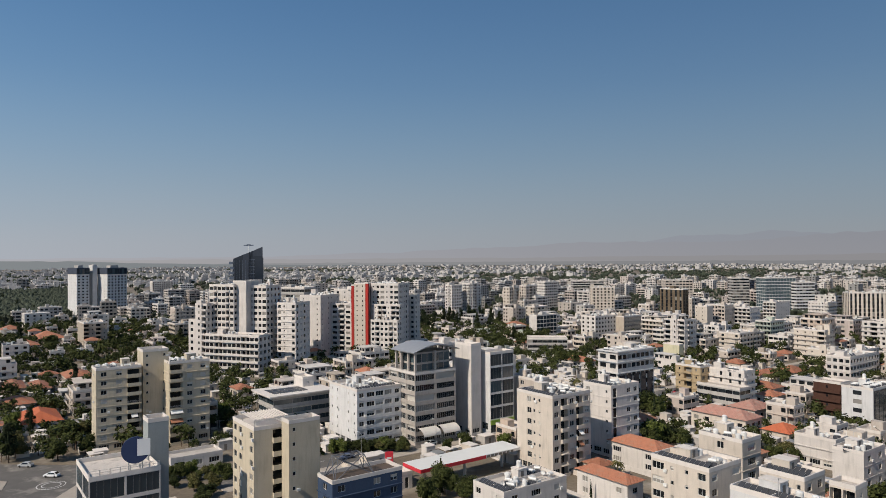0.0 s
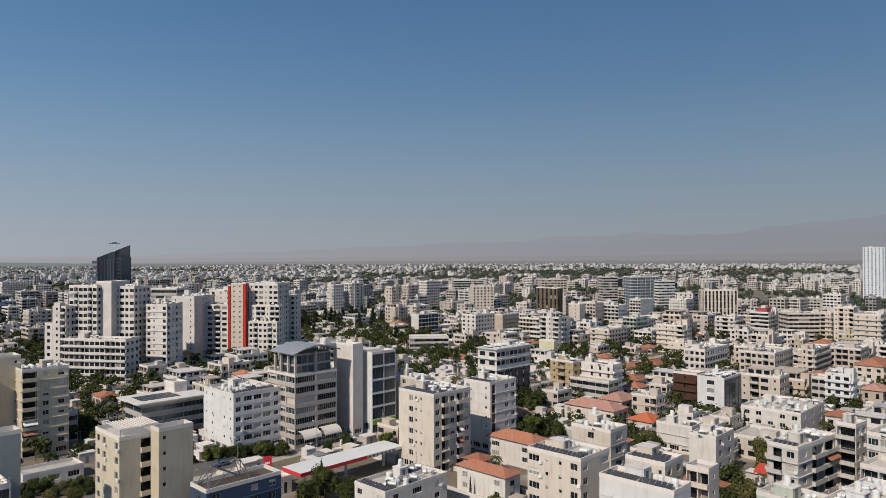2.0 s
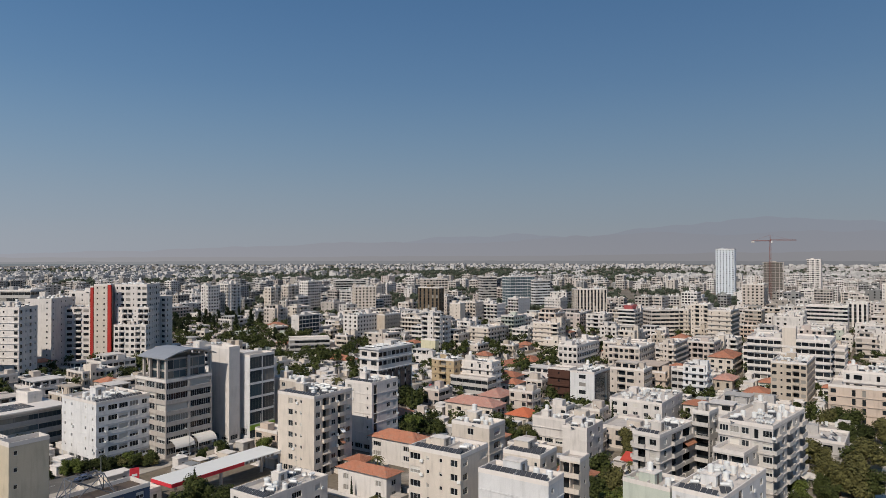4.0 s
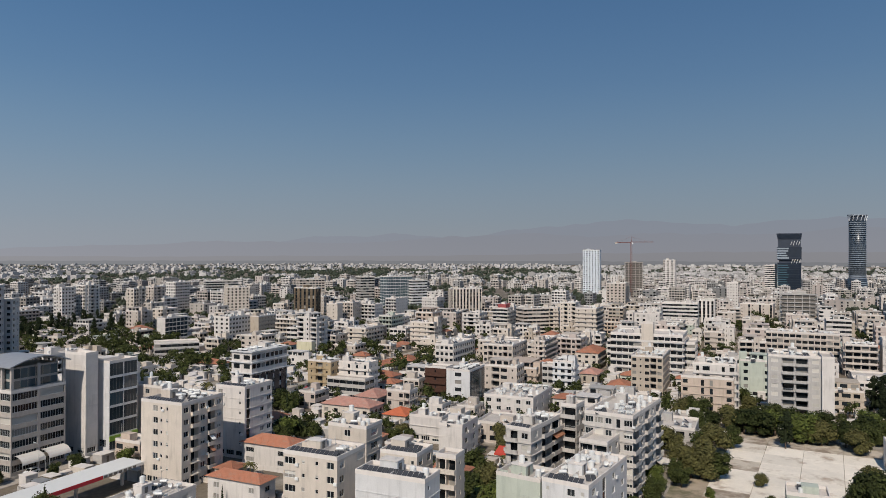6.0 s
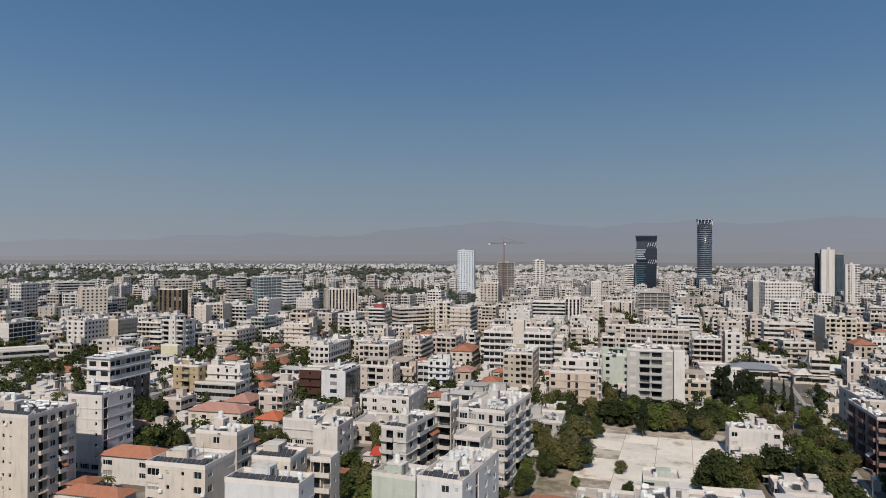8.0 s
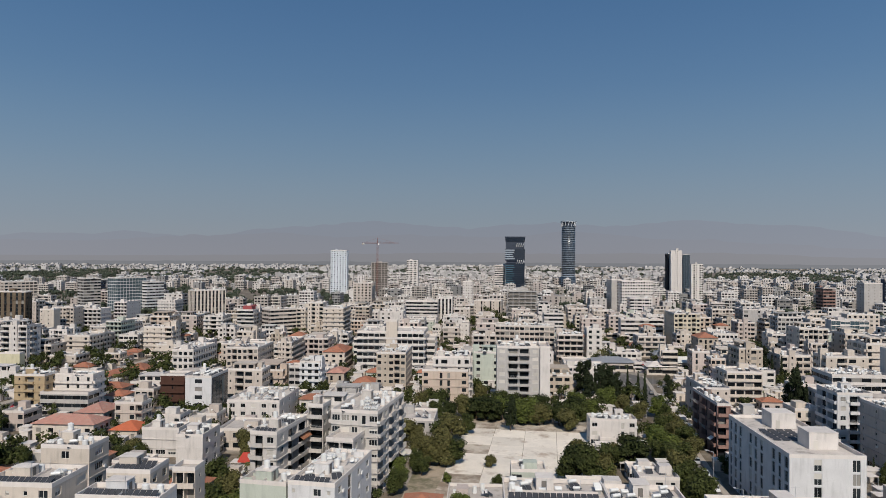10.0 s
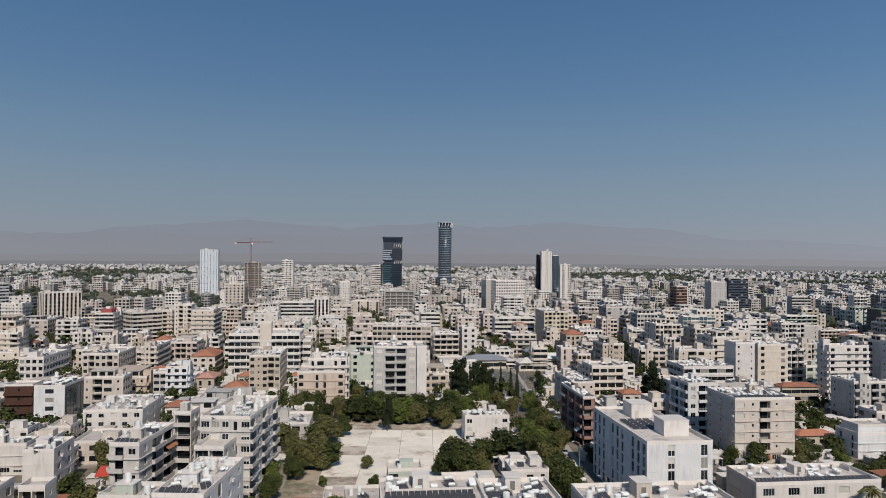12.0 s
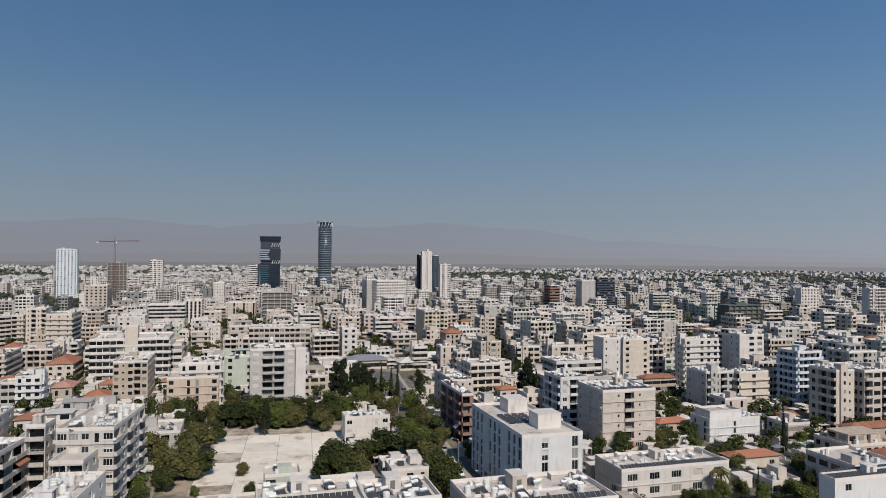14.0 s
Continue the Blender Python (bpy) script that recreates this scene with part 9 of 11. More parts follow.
mass(637, -1, -54, 9, 7, 1, "wBw", "wWw", "white")
mass(270, 572, 36, 16, 14, 2, "RR", "sBWs", "beige")
mass(-47, 630, 36, 18, 18, 4, "BB", "sBWs", "white")
mass(48, 635, 36, 10, 9, 1, "WW", "wWw", "white")
mass(83, 628, 36, 17, 12, 5, "w.wB", "sBWs", "cream")
mass(-67, 635, 36, 9, 8, 2, "RR", "RR", "tan")
mass(599, 215, -54, 12, 13, 7, "wBw", "w.wB", "rose")
mass(395, 503, 36, 7, 9, 3, "W.w", "w.wB", "grey")
mass(-268, 581, 36, 8, 8, 1, "W.w", "W.w", "cream")
mass(624, -120, -54, 12, 14, 7, "W.w", "BB", "beige")
mass(554, 312, -54, 18, 16, 5, "WW", "W.w", "beige")
mass(-157, 618, 36, 15, 11, 7, "wWw", "ww.s", "white")
mass(323, 547, 36, 16, 16, 3, "BwB", "BwB", "beige")
mass(568, 291, -54, 17, 13, 3, "Bws", "ww.s", "white")
mass(347, 538, 36, 9, 10, 2, "RR", "wWw", "white")
mass(33, 640, 36, 7, 9, 1, "BwB", "ww.s", "tan")
mass(-204, 608, 36, 10, 9, 2, "ww.s", "ww.s", "cream")
mass(290, 571, 36, 10, 9, 1, "RR", "BwB", "rose")
mass(385, 512, 36, 10, 10, 1, "ww.s", "Bws", "rose")
mass(166, 620, 36, 7, 9, 1, "BwB", "RR", "white")
mass(630, -85, -54, 15, 17, 5, "Bws", "w.wB", "beige")
mass(618, -153, -54, 15, 15, 1, "WW", "sBWs", "beige")
mass(-321, 558, 36, 8, 8, 2, "wBw", "BB", "peach")
mass(-364, 527, 36, 18, 15, 1, "ww.s", "WW", "tan")
mass(491, 418, 36, 7, 7, 1, "", "", "white")
mass(610, 193, -54, 14, 16, 4, "BwB", "W.w", "white")
mass(481, 431, 36, 7, 8, 1, "RR", "BwB", "grey")
mass(-346, 540, 36, 13, 17, 2, "", "", "beige")
mass(442, 464, 36, 17, 18, 4, "wWw", "RR", "beige")
mass(419, 490, 36, 10, 9, 2, "W.w", "BB", "white")
mass(187, 617, 36, 8, 9, 1, "RR", "wBw", "grey")
mass(641, 23, -54, 15, 13, 7, "BB", "wBw", "tan")
mass(473, 442, 36, 8, 8, 1, "sBWs", "wWw", "grey")
mass(584, 270, -54, 14, 13, 4, "WW", "wBw", "palegreen")
mass(462, 452, 36, 10, 7, 1, "Bws", "w.wB", "white")
mass(373, 523, 36, 15, 13, 3, "BB", "wBw", "beige")
mass(-301, 570, 36, 13, 13, 3, "ww.s", "WW", "beige")
mass(-131, 628, 36, 15, 15, 5, "Bws", "BwB", "rose")
mass(640, -15, -54, 15, 18, 7, "Bws", "w.wB", "palegreen")
mass(204, 614, 36, 7, 9, 2, "BwB", "W.w", "rose")
mass(-90, 640, 36, 9, 9, 2, "BB", "RR", "cream")
mass(310, 565, 36, 13, 17, 2, "W.w", "sBWs", "cream")
mass(-28, 647, 36, 9, 10, 2, "wWw", "RR", "cream")
mass(414, 501, 36, 7, 9, 2, "ww.s", "BB", "grey")
mass(11, 646, 36, 13, 11, 3, "BwB", "wWw", "beige")
mass(41, 648, 36, 8, 9, 2, "W.w", "BB", "cream")
mass(362, 536, 36, 12, 15, 3, "WW", "w.wB", "tan")
mass(598, 250, -54, 18, 11, 5, "BwB", "sBWs", "cream")
mass(-105, 643, 36, 8, 7, 1, "RR", "BwB", "white")
mass(255, 594, 36, 15, 13, 6, "wWw", "RR", "white")
mass(645, 55, -54, 15, 15, 5, "WW", "w.wB", "grey")
mass(-275, 592, 36, 7, 8, 2, "BB", "ww.s", "cream")
mass(648, 74, -54, 7, 9, 5, "BwB", "RR", "beige")
mass(435, 486, 36, 8, 10, 1, "RR", "wBw", "white")
mass(635, 118, -54, 16, 17, 6, "RR", "w.wB", "white")
mass(636, 143, -54, 10, 10, 3, "", "", "beige")
mass(139, 634, 36, 11, 17, 3, "w.wB", "w.wB", "cream")
mass(-387, 528, 36, 8, 9, 2, "WW", "RR", "cream")
mass(627, 173, -54, 12, 16, 6, "sBWs", "ww.s", "white")
mass(-76, 651, 36, 9, 7, 1, "Bws", "sBWs", "cream")
mass(644, -99, -54, 14, 11, 5, "W.w", "RR", "cream")
mass(500, 424, 36, 8, 9, 2, "Bws", "BwB", "peach")
mass(406, 509, 36, 16, 17, 3, "w.wB", "wWw", "beige")
mass(101, 645, 36, 12, 15, 2, "W.w", "ww.s", "palegreen")
mass(68, 649, 36, 13, 16, 4, "BwB", "Bws", "white")
mass(629, -175, -54, 16, 14, 6, "w.wB", "w.wB", "palegreen")
mass(654, -74, -54, 7, 8, 3, "BB", "WW", "cream")
mass(653, -32, -54, 17, 13, 5, "wBw", "W.w", "rose")
mass(492, 438, 36, 10, 10, 2, "WW", "wBw", "white")
mass(640, 160, -54, 8, 9, 4, "wBw", "w.wB", "tan")
mass(616, 227, -54, 13, 14, 7, "sBWs", "sBWs", "grey")
mass(212, 621, 36, 13, 14, 3, "wWw", "WW", "cream")
mass(174, 631, 36, 17, 15, 2, "ww.s", "wBw", "beige")
mass(641, -155, -54, 9, 9, 4, "RR", "BwB", "white")
mass(-61, 655, 36, 12, 13, 3, "wWw", "RR", "tan")
mass(484, 451, 36, 8, 9, 1, "ww.s", "W.w", "white")
mass(339, 562, 36, 17, 12, 3, "wBw", "RR", "tan")
mass(31, 656, 36, 11, 17, 1, "WW", "w.wB", "white")
mass(657, 3, -54, 14, 14, 1, "ww.s", "w.wB", "palegreen")
mass(-261, 602, 36, 16, 18, 1, "w.wB", "W.w", "palegreen")
mass(525, 397, 36, 16, 17, 5, "BB", "wBw", "beige")
mass(545, 373, -54, 17, 13, 4, "BwB", "sBWs", "white")
mass(153, 644, 36, 7, 10, 2, "RR", "W.w", "white")
mass(535, 386, 36, 15, 11, 2, "W.w", "w.wB", "white")
mass(391, 530, 36, 15, 16, 4, "Bws", "BB", "white")
mass(238, 619, 36, 9, 8, 1, "BwB", "w.wB", "beige")
mass(627, 209, -54, 12, 14, 7, "wBw", "RR", "beige")
mass(-39, 663, 36, 8, 7, 2, "sBWs", "RR", "beige")
mass(-118, 654, 36, 9, 9, 2, "wWw", "RR", "cream")
mass(576, 327, -54, 15, 14, 5, "Bws", "Bws", "tan")
mass(0, 661, 36, 14, 13, 3, "w.wB", "w.wB", "white")
mass(665, -15, -54, 9, 7, 4, "ww.s", "W.w", "white")
mass(561, 360, -54, 10, 8, 2, "wBw", "sBWs", "beige")
mass(124, 652, 36, 10, 10, 1, "RR", "RR", "rose")
mass(-287, 602, 36, 10, 7, 3, "W.w", "WW", "white")
mass(-235, 622, 36, 10, 9, 2, "", "", "grey")
mass(655, 97, -54, 17, 15, 4, "ww.s", "W.w", "cream")
mass(654, -121, -54, 9, 10, 5, "WW", "RR", "white")
mass(-94, 657, 36, 14, 13, 7, "W.w", "W.w", "rose")
mass(661, 39, -54, 15, 16, 4, "wWw", "BB", "cream")
mass(-169, 642, 36, 12, 15, 3, "BwB", "WW", "beige")
mass(589, 309, -54, 14, 16, 5, "wWw", "WW", "white")
mass(-397, 535, 36, 14, 17, 5, "BB", "wBw", "cream")
mass(476, 467, 36, 15, 15, 5, "BwB", "wWw", "tan")
mass(-224, 630, 36, 8, 10, 1, "w.wB", "wBw", "grey")
mass(666, -69, -54, 8, 8, 4, "wBw", "wBw", "palegreen")
mass(332, 578, 36, 11, 15, 3, "WW", "wBw", "rose")
mass(650, -162, -54, 9, 8, 5, "WW", "wWw", "beige")
mass(380, 548, 36, 13, 16, 4, "ww.s", "Bws", "white")
mass(459, 485, 36, 15, 14, 5, "wWw", "sBWs", "cream")
mass(-253, 621, 36, 10, 10, 1, "WW", "BB", "cream")
mass(-134, 657, 36, 7, 10, 1, "wBw", "BB", "beige")
mass(657, 138, -54, 10, 8, 4, "WW", "Bws", "beige")
mass(-152, 651, 36, 11, 16, 5, "wWw", "BwB", "rose")
mass(88, 662, 36, 16, 14, 4, "sBWs", "wBw", "cream")
mass(-384, 551, 36, 18, 13, 1, "wWw", "w.wB", "rose")
mass(277, 609, 36, 15, 14, 3, "Bws", "Bws", "rose")
mass(-303, 602, 36, 8, 10, 3, "BwB", "BwB", "rose")
mass(673, -8, -54, 7, 10, 3, "ww.s", "wBw", "white")
mass(192, 643, 36, 13, 13, 5, "wWw", "BwB", "beige")
mass(159, 652, 36, 11, 13, 3, "RR", "ww.s", "white")
mass(632, 240, -54, 7, 8, 4, "wBw", "wWw", "cream")
mass(668, -54, -54, 13, 15, 4, "RR", "Bws", "cream")
mass(645, 189, -54, 17, 13, 7, "wBw", "WW", "white")
mass(133, 661, 36, 9, 9, 2, "wWw", "WW", "white")
mass(667, -90, -54, 12, 12, 7, "W.w", "wWw", "beige")
mass(619, 266, -54, 13, 13, 4, "BwB", "WW", "white")
mass(664, 127, -54, 9, 10, 3, "WW", "wWw", "palegreen")
mass(669, 69, -54, 11, 17, 5, "WW", "w.wB", "cream")
mass(73, 673, 36, 9, 7, 2, "BwB", "W.w", "cream")
mass(-241, 634, 36, 10, 8, 2, "", "", "white")
mass(-75, 671, 36, 15, 12, 5, "RR", "Bws", "beige")
mass(267, 622, 36, 10, 10, 2, "RR", "sBWs", "cream")
mass(662, -151, -54, 8, 8, 3, "BwB", "BwB", "tan")
mass(447, 505, 36, 17, 17, 2, "BB", "w.wB", "beige")
mass(14, 677, 36, 11, 11, 2, "BwB", "ww.s", "cream")
mass(229, 636, 36, 12, 15, 7, "ww.s", "wWw", "beige")
mass(656, -177, -54, 8, 10, 1, "WW", "w.wB", "rose")
mass(619, 280, -54, 9, 10, 1, "wWw", "RR", "rose")
mass(50, 673, 36, 16, 15, 3, "WW", "sBWs", "white")
mass(615, 294, -54, 8, 7, 2, "sBWs", "BwB", "beige")
mass(670, 113, -54, 10, 9, 4, "ww.s", "wWw", "white")
mass(679, -39, -54, 9, 8, 3, "BB", "Bws", "rose")
mass(670, -118, -54, 7, 10, 3, "", "", "beige")
mass(676, 18, -54, 15, 14, 5, "RR", "wBw", "beige")
mass(175, 657, 36, 10, 8, 2, "wWw", "W.w", "cream")
mass(588, 346, -54, 9, 7, 1, "w.wB", "wBw", "white")
mass(-112, 672, 36, 9, 8, 1, "WW", "wWw", "grey")
mass(431, 523, 36, 17, 17, 3, "wWw", "wBw", "beige")
mass(562, 383, -54, 13, 14, 4, "WW", "wWw", "cream")
mass(667, 147, -54, 8, 7, 4, "ww.s", "w.wB", "white")
mass(658, 169, -54, 14, 12, 5, "w.wB", "BB", "beige")
mass(553, 395, 36, 16, 12, 2, "wWw", "wBw", "rose")
mass(522, 441, 36, 8, 7, 2, "wWw", "ww.s", "white")
mass(-143, 667, 36, 10, 8, 1, "wBw", "RR", "beige")
mass(647, -198, -54, 15, 17, 6, "wBw", "wWw", "rose")
mass(407, 548, 36, 9, 8, 1, "wWw", "BwB", "rose")
mass(574, 364, -54, 16, 15, 4, "wBw", "BB", "peach")
mass(-346, 591, 36, 10, 7, 2, "Bws", "RR", "rose")
mass(544, 412, 36, 13, 14, 4, "sBWs", "WW", "white")
mass(318, 604, 36, 8, 10, 2, "w.wB", "Bws", "tan")
mass(598, 333, -54, 9, 9, 2, "sBWs", "sBWs", "tan")
mass(644, 230, -54, 9, 8, 4, "sBWs", "ww.s", "beige")

# ---- trees ----
grove(-169, 270, 9.0)
grove(-213, 359, 9.0)
grove(-163, 287, 8.0)
tree("broad", -134, 216, 9.0)
tree("broad", -126, 231, 9.0)
tree("broad", -114, 220, 7.0)
grove(-181, 321, 8.0)
grove(-247, 460, 9.0)
grove(-187, 390, 9.0)
grove(-213, 410, 8.0)
grove(-198, 436, 8.0)
grove(-183, 481, 10.0)
grove(-169, 427, 9.0)
grove(-152, 407, 8.0)
grove(-104, 326, 8.0)
tree("broad", -85, 262, 9.0)
tree("broad", -81, 256, 7.0)
grove(-88, 294, 6.0)
grove(-279, 638, 9.0)
tree("pine", -367, 586, 14.0)
tree("pine", -319, 520, 13.0)
tree("pine", -133, 211, 12.0)
tree("pine", -354, 632, 10.0)
tree("pine", -264, 436, 12.0)
tree("pine", -191, 501, 12.0)
tree("broad", -61, 181, 4.0)
tree("broad", -73, 187, 4.0)
tree("broad", -67, 185, 5.0)
tree("broad", -62, 186, 5.0)
tree("broad", -39, 217, 3.0)
tree("broad", -35, 220, 3.0)
tree("broad", -22, 222, 4.0)
tree("broad", -20, 226, 4.0)
tree("pine", -8, 618, 14.0)
tree("pine", 0, 652, 14.0)
tree("pine", 8, 617, 14.0)
tree("pine", 16, 637, 15.0)
tree("pine", 25, 688, 14.0)
tree("pine", 36, 672, 15.0)
tree("pine", -12, 571, 13.0)
tree("pine", -20, 583, 12.0)
tree("pine", 45, 648, 14.0)
tree("pine", 51, 626, 13.0)
grove(-2, 518, 9.0)
grove(19, 517, 9.0)
grove(31, 506, 8.0)
grove(41, 477, 9.0)
grove(44, 453, 8.0)
grove(-10, 489, 8.0)
grove(70, 612, 9.0)
grove(70, 569, 8.0)
grove(72, 428, 9.0)
grove(60, 386, 8.0)
grove(48, 355, 8.0)
grove(69, 394, 8.0)
grove(69, 361, 7.0)
grove(38, 355, 8.0)
grove(42, 335, 7.0)
grove(40, 515, 7.0)
grove(91, 429, 7.0)
tree("palm", 10, 155, 9.0)
tree("palm", 59, 312, 8.0)
tree("broad", -0, 180, 9.0)
tree("broad", -4, 174, 8.0)
tree("broad", 5, 177, 7.0)
tree("cypress", -1, 182, 10.0)
grove(45, 357, 9.0)
grove(48, 337, 9.0)
grove(38, 343, 9.0)
grove(58, 369, 9.0)
grove(77, 367, 7.8)
grove(73, 408, 9.0)
grove(89, 409, 7.8)
grove(85, 342, 7.8)
tree("broad", 83, 269, 9.0)
tree("broad", 82, 264, 7.8)
tree("broad", 81, 274, 10.1)
tree("broad", 74, 226, 6.7)
tree("broad", 78, 224, 6.7)
tree("broad", 84, 228, 5.6)
tree("broad", 83, 216, 6.7)
tree("broad", 72, 226, 9.0)
tree("broad", 66, 221, 7.8)
tree("broad", 116, 216, 5.6)
tree("broad", 99, 207, 5.6)
tree("broad", 104, 205, 5.6)
grove(145, 253, 6.7)
tree("broad", 141, 241, 5.6)
tree("cypress", 79, 260, 11.0)
tree("cypress", 141, 215, 10.0)
tree("cypress", 203, 450, 11.0)
tree("cypress", 191, 426, 10.0)
tree("palm", 151, 321, 8.0)
tree("palm", 114, 351, 7.0)
tree("palm", 48, 192, 6.0)
tree("broad", 101, 159, 10.1)
tree("broad", 97, 149, 10.1)
tree("broad", 91, 146, 9.0)
tree("broad", 90, 136, 9.0)
tree("broad", 121, 176, 6.7)
tree("broad", 111, 156, 7.8)
tree("broad", 88, 137, 7.8)
grove(189, 352, 9.0)
grove(209, 438, 7.8)
grove(179, 369, 7.8)
tree("cypress", 433, 117, 15.0)
tree("cypress", 371, 82, 13.0)
tree("cypress", 418, 108, 12.0)
tree("cypress", 359, 99, 10.0)
grove(398, 152, 12.3)
grove(389, 155, 11.2)
grove(438, 208, 10.1)
grove(455, 203, 9.0)
grove(415, 151, 9.0)
grove(411, 129, 7.8)
grove(423, 233, 10.1)
grove(441, 218, 9.0)
grove(430, 200, 9.0)
grove(399, 157, 12.3)
grove(396, 150, 11.2)
grove(399, 166, 10.1)
grove(299, 9, 9.0)
grove(305, 12, 10.1)
tree("broad", 287, 6, 9.0)
grove(293, -23, 10.1)
grove(295, -27, 10.1)
tree("broad", 284, 1, 6.7)
tree("broad", 281, -4, 6.7)
tree("broad", 274, 12, 6.7)
tree("broad", 242, 9, 6.7)
tree("broad", 244, 6, 5.6)
tree("broad", 230, -10, 6.7)
tree("broad", 239, -14, 6.7)
tree("broad", 239, -2, 5.6)
tree("broad", 220, -14, 6.7)
tree("broad", 256, -35, 6.7)
tree("broad", 262, -40, 6.7)
grove(415, 9, 11.2)
tree("cypress", 249, -29, 14.0)
tree("cypress", 436, 116, 14.0)
tree("cypress", 520, 21, 12.0)
tree("cypress", 428, 77, 13.0)
tree("cypress", 305, -77, 12.0)
tree("broad", 195, -8, 5.6)
tree("broad", 197, -13, 5.6)
tree("broad", 196, -18, 5.6)
tree("broad", 200, -25, 6.7)
tree("broad", 196, -27, 6.7)
tree("broad", 197, -32, 5.6)
tree("broad", 186, -4, 5.6)
grove(-272, 432, 9.0)
grove(-244, 402, 9.0)
grove(-232, 399, 8.0)
grove(-223, 403, 9.0)
grove(-218, 437, 8.0)
grove(-194, 311, 9.0)
grove(-183, 308, 9.0)
grove(-175, 337, 8.0)
grove(-153, 275, 8.0)
grove(-136, 258, 8.0)
tree("broad", -153, 245, 9.0)
tree("broad", -119, 213, 8.0)
tree("broad", -123, 235, 8.0)
grove(-210, 366, 8.0)
grove(-226, 493, 9.0)
grove(-218, 511, 9.0)
grove(-225, 555, 9.0)
grove(-208, 467, 8.0)
grove(-135, 369, 7.0)
grove(-119, 362, 8.0)
grove(-103, 334, 8.0)
tree("broad", -74, 242, 6.0)
tree("broad", -73, 227, 6.0)
tree("pine", -625, 978, 14.0)
tree("pine", -518, 837, 14.0)
tree("pine", -451, 761, 12.0)
tree("pine", -410, 715, 12.0)
tree("pine", -273, 428, 13.0)
tree("pine", -182, 340, 11.0)
tree("pine", -146, 244, 11.0)
grove(-975, 1556, 11.0)
grove(-829, 1377, 11.0)
grove(-742, 1286, 11.0)
grove(-641, 1143, 10.0)
grove(-404, 906, 9.0)
grove(-341, 794, 9.0)
grove(-309, 747, 9.0)
grove(-336, 883, 10.0)
grove(-269, 730, 10.0)
grove(-22, 541, 9.0)
grove(-16, 564, 9.0)
grove(11, 539, 9.0)
grove(28, 572, 8.0)
grove(40, 614, 9.0)
grove(51, 536, 9.0)
grove(53, 495, 9.0)
grove(63, 452, 8.0)
tree("broad", 212, 179, 10.0)
tree("broad", 214, 162, 7.0)
tree("broad", 216, 156, 10.0)
tree("broad", 181, 147, 11.0)
tree("broad", 192, 148, 8.0)
tree("broad", 158, 132, 11.0)
tree("broad", 161, 129, 9.0)
tree("broad", 156, 134, 9.0)
tree("broad", 217, 140, 11.0)
tree("broad", 219, 135, 10.0)
tree("broad", 222, 146, 10.0)
tree("broad", 220, 124, 9.0)
tree("broad", 232, 130, 8.0)
tree("broad", 235, 127, 8.0)
tree("broad", 247, 128, 8.0)
grove(272, 123, 13.0)
grove(261, 150, 9.0)
tree("broad", 173, 95, 12.0)
tree("broad", 176, 91, 11.0)
tree("broad", 177, 88, 9.0)
tree("broad", 172, 97, 8.0)
tree("broad", 193, 88, 11.0)
tree("broad", 191, 90, 7.0)
tree("broad", 189, 93, 6.0)
tree("broad", 195, 87, 5.0)
tree("broad", 257, 103, 7.0)
tree("broad", 236, 95, 8.0)
tree("broad", 230, 88, 9.0)
tree("broad", 224, 82, 9.0)
tree("broad", 207, 82, 10.0)
tree("broad", 201, 77, 9.0)
tree("broad", 203, 82, 8.0)
tree("broad", 218, 78, 7.0)
tree("broad", 189, 70, 8.0)
tree("broad", 180, 65, 8.0)
tree("broad", 174, 61, 8.0)
tree("broad", 180, 61, 6.0)
tree("broad", 170, 61, 7.0)
tree("broad", 167, 63, 6.0)
tree("broad", 166, 119, 4.5)
tree("broad", 147, 120, 3.0)
tree("broad", 152, 107, 4.0)
tree("broad", 232, 162, 9.0)
tree("pine", 206, 139, 12.0)
tree("pine", 276, 146, 17.0)
tree("pine", 272, 138, 16.0)
tree("pine", 269, 130, 12.0)
tree("pine", 291, 115, 12.0)
tree("pine", 266, 140, 13.0)
tree("pine", 282, 139, 15.0)
tree("cypress", 340, 77, 14.0)
tree("cypress", 339, 80, 12.0)
tree("palm", 236, 76, 8.0)
tree("palm", 286, -1, 6.0)
tree("broad", -95, 128, 3.8)
tree("broad", -92, 134, 6.4)
tree("broad", -87, 211, 6.8)
tree("broad", -76, 120, 8.7)
tree("broad", -78, 145, 8.7)
tree("broad", -67, 119, 5.4)
tree("broad", -71, 150, 7.2)
tree("palm", -57, 126, 8.5)
tree("broad", -57, 153, 5.5)
tree("broad", -59, 169, 5.6)
tree("broad", -62, 177, 4.4)
tree("broad", -58, 219, 6.5)
tree("broad", -49, 129, 6.0)
tree("broad", -52, 151, 7.6)
tree("cypress", -45, 148, 8.7)
tree("broad", -44, 178, 8.6)
tree("broad", -39, 190, 5.3)
tree("broad", -15, 133, 7.7)
tree("broad", -7, 130, 8.8)
tree("broad", -9, 134, 5.8)
tree("palm", -9, 142, 7.4)
tree("broad", -2, 137, 4.9)
tree("broad", -2, 143, 8.2)
tree("broad", -1, 152, 6.4)
tree("broad", 1, 221, 4.5)
tree("broad", 7, 224, 6.0)
tree("broad", 19, 219, 6.8)
tree("broad", 24, 128, 5.7)
tree("broad", 29, 136, 4.7)
tree("cypress", 27, 214, 8.8)
tree("broad", 29, 219, 8.4)
tree("cypress", 37, 175, 5.7)
tree("broad", 36, 214, 6.7)
tree("broad", 41, 126, 7.0)
tree("broad", 43, 139, 8.8)
tree("broad", 40, 161, 5.6)
tree("broad", 39, 210, 3.5)
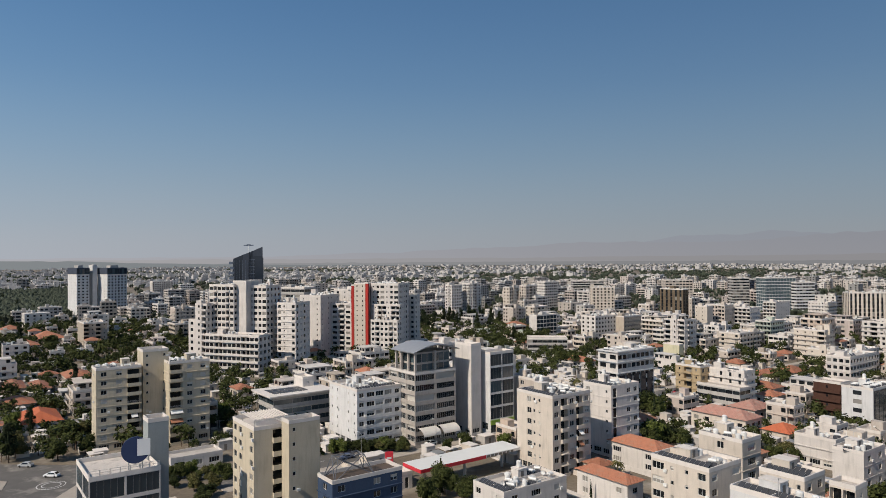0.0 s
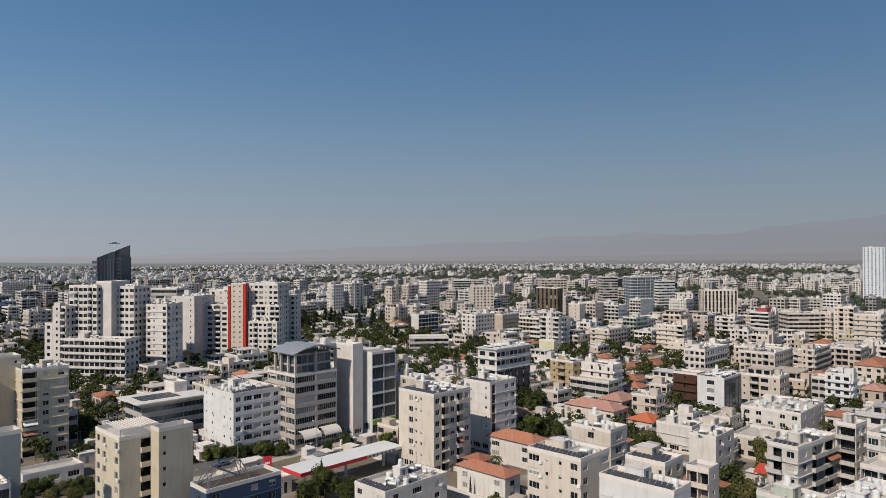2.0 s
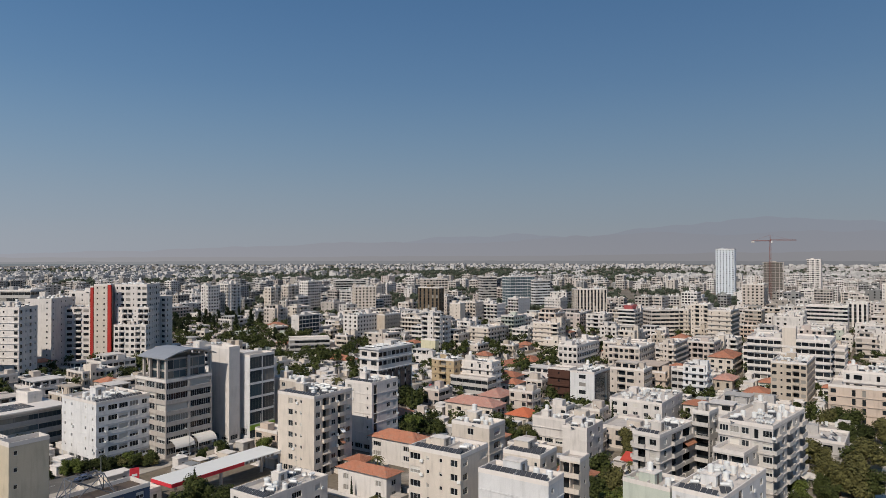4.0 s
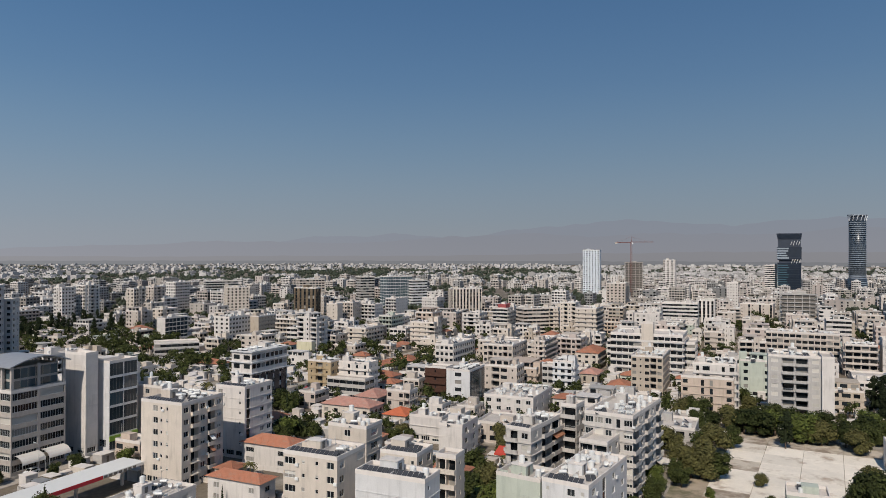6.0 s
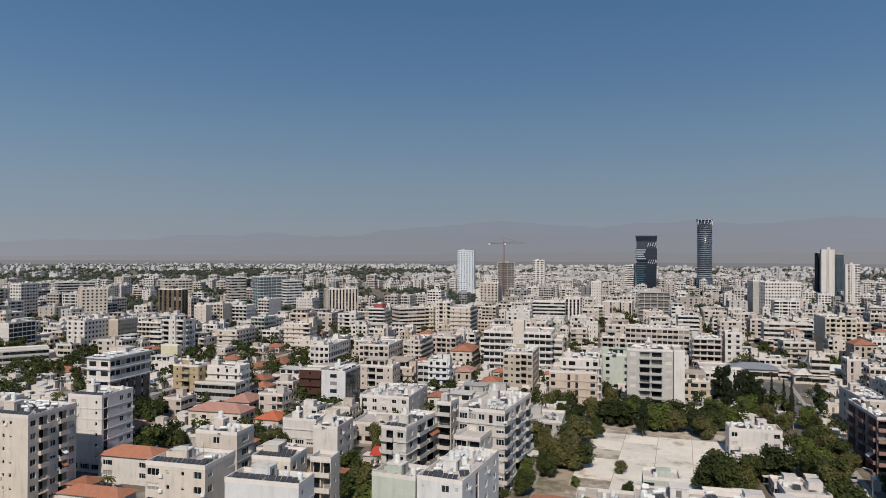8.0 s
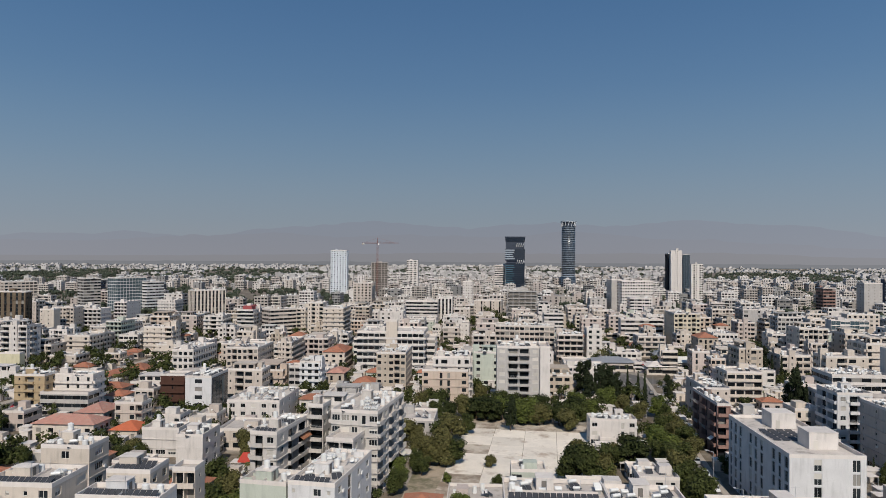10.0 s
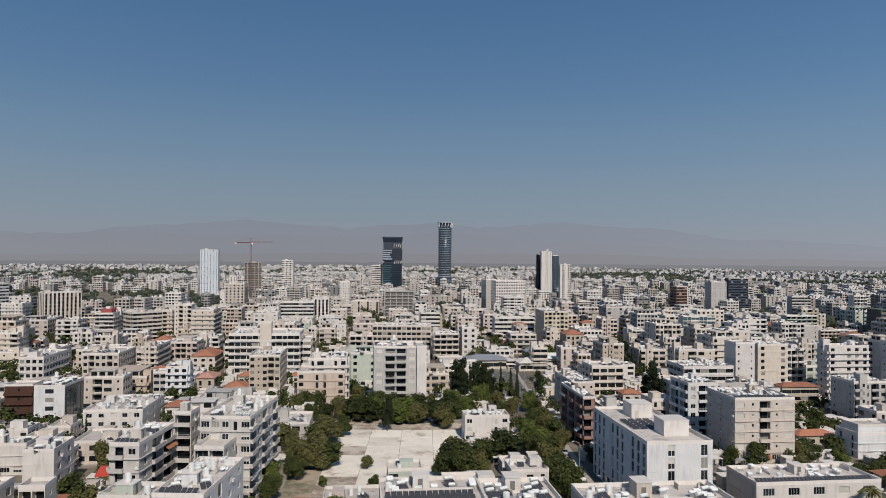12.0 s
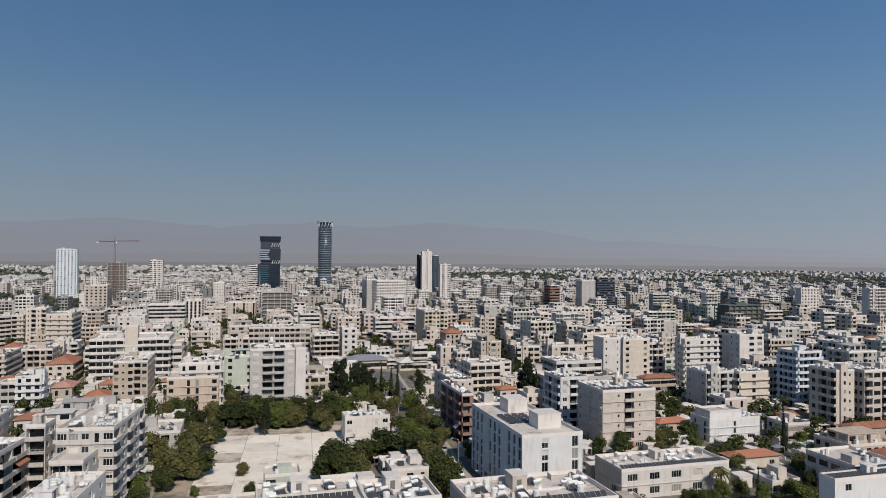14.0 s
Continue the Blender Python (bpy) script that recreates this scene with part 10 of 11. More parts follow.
tree("broad", 50, 152, 9.0)
tree("broad", 48, 176, 6.2)
tree("broad", 60, 128, 4.9)
tree("broad", 70, 119, 4.0)
tree("broad", 68, 146, 6.6)
tree("broad", 68, 151, 9.2)
tree("broad", 68, 224, 9.4)
tree("cypress", 76, 105, 3.9)
tree("broad", 79, 108, 5.5)
tree("broad", 77, 135, 6.7)
tree("broad", 73, 144, 7.4)
tree("broad", 73, 151, 8.8)
tree("broad", 80, 204, 5.9)
tree("broad", 85, 138, 5.3)
tree("broad", 83, 147, 9.2)
tree("broad", 84, 153, 5.9)
tree("broad", 86, 161, 9.0)
tree("broad", 82, 190, 8.4)
tree("broad", 82, 215, 2.7)
tree("cypress", 91, 90, 8.3)
tree("broad", 94, 169, 5.4)
tree("cypress", 95, 215, 3.9)
tree("broad", 104, 129, 8.6)
tree("broad", 99, 162, 6.3)
tree("broad", 104, 210, 6.1)
tree("broad", 113, 96, 8.1)
tree("palm", 108, 129, 6.2)
tree("palm", 111, 158, 7.7)
tree("broad", 122, 60, 8.5)
tree("broad", 116, 68, 5.7)
tree("broad", 117, 110, 5.1)
tree("broad", 116, 119, 6.8)
tree("broad", 120, 158, 5.6)
tree("broad", 129, -34, 5.2)
tree("broad", 130, 0, 8.0)
tree("broad", 129, 44, 4.1)
tree("broad", 129, 102, 6.7)
tree("broad", 125, 172, 7.0)
tree("broad", 131, 179, 3.8)
tree("broad", 128, 187, 8.2)
tree("palm", 133, 1, 4.0)
tree("broad", 136, 43, 9.4)
tree("broad", 133, 179, 7.2)
tree("cypress", 141, -7, 5.8)
tree("broad", 148, -2, 6.2)
tree("broad", 146, 17, 9.0)
tree("cypress", 148, 49, 9.3)
tree("broad", 147, 71, 7.3)
tree("broad", 142, 84, 4.0)
tree("palm", 145, 94, 8.0)
tree("broad", 144, 152, 6.1)
tree("broad", 143, 159, 5.7)
tree("broad", 145, 170, 4.5)
tree("broad", 154, -25, 9.4)
tree("palm", 154, 34, 5.3)
tree("broad", 156, 68, 5.9)
tree("broad", 152, 96, 5.3)
tree("palm", 153, 146, 8.0)
tree("broad", 160, -33, 3.8)
tree("broad", 164, -27, 6.9)
tree("palm", 164, -0, 4.4)
tree("broad", 159, 20, 5.3)
tree("broad", 165, 27, 4.0)
tree("broad", 163, 31, 4.9)
tree("broad", 161, 154, 8.6)
tree("broad", 173, -18, 4.6)
tree("palm", 169, 0, 3.8)
tree("broad", 170, 18, 3.8)
tree("broad", 167, 31, 5.9)
tree("broad", 169, 151, 7.6)
tree("broad", 179, -23, 8.5)
tree("broad", 176, 12, 5.8)
tree("cypress", 186, -48, 7.6)
tree("broad", 188, -22, 5.9)
tree("broad", 185, -6, 3.1)
tree("broad", 187, 0, 4.8)
tree("cypress", 197, -53, 7.2)
tree("cypress", 194, -45, 6.5)
tree("broad", 198, -33, 5.0)
tree("cypress", 198, -28, 4.4)
tree("cypress", 197, -17, 8.4)
tree("palm", 197, -8, 8.8)
tree("broad", 201, -35, 6.2)
tree("broad", 204, 37, 8.3)
tree("broad", 204, 44, 6.9)
tree("broad", 203, 62, 6.9)
tree("broad", 212, -60, 4.9)
tree("broad", 212, -31, 6.0)
tree("broad", 212, -16, 5.1)
tree("palm", 214, 61, 6.7)
tree("broad", 220, -61, 5.5)
tree("cypress", 224, -49, 7.3)
tree("broad", 224, -32, 6.9)
tree("broad", 221, -20, 2.6)
tree("broad", 220, -6, 8.3)
tree("broad", 222, -2, 5.6)
tree("broad", 224, 27, 6.7)
tree("broad", 219, 42, 8.4)
tree("broad", 219, 53, 8.9)
tree("broad", 219, 63, 6.6)
tree("broad", 226, -48, 8.5)
tree("palm", 228, -46, 6.9)
tree("broad", 228, -31, 6.2)
tree("cypress", 227, -8, 5.4)
tree("broad", 228, 8, 5.8)
tree("broad", 228, 20, 8.1)
tree("cypress", 229, 31, 6.3)

# the belt of tall trees round the empty lot and along the lane
tree("broad", 210, 163, 10.0)
tree("broad", 211, 158, 10.4)
tree("broad", 213, 153, 10.3)
tree("broad", 218, 151, 9.4)
tree("broad", 216, 143, 9.7)
tree("broad", 218, 139, 8.7)
tree("broad", 222, 135, 8.9)
tree("broad", 224, 130, 9.6)
tree("broad", 228, 126, 8.8)
tree("broad", 234, 173, 9.7)
tree("broad", 227, 153, 9.7)
tree("broad", 237, 145, 9.2)
tree("broad", 240, 133, 10.0)
tree("broad", 240, 126, 8.3)
tree("pine", 279, 151, 15.5)
tree("cypress", 274, 145, 16.7)
tree("cypress", 280, 144, 15.4)
tree("pine", 279, 139, 15.4)
tree("pine", 280, 136, 14.8)
tree("pine", 271, 129, 14.1)
tree("cypress", 285, 131, 15.8)
tree("cypress", 278, 123, 15.6)
tree("cypress", 278, 120, 16.0)
tree("broad", 248, 136, 9.2)
tree("broad", 245, 128, 7.9)
tree("broad", 261, 129, 9.7)
tree("broad", 259, 121, 8.8)
tree("broad", 253, 111, 8.2)
tree("broad", 195, 165, 9.7)
tree("broad", 203, 166, 8.7)
tree("broad", 169, 141, 8.6)
tree("broad", 209, 184, 8.9)
tree("broad", 168, 155, 10.0)
tree("broad", 161, 143, 8.4)
tree("broad", 172, 97, 7.4)
tree("broad", 176, 94, 7.1)
tree("broad", 182, 93, 6.6)
tree("broad", 194, 94, 6.9)
tree("broad", 206, 94, 7.8)
tree("broad", 177, 87, 6.5)
tree("broad", 189, 103, 7.7)
tree("broad", 218, 91, 8.7)
tree("broad", 207, 83, 10.0)
tree("broad", 190, 72, 9.6)
tree("broad", 177, 64, 9.8)
tree("broad", 241, 94, 8.7)
tree("broad", 261, 107, 9.2)
tree("broad", 170, 59, 9.8)
tree("broad", 209, 78, 8.1)

# tall conifers by the pavilions and the green belt behind the offices
tree("pine", 383, 101, 17.0)
tree("cypress", 380, 96, 14.0)
tree("cypress", 374, 90, 15.0)
tree("pine", 293, 65, 20.0)
tree("pine", 297, 65, 18.0)
tree("cypress", 290, 61, 16.0)
tree("pine", 298, 69, 13.0)
grove(395, 158, 12.0)
grove(392, 150, 13.0)
grove(398, 146, 12.0)
grove(404, 142, 11.0)
grove(409, 140, 10.0)
grove(386, 190, 11.0)
grove(395, 185, 11.0)
grove(402, 180, 12.0)
tree("palm", 371, 187, 10.0)
grove(21, 527, 9.7)
grove(36, 527, 12.6)
grove(42, 547, 12.8)
tree("pine", 22, 466, 9.3)
grove(34, 476, 12.7)
grove(4, 550, 12.6)
grove(38, 463, 10.1)
grove(47, 542, 12.5)
grove(-7, 534, 9.6)
grove(5, 490, 12.9)
grove(-10, 491, 12.6)
tree("pine", 51, 503, 11.0)
grove(53, 512, 9.8)
grove(39, 484, 9.7)
grove(51, 451, 12.5)
grove(15, 470, 11.4)
tree("pine", -8, 535, 11.1)
grove(27, 489, 9.4)
grove(55, 494, 10.5)
tree("pine", -18, 608, 16.0)
tree("pine", 12, 610, 13.2)
tree("pine", 29, 649, 13.2)
tree("pine", 45, 649, 13.9)
tree("pine", -8, 597, 13.3)
tree("pine", -15, 581, 12.9)
tree("pine", 38, 565, 15.0)
tree("pine", -22, 730, 13.0)
tree("pine", 5, 626, 16.8)
tree("pine", 4, 707, 14.8)
tree("pine", -13, 722, 14.8)
tree("pine", 42, 691, 15.6)
tree("pine", 28, 582, 14.5)
grove(80, 415, 8.1)
grove(48, 405, 10.2)
grove(61, 425, 9.9)
grove(37, 370, 11.6)
grove(65, 395, 10.1)
grove(90, 426, 10.6)
grove(68, 412, 10.9)
grove(61, 399, 10.5)
grove(85, 413, 11.3)
grove(72, 386, 11.5)

# hedges and bushes along the street fronts, by the lot and behind the offices
tree("broad", -35.3, 219.7, 4.9)
tree("broad", -34.4, 223.2, 3.7)
tree("broad", -32.6, 220.1, 4.6)
tree("broad", -31.3, 220.7, 4.0)
tree("broad", -30.0, 220.9, 4.4)
tree("broad", -28.6, 221.0, 3.8)
tree("broad", -27.3, 221.6, 4.2)
tree("broad", -25.8, 220.4, 5.0)
tree("broad", -24.3, 219.5, 4.4)
tree("broad", -23.2, 221.4, 4.0)
tree("broad", -21.9, 223.0, 3.6)
tree("broad", -20.4, 221.3, 4.0)
tree("broad", -19.0, 221.6, 4.8)
tree("broad", -17.6, 221.0, 4.4)
tree("broad", -16.3, 222.1, 3.6)
tree("broad", -14.9, 221.7, 3.8)
tree("broad", -13.5, 220.9, 5.0)
tree("broad", -12.1, 220.3, 3.9)
tree("broad", -77.2, 194.2, 4.6)
tree("broad", -75.4, 194.8, 4.8)
tree("broad", -73.2, 194.6, 4.6)
tree("broad", -71.8, 196.2, 5.0)
tree("broad", -68.8, 193.8, 3.3)
tree("broad", -67.0, 194.6, 4.4)
tree("broad", -65.3, 195.7, 4.1)
tree("broad", -63.2, 195.5, 4.8)
tree("broad", -61.1, 195.4, 4.7)
tree("broad", 140.7, 132.5, 6.8)
tree("broad", 147.4, 129.7, 5.9)
tree("broad", 131.5, 124.8, 6.8)
tree("broad", 151.3, 135.7, 6.0)
grove(558.9, 357.5, 14.6)
grove(518.7, 365.1, 13.6)
grove(543.2, 375.0, 11.8)
grove(479.9, 337.1, 13.5)
grove(477.0, 369.8, 13.9)
grove(487.2, 341.5, 12.0)
grove(475.7, 357.9, 12.7)
grove(580.7, 389.0, 12.4)
grove(493.3, 374.3, 11.3)
grove(590.0, 373.2, 13.9)
grove(567.5, 410.6, 15.0)
grove(560.0, 427.0, 12.4)
grove(500.2, 343.1, 11.5)
grove(505.0, 334.2, 14.6)
grove(549.0, 389.3, 13.6)
grove(574.4, 370.4, 13.3)

# ---- the joined houses and the gardens round them ----
tagged(put("street_houses", MASS.mesh("street_houses", [WALL[k] for k in MASS_WALLS] + [FAR_GLASS, ROOF, COPING, TANK, PANEL, TILE])), "pale flat-roofed houses standing close along the streets", "houses", "", "stuff")


def on_street(x, y):
    q = pose(-64, 191, 0, 0, 0, 36).inverted() @ Vector((x, y, 0))
    if -10 < q.x < 380 and abs(q.y) < 9:
        return True
    q = pose(150, 42, 0, 0, 0, 30).inverted() @ Vector((x, y, 0))
    if 0 < q.x < 225 and abs(q.y) < 4.5:
        return True
    q = pose(136, 117, 0, 0, 0, 31).inverted() @ Vector((x, y, 0))
    if -6 < q.x < 86 and -46 < q.y < 2:
        return True
    if -155 < x < -82 and 160 < y < 208:
        return True
    return -210 < x < -60 and abs(y - 202) < 9 or 303 < x < 353 and 132 < y < 186


garden_rng = random.Random(31)
for _ in range(11000):
    d, w = math.sqrt(garden_rng.uniform(232 ** 2, 720 ** 2)), radians(garden_rng.uniform(-37, 107))
    x, y = d * math.sin(w), d * math.cos(w)
    bearing = math.degrees(w)
    leafy = 1.0 if bearing < -12 else 0.6
    if bearing > 35 and d > 330:
        leafy = 0.42 if bearing < 66 else 0.2
    if garden_rng.random() < leafy and is_free(x, y, 1.0) and not on_street(x, y):
        grove(x, y, garden_rng.uniform(3.0, 9.5) * (1.2 if bearing < 35 else 1.0))

# ---- sheds, lean-tos and yard walls that fill the plots ----
yard_rng = random.Random(77)
YARDS = Shape()
for _ in range(5200):
    d, w = math.sqrt(yard_rng.uniform(205 ** 2, 430 ** 2)), radians(yard_rng.uniform(-36, 104))
    x, y = d * math.sin(w), d * math.cos(w)
    if yard_rng.random() < (0.45 if math.degrees(w) < -12 else 0.0) or on_street(x, y) or not is_free(x, y, 2.4):
        continue
    yaw = radians((36 if math.degrees(w) < 45 else -54) + yard_rng.uniform(-3, 3))
    ca, sa = math.cos(yaw), math.sin(yaw)
    first, slot, r = len(YARDS.v), yard_rng.choice((0, 0, 0, 1, 1, 2)), yard_rng.random()
    if r < 0.38:                          # a flat-roofed room with a rim
        u, v, h = yard_rng.uniform(1.4, 2.3), yard_rng.uniform(1.4, 2.3), yard_rng.uniform(2.5, 3.4)
        YARDS.box(-u, -v, 0, u, v, h, slot, False)
        YARDS.box(-u - 0.15, -v - 0.15, h, u + 0.15, v + 0.15, h + 0.18, 3)
        YARDS.quad((-0.5, -v - 0.03, 0.1), (0.4, -v - 0.03, 0.1), (0.4, -v - 0.03, 2.1), (-0.5, -v - 0.03, 2.1), 4)
    elif r < 0.55:                        # a carport on posts
        u, v, h = yard_rng.uniform(1.4, 2.2), yard_rng.uniform(1.6, 2.3), yard_rng.uniform(2.3, 2.9)
        YARDS.box(-u, -v, h, u, v, h + 0.12, yard_rng.choice((3, 3, 5)))
        for px in (-u + 0.1, u - 0.2):
            for py in (-v + 0.1, v - 0.2):
                YARDS.box(px, py, 0, px + 0.1, py + 0.1, h, 5, False)
    elif r < 0.9:                         # a garden wall
        u, h = yard_rng.uniform(1.5, 2.4), yard_rng.uniform(1.0, 2.0)
        if yard_rng.random() < 0.5:
            YARDS.box(-u, -0.1, 0, u, 0.1, h, slot, False)
        else:
            YARDS.box(-0.1, -u, 0, 0.1, u, h, slot, False)
    else:                                 # a paved corner
        u, v = yard_rng.uniform(1.6, 2.4), yard_rng.uniform(1.6, 2.4)
        YARDS.box(-u, -v, 0, u, v, 0.12, 3, False)
    for i in range(first, len(YARDS.v)):
        vx, vy, vz = YARDS.v[i]
        YARDS.v[i] = (x + ca * vx - sa * vy, y + sa * vx + ca * vy, vz)
tagged(put("yard_structures", YARDS.mesh("yard_structures", [WALL["white"], WALL["cream"], WALL["grey"], COPING, DARK, STEEL])), "pale sheds, carports and garden walls between the houses", "sheds", "", "stuff")

# ---- the wider town, beyond what can be told apart house by house ----
far_rng = random.Random(11)
# wall tones muted in contrast to stand in for distance haze
FAR_PAINT = [(0.502, 0.47, 0.442), (0.437, 0.395, 0.358), (0.353, 0.321, 0.288), (0.223, 0.219, 0.214), (0.372, 0.326, 0.298)]
FAR_WALLS = [surface("far_render_%d" % i, c, vary=0.3, scale=0.08, each=0.22, island=True) for i, c in enumerate(FAR_PAINT)]

# the outermost walls are duller still: haze put into their colour
HAZED_OUTER_WALLS = [surface("outer_hazed_render_%d" % i, (c, c * 0.96, c * 0.93), vary=0.3, scale=0.08, each=0.2, island=True) for i, c in enumerate((0.46, 0.40, 0.34, 0.27, 0.39))]


def far_houses(name, label, count, near_d, far_d, detail, seed):
    """Many plain flat-roofed blocks in one mesh, on the same street grid, with rows of recessed windows where they are near enough."""
    rng = random.Random(seed)
    s = Shape()
    for _ in range(count):
        d = math.sqrt(rng.uniform(near_d ** 2, far_d ** 2)) if detail else near_d * (far_d / near_d) ** rng.random()
        az = radians(rng.uniform(-36, 106))
        x, y = d * math.sin(az), d * math.cos(az)
        w, dp = rng.uniform(10, 22), rng.uniform(10, 20)
        fl = rng.choice((3, 3, 3, 4, 4, 4, 5, 5, 6, 7) if detail else (1, 1, 1, 2, 2, 2, 3, 3, 4))
        if green(x, y):
            continue
        h = fl * 3.1 + 0.8
        yaw = radians(36 + rng.choice((0, 0, 90)) + rng.uniform(-5, 5))
        ca, sa = math.cos(yaw), math.sin(yaw)
        first = len(s.v)
        slot = rng.choice((0, 0, 0, 0, 1, 1, 2, 3, 4))
        s.box(0, 0, 0, w, dp, h, slot, False)
        s.box(w * 0.3, dp * 0.3, h, w * 0.3 + 3, dp * 0.3 + 3.5, h + 2.4, slot, False)
        if detail:
            style = rng.randrange(3)
            for k in range(fl):
                z0, z1 = k * 3.1 + 0.85, k * 3.1 + 2.55
                for side in range(4):
                    length = w if side % 2 == 0 else dp
                    n = max(2, int(length / (3.2 if style else 5.0)))
                    for i in range(n):
                        c = (i + 0.5) * length / n
                        hw = (0.8, 1.2, 2.1)[style] if style != 2 or i % 2 else 0.6
                        e = 0.06
                        q = {0: [(c - hw, -e), (c + hw, -e)], 1: [(w + e, c - hw), (w + e, c + hw)], 2: [(c + hw, dp + e), (c - hw, dp + e)], 3: [(-e, c + hw), (-e, c - hw)]}[side]
                        s.quad((*q[0], z0), (*q[1], z0), (*q[1], z1), (*q[0], z1), 5)
            for i in range(4):
                px, py = rng.uniform(1, w - 2), rng.uniform(1, dp - 2)
                s.box(px, py, h, px + 1.4, py + 1, h + rng.uniform(0.8, 1.6), 6, False)
        for i in range(first, len(s.v)):
            vx, vy, vz = s.v[i]
            s.v[i] = (x + ca * vx - sa * vy, y + sa * vx + ca * vy, vz)
    walls = FAR_WALLS if detail else HAZED_OUTER_WALLS
    tagged(put(name, s.mesh(name, walls + [FAR_GLASS, TANK])), label, "houses", "", "stuff")


def green(x, y):
    """Where the parks and the tree belts of the outer town lie."""
    v = noise.noise(Vector((x * 0.0022, y * 0.0022, 4.2))) + 0.5 * noise.noise(Vector((x * 0.006, y * 0.006, 1.2)))
    az, d = math.degrees(math.atan2(x, y)), math.hypot(x, y)
    if az < -14 and d < 1600:
        v += 0.2
    if az < -27.5 and 830 < d < 1500:
        v += 0.7
    if -10 < az < 26 and 1450 < d < 2000 or 12 < az < 44 and 1900 < d < 2800:
        v += 0.45
    if az > 45 and d < 1900:
        v -= 0.12
    if 88 < az and 2000 < d < 2900 or 60 < az < 82 and 2300 < d < 2700:
        v += 0.12
    return v > 0.14


def far_trees(name, label, count, near_d, far_d, seed, size, az0=-36, az1=106):
    rng = random.Random(seed)
    s = Shape()
    for _ in range(count):
        d = near_d * (far_d / near_d) ** rng.random()
        az = radians(rng.uniform(az0, az1))
        x, y = d * math.sin(az), d * math.cos(az)
        if not green(x, y) and rng.random() < (0.55 if az < 0.75 else 0.62):
            continue
        h, r = rng.uniform(5, 11), rng.uniform(2.5, 5.0) * size
        for k in range(4):
            px, py, pz = x + rng.uniform(-1, 1) * r, y + rng.uniform(-1, 1) * r, h * rng.uniform(0.35, 0.75)
            rr = r * rng.uniform(0.5, 0.9)
            ring = [(px + rr * math.cos(i * 1.257 + k) * rng.uniform(0.7, 1.2), py + rr * math.sin(i * 1.257 + k) * rng.uniform(0.7, 1.2), pz + rng.uniform(-0.8, 0.8)) for i in range(5)]
            up, dn = (px, py, pz + rr * rng.uniform(0.6, 1.0)), (px, py, 0.0)
            for i in range(5):
                s.tri(ring[i], ring[(i + 1) % 5], up)
                s.tri(ring[(i + 1) % 5], ring[i], dn)
    tagged(put(name, s.mesh(name, [LEAF_FAR])), label, "trees", "", "stuff")


LEAF_FAR = surface("far_foliage", (0.045, 0.056, 0.036), rough=0.8, vary=0.4, scale=0.2, each=0.3, island=True)
far_houses("town_houses", "pale flat-roofed blocks of the middle town with rows of windows", 2500, 700, 1750, True, 21)
far_houses("outer_houses", "countless pale low houses of the outer town", 12500, 1600, 4700, False, 22)
far_trees("town_trees", "dark green trees between the blocks of the town", 6500, 690, 1900, 23, 0.9)
far_trees("park_trees", "dense olive green wood of a park", 2600, 840, 1500, 27, 1.3, -38, -27.5)
far_trees("outer_trees", "dark green belts of trees across the outer town", 10000, 1700, 4000, 24, 1.2)

# ---- hills in painted haze at the edge of the plain ----
# Emissive backdrop material: distance haze is put into its glowing colour.
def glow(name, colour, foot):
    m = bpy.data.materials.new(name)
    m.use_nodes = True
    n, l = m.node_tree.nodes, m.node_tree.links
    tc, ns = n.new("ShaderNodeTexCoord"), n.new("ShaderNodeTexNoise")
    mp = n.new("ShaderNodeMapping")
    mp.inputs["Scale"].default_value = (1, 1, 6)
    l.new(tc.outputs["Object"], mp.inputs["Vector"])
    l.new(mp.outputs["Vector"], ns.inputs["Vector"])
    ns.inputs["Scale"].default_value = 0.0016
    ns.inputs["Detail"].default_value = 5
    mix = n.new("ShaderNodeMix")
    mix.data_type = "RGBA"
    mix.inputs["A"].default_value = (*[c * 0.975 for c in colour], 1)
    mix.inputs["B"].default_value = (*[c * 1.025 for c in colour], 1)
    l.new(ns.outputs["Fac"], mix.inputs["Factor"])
    # painted haze: the colour blends into a haze tone at the foot
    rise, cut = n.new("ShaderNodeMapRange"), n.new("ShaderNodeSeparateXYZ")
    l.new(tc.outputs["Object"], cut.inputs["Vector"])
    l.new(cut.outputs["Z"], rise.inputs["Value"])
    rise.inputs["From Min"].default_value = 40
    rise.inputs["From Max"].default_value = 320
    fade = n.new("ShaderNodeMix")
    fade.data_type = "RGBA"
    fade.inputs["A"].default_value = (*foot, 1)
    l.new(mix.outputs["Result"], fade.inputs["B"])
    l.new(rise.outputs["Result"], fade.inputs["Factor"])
    # painted light: emission rises towards the sun's side, as in the sky
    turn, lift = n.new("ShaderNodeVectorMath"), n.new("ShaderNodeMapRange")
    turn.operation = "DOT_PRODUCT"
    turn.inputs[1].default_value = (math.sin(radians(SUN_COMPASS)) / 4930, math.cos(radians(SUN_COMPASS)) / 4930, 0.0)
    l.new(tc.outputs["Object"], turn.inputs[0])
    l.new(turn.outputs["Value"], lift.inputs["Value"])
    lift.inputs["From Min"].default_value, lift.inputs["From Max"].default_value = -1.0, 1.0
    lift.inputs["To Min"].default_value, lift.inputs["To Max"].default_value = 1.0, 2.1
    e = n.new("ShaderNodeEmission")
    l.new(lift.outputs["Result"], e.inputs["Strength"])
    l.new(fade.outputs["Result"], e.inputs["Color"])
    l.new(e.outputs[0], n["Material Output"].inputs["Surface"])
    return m


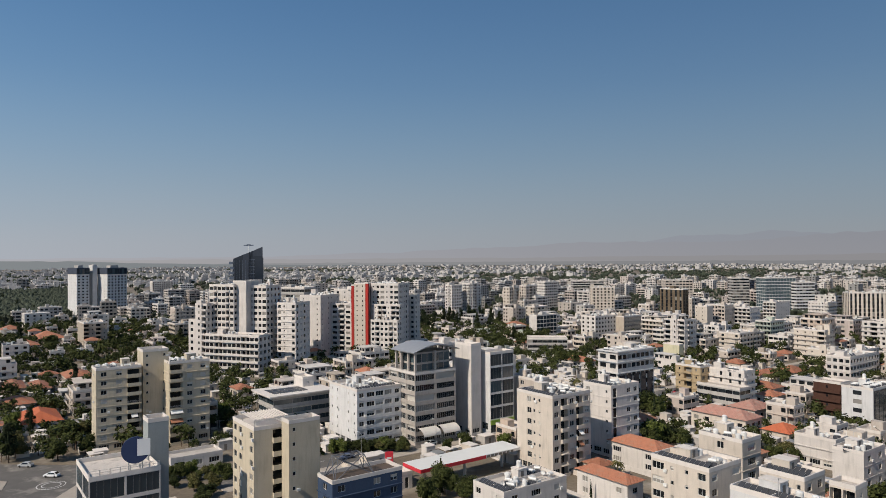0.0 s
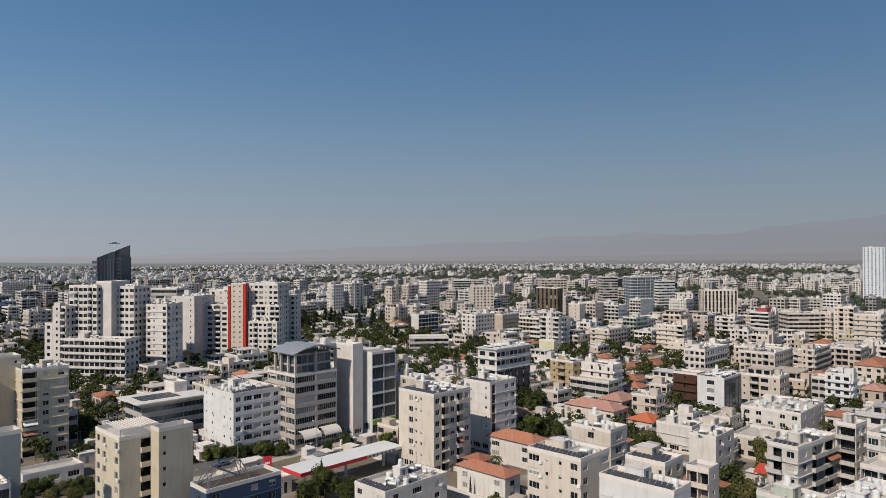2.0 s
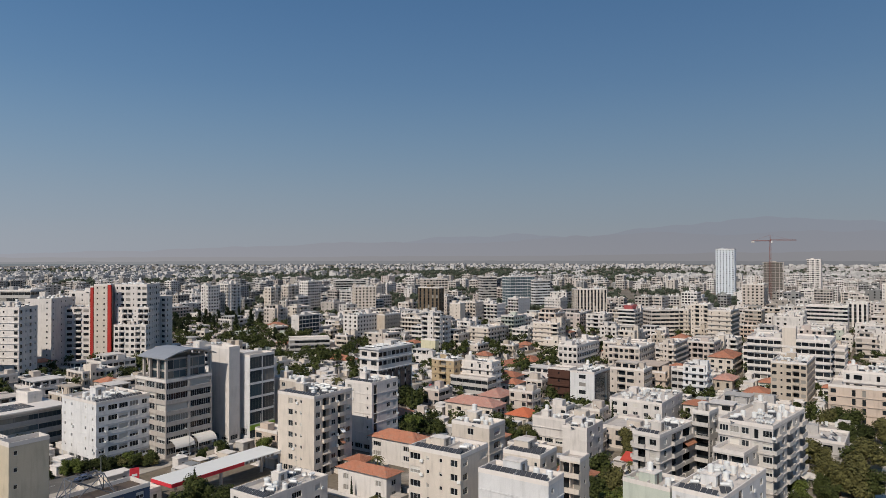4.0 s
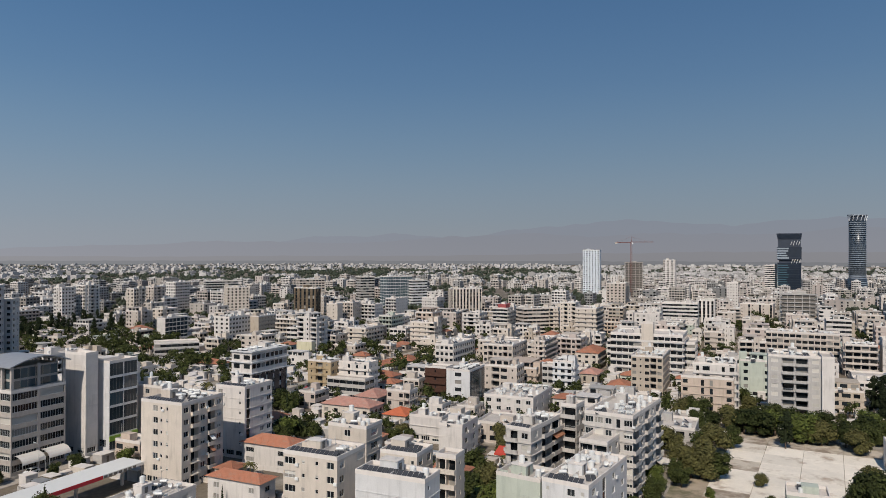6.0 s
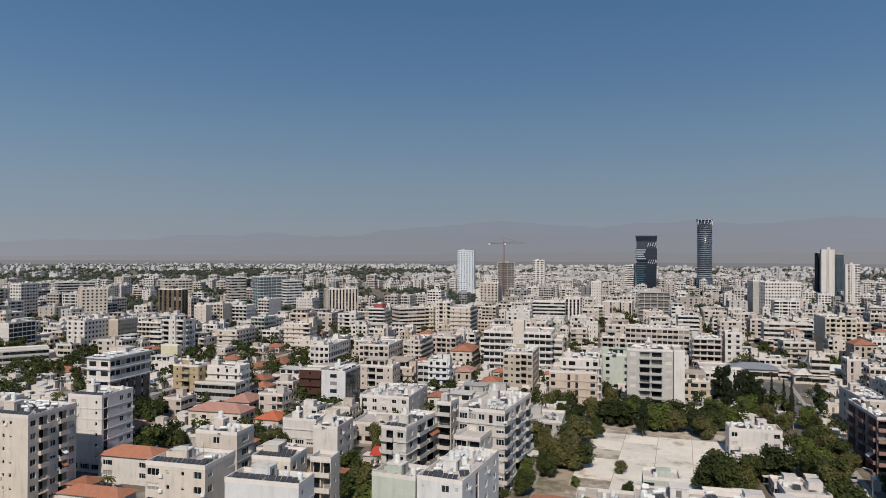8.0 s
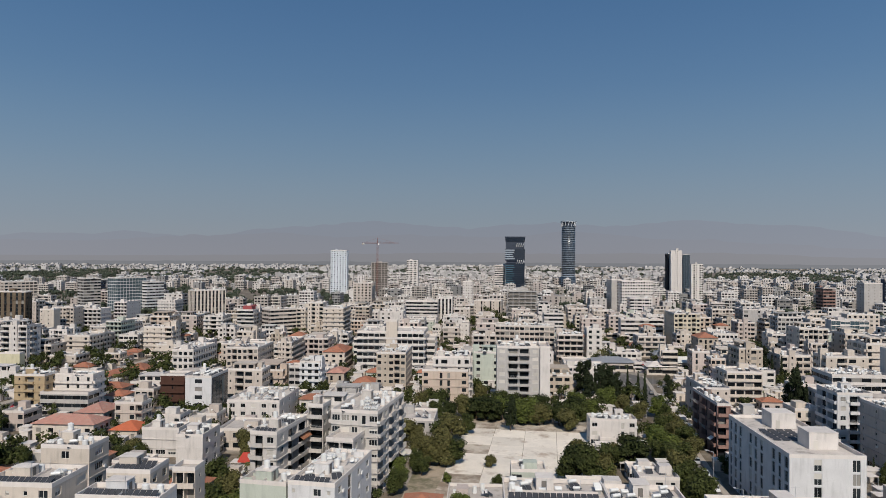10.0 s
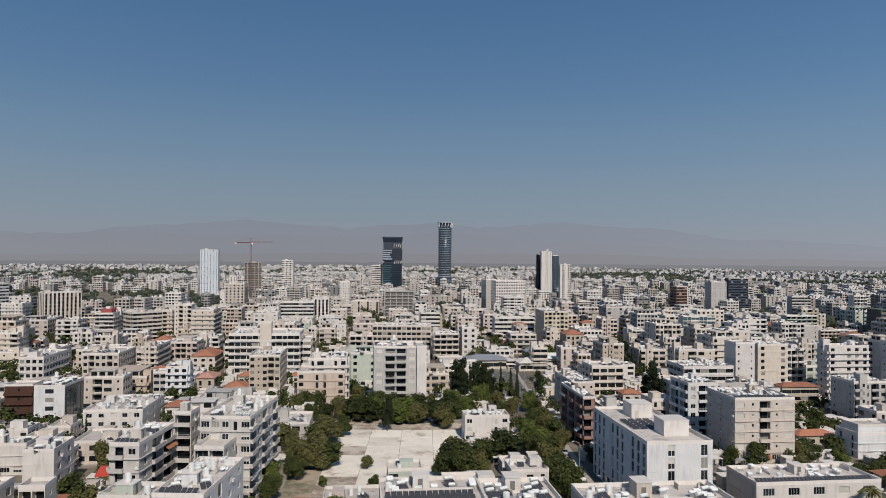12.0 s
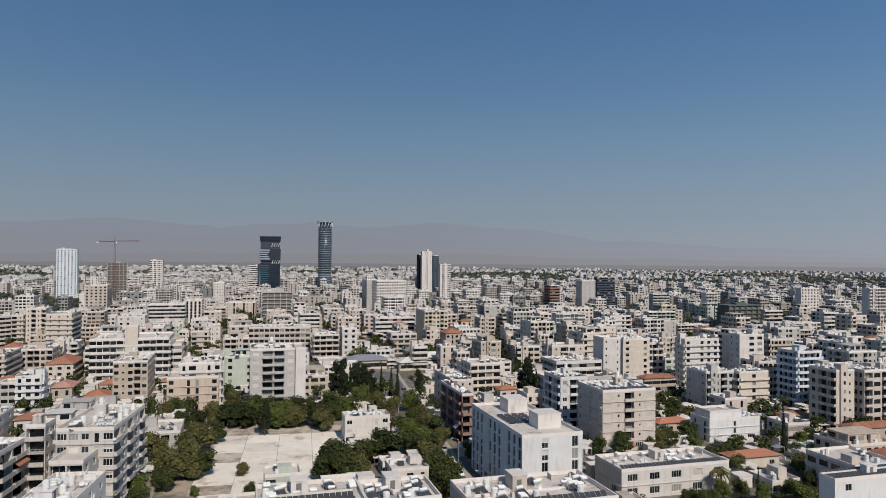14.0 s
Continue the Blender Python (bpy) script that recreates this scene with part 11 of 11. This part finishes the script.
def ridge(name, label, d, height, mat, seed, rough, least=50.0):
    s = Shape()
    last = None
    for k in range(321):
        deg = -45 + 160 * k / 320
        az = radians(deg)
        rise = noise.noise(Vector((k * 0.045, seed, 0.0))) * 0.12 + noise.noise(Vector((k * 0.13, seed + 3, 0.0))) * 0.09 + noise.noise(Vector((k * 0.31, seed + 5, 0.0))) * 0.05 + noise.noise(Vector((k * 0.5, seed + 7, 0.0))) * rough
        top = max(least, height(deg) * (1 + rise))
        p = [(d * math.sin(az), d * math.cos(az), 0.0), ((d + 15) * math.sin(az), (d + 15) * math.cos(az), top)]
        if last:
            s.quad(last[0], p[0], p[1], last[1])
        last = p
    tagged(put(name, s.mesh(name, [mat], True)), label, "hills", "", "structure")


def bell(deg, mid, wide):
    return math.exp(-((deg - mid) / wide) ** 2)


SKYLINE = ((-45, 0.02), (-20, 0.02), (-4, 0.1), (4, 0.6), (12, 0.9), (22, 1.7), (31, 1.6), (38, 2.3), (45, 2.95), (52, 2.55), (58, 2.8), (64, 2.6), (70, 2.95), (77, 2.5), (84, 1.7), (95, 0.9), (115, 0.3))


def skyline(deg):
    """Metres over eye level of the backdrop crest at that bearing, fitted to the camera's view."""
    for (d0, h0), (d1, h1) in zip(SKYLINE, SKYLINE[1:]):
        if d0 <= deg <= d1:
            u = (deg - d0) / (d1 - d0)
            return (h0 + (h1 - h0) * u * u * (3 - 2 * u)) * 86.5
    return 10.0


ridge("backdrop", "faint blue-grey mountains in painted haze beyond the plain", 4970,
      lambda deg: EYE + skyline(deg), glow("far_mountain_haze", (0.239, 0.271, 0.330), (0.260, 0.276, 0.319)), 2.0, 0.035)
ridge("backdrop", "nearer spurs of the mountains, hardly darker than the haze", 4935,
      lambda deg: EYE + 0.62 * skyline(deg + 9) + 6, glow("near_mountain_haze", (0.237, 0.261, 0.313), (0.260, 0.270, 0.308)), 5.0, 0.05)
ridge("backdrop", "pale foothills in painted haze under the mountains", 4900,
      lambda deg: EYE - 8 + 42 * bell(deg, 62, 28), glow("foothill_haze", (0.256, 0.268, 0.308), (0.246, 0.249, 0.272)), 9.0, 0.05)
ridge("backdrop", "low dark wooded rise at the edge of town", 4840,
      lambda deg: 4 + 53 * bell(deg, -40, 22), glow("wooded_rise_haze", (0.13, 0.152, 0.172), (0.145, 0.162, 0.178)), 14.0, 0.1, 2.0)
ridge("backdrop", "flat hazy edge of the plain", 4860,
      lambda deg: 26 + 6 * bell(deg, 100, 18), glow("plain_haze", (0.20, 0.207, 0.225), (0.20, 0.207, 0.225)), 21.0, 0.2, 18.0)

tagged(put("garden_trees", GROVE.mesh("garden_trees", [LEAF, BARK])), "leafy green garden trees between the houses", "trees", "", "stuff")

# ---- the empty lot ----
DUST = surface("dusty_ground", (0.42, 0.34, 0.255), vary=0.4, scale=0.15, fleck=0.1, stain=((0.11, 0.11, 0.06), 0.1, 0.6))
SLAB = surface("weathered_concrete", (0.74, 0.67, 0.575), vary=0.28, scale=0.22, fleck=0.06, each=0.1, stain=((0.34, 0.25, 0.18), 0.13, 0.38))
SLAB_OLD = surface("dirty_concrete", (0.54, 0.47, 0.385), vary=0.45, scale=0.25, fleck=0.1, each=0.1, stain=((0.22, 0.165, 0.12), 0.16, 0.7))
flat("ground_patch", [(232, 118), (216, 160), (180, 155), (128, 120), (118, 100), (165, 88)], 0.03, DUST, "bare dusty ground of an empty lot")
lot = thing("concrete_yard", "cracked pale concrete slabs of an empty lot", "yard", pose(136, 117, 0, 0, 0, 31), "", "structure")
for i in range(8):
    for j in range(4):
        if i < 2 and j == 0:
            continue
        s = Shape()
        x0, y0 = -2 + i * 10.6, -44.0 + j * 10.8
        s.box(x0, y0, 0.0, x0 + 10.45, y0 + 10.65, 0.10 + 0.02 * ((i * 5 + j * 3) % 4), 0, False)
        put("slab", s.mesh("slab", [SLAB_OLD if i > 6 or i < 1 or j == 3 and i % 3 == 1 else SLAB]), lot)

# the tree-lined lane beside it and the car park at its end
strip("road", 150, 42, 30, 225, 7, 0.024, ASPHALT, "narrow asphalt lane lined with trees")
strip("pavement", 150 + 2.2, 42 - 3.9, 30, 225, 1.8, 0.13, PAVING, "narrow pale pavement beside the lane", 0.13)
flat("road", [(305, 150), (322, 186), (352, 170), (338, 132)], 0.028, ASPHALT, "asphalt car park with rows of cars")
strip("road", 196, -30, 60, 120, 7, 0.03, ASPHALT, "asphalt side street between low houses")

# the wide junction at its end, with a painted ring and kerbed islands
flat("road", [(-150, 168), (-96, 166), (-84, 184), (-86, 202), (-150, 204)], 0.012, ASPHALT, "wide worn asphalt junction")
for r in (2.2, 3.4):
    s = Shape()
    for k in range(28):
        w0, w1 = 2 * math.pi * k / 28, 2 * math.pi * (k + 0.8) / 28
        s.quad(*[(-108 + q * math.cos(w), 190 + q * math.sin(w), 0.03) for q, w in ((r, w0), (r + 0.3, w0), (r + 0.3, w1), (r, w1))])
    tagged(put("road_marking", s.mesh("road_marking", [LINE])), "faded white ring painted on the junction", "", "", "structure")
flat("pavement", [(-131, 176), (-122, 176), (-119, 186), (-122, 193), (-131, 195)], 0.14, PAVING, "pale kerbed island at the junction", "structure", 0.14)
flat("pavement", [(-101, 176), (-96, 178), (-93, 190), (-99, 200), (-101, 190)], 0.14, PAVING, "pale kerbed pavement corner", "structure", 0.14)

# dashes along the main street
for k in range(40):
    strip("road_marking", -60 + k * 6.5 * 0.809, 194 + k * 6.5 * 0.588, 36, 3, 0.2, 0.034, LINE, "white painted lane dash")

# ---- cars ----
CAR_PAINT = [surface("car_paint_" + n, c, rough=0.3, vary=0.05, spec=0.6) for n, c in (("white", (0.75, 0.75, 0.75)), ("silver", (0.4, 0.41, 0.42)), ("dark", (0.03, 0.032, 0.036)), ("red", (0.35, 0.03, 0.025)), ("blue", (0.04, 0.07, 0.16)))]
CAR_WORD = ["white", "silver", "black", "red", "dark blue"]
RUBBER = surface("tyre_rubber", (0.02, 0.02, 0.02), vary=0.1)
CARS = {}


def car(m, tone):
    if tone in CARS:
        return copy_thing(CARS[tone], m)
    top = thing("car", CAR_WORD[tone] + " hatchback parked at the kerb", "car", m, "parked cars")
    prof = [(-2.05, 0.35), (-2.1, 0.75), (-1.2, 0.92), (-0.55, 1.42), (1.15, 1.45), (1.85, 0.98), (2.1, 0.9), (2.1, 0.35)]
    s = Shape()
    n = len(prof)
    i0 = len(s.v)
    for y, k in ((-0.85, 1.0), (0.85, 1.0)):
        for x, z in prof:
            s.v.append((x, y * (0.84 if z > 1.2 else 1.0), z))
    s.f.append(tuple(i0 + k for k in range(n)))
    s.f.append(tuple(i0 + n + k for k in reversed(range(n))))
    s.s += [0, 0]
    for k in range(n):
        j = (k + 1) % n
        s.f.append((i0 + j, i0 + k, i0 + n + k, i0 + n + j))
        s.s.append(0)
    put("body", s.mesh("body", [CAR_PAINT[tone]]), top)
    for sg in (-1, 1):
        s = Shape()
        s.quad((-0.95, sg * 0.87, 0.95), (1.5, sg * 0.87, 1.0), (1.0, sg * 0.74, 1.38), (-0.5, sg * 0.74, 1.36))
        put("side_window", s.mesh("side_window", [GLASS]), top)
    for q in (((-1.17, -0.75, 0.97), (-1.17, 0.75, 0.97), (-0.6, 0.66, 1.42), (-0.6, -0.66, 1.42)), ((1.87, 0.75, 1.0), (1.87, -0.75, 1.0), (1.2, -0.66, 1.46), (1.2, 0.66, 1.46))):
        s = Shape()
        s.quad(*q)
        put("windscreen", s.mesh("windscreen", [GLASS]), top)
    for x in (-1.3, 1.3):
        for y in (-0.8, 0.8):
            s = Shape()
            s.tube((x, y - 0.1, 0.32), (x, y + 0.1, 0.32), 0.32, 12)
            put("wheel", s.mesh("wheel", [RUBBER]), top)
    CARS[tone] = top
    return top


car_rng = random.Random(4)
street = pose(-64, 191, 0, 0, 0, 36)
for k in range(22):
    side = car_rng.choice((-4.8, 4.8, -1.8, 1.8))
    car(street @ pose(8 + k * 10.5 + car_rng.uniform(-2, 2), side, 0.02, 0, 0, 180 if side > 0 else 0), car_rng.choice((0, 0, 1, 1, 2, 3, 4)))
lane = pose(150, 42, 0, 0, 0, 30)
for k in range(16):
    car(lane @ pose(10 + k * 12 + car_rng.uniform(-3, 3), car_rng.choice((-2.4, 2.4)), 0.024), car_rng.choice((0, 0, 1, 2, 2)))
for row in range(2):
    for k in range(9):
        car(pose(311 + row * 14 + k * 1.25, 152 + row * 3 + k * 2.6 * 0.9, 0.028, 0, 0, 5), car_rng.choice((0, 0, 1, 2, 3)))
for k in range(9):
    car(pose(-190 + k * 13 + car_rng.uniform(-3, 3), 206 - k * 0.7 + car_rng.choice((-4.5, 4.5)), 0.016, 0, 0, -3), car_rng.choice((0, 1, 2, 2)))
side_street = pose(196, -30, 0, 0, 0, 60)
for k in range(8):
    car(side_street @ pose(8 + k * 13, car_rng.choice((-2.3, 2.3)), 0.03), car_rng.choice((0, 0, 1, 2, 3)))

# ---- street lamps ----
LAMPS = []


def street_lamp(m):
    if LAMPS:
        return copy_thing(LAMPS[0], m)
    top = thing("street_lamp", "grey steel street lamp at the kerb", "street lamp", m, "street lamps")
    s = Shape()
    s.tube((0, 0, 0), (0, 0, 8), 0.09, 7, 0, 0.06)
    put("pole", s.mesh("pole", [STEEL]), top)
    s = Shape()
    s.tube((0, 0, 7.9), (0, 1.8, 8.4), 0.05, 6)
    put("arm", s.mesh("arm", [STEEL]), top)
    s = Shape()
    s.box(-0.15, 1.6, 8.3, 0.15, 2.3, 8.45)
    put("lamp_head", s.mesh("lamp_head", [PALE_METAL]), top)
    LAMPS.append(top)
    return top


for k in range(9):
    street_lamp(street @ pose(15 + k * 28, -6.6, 0.15))
for k in range(6):
    street_lamp(lane @ pose(20 + k * 32, -3.6, 0.13))
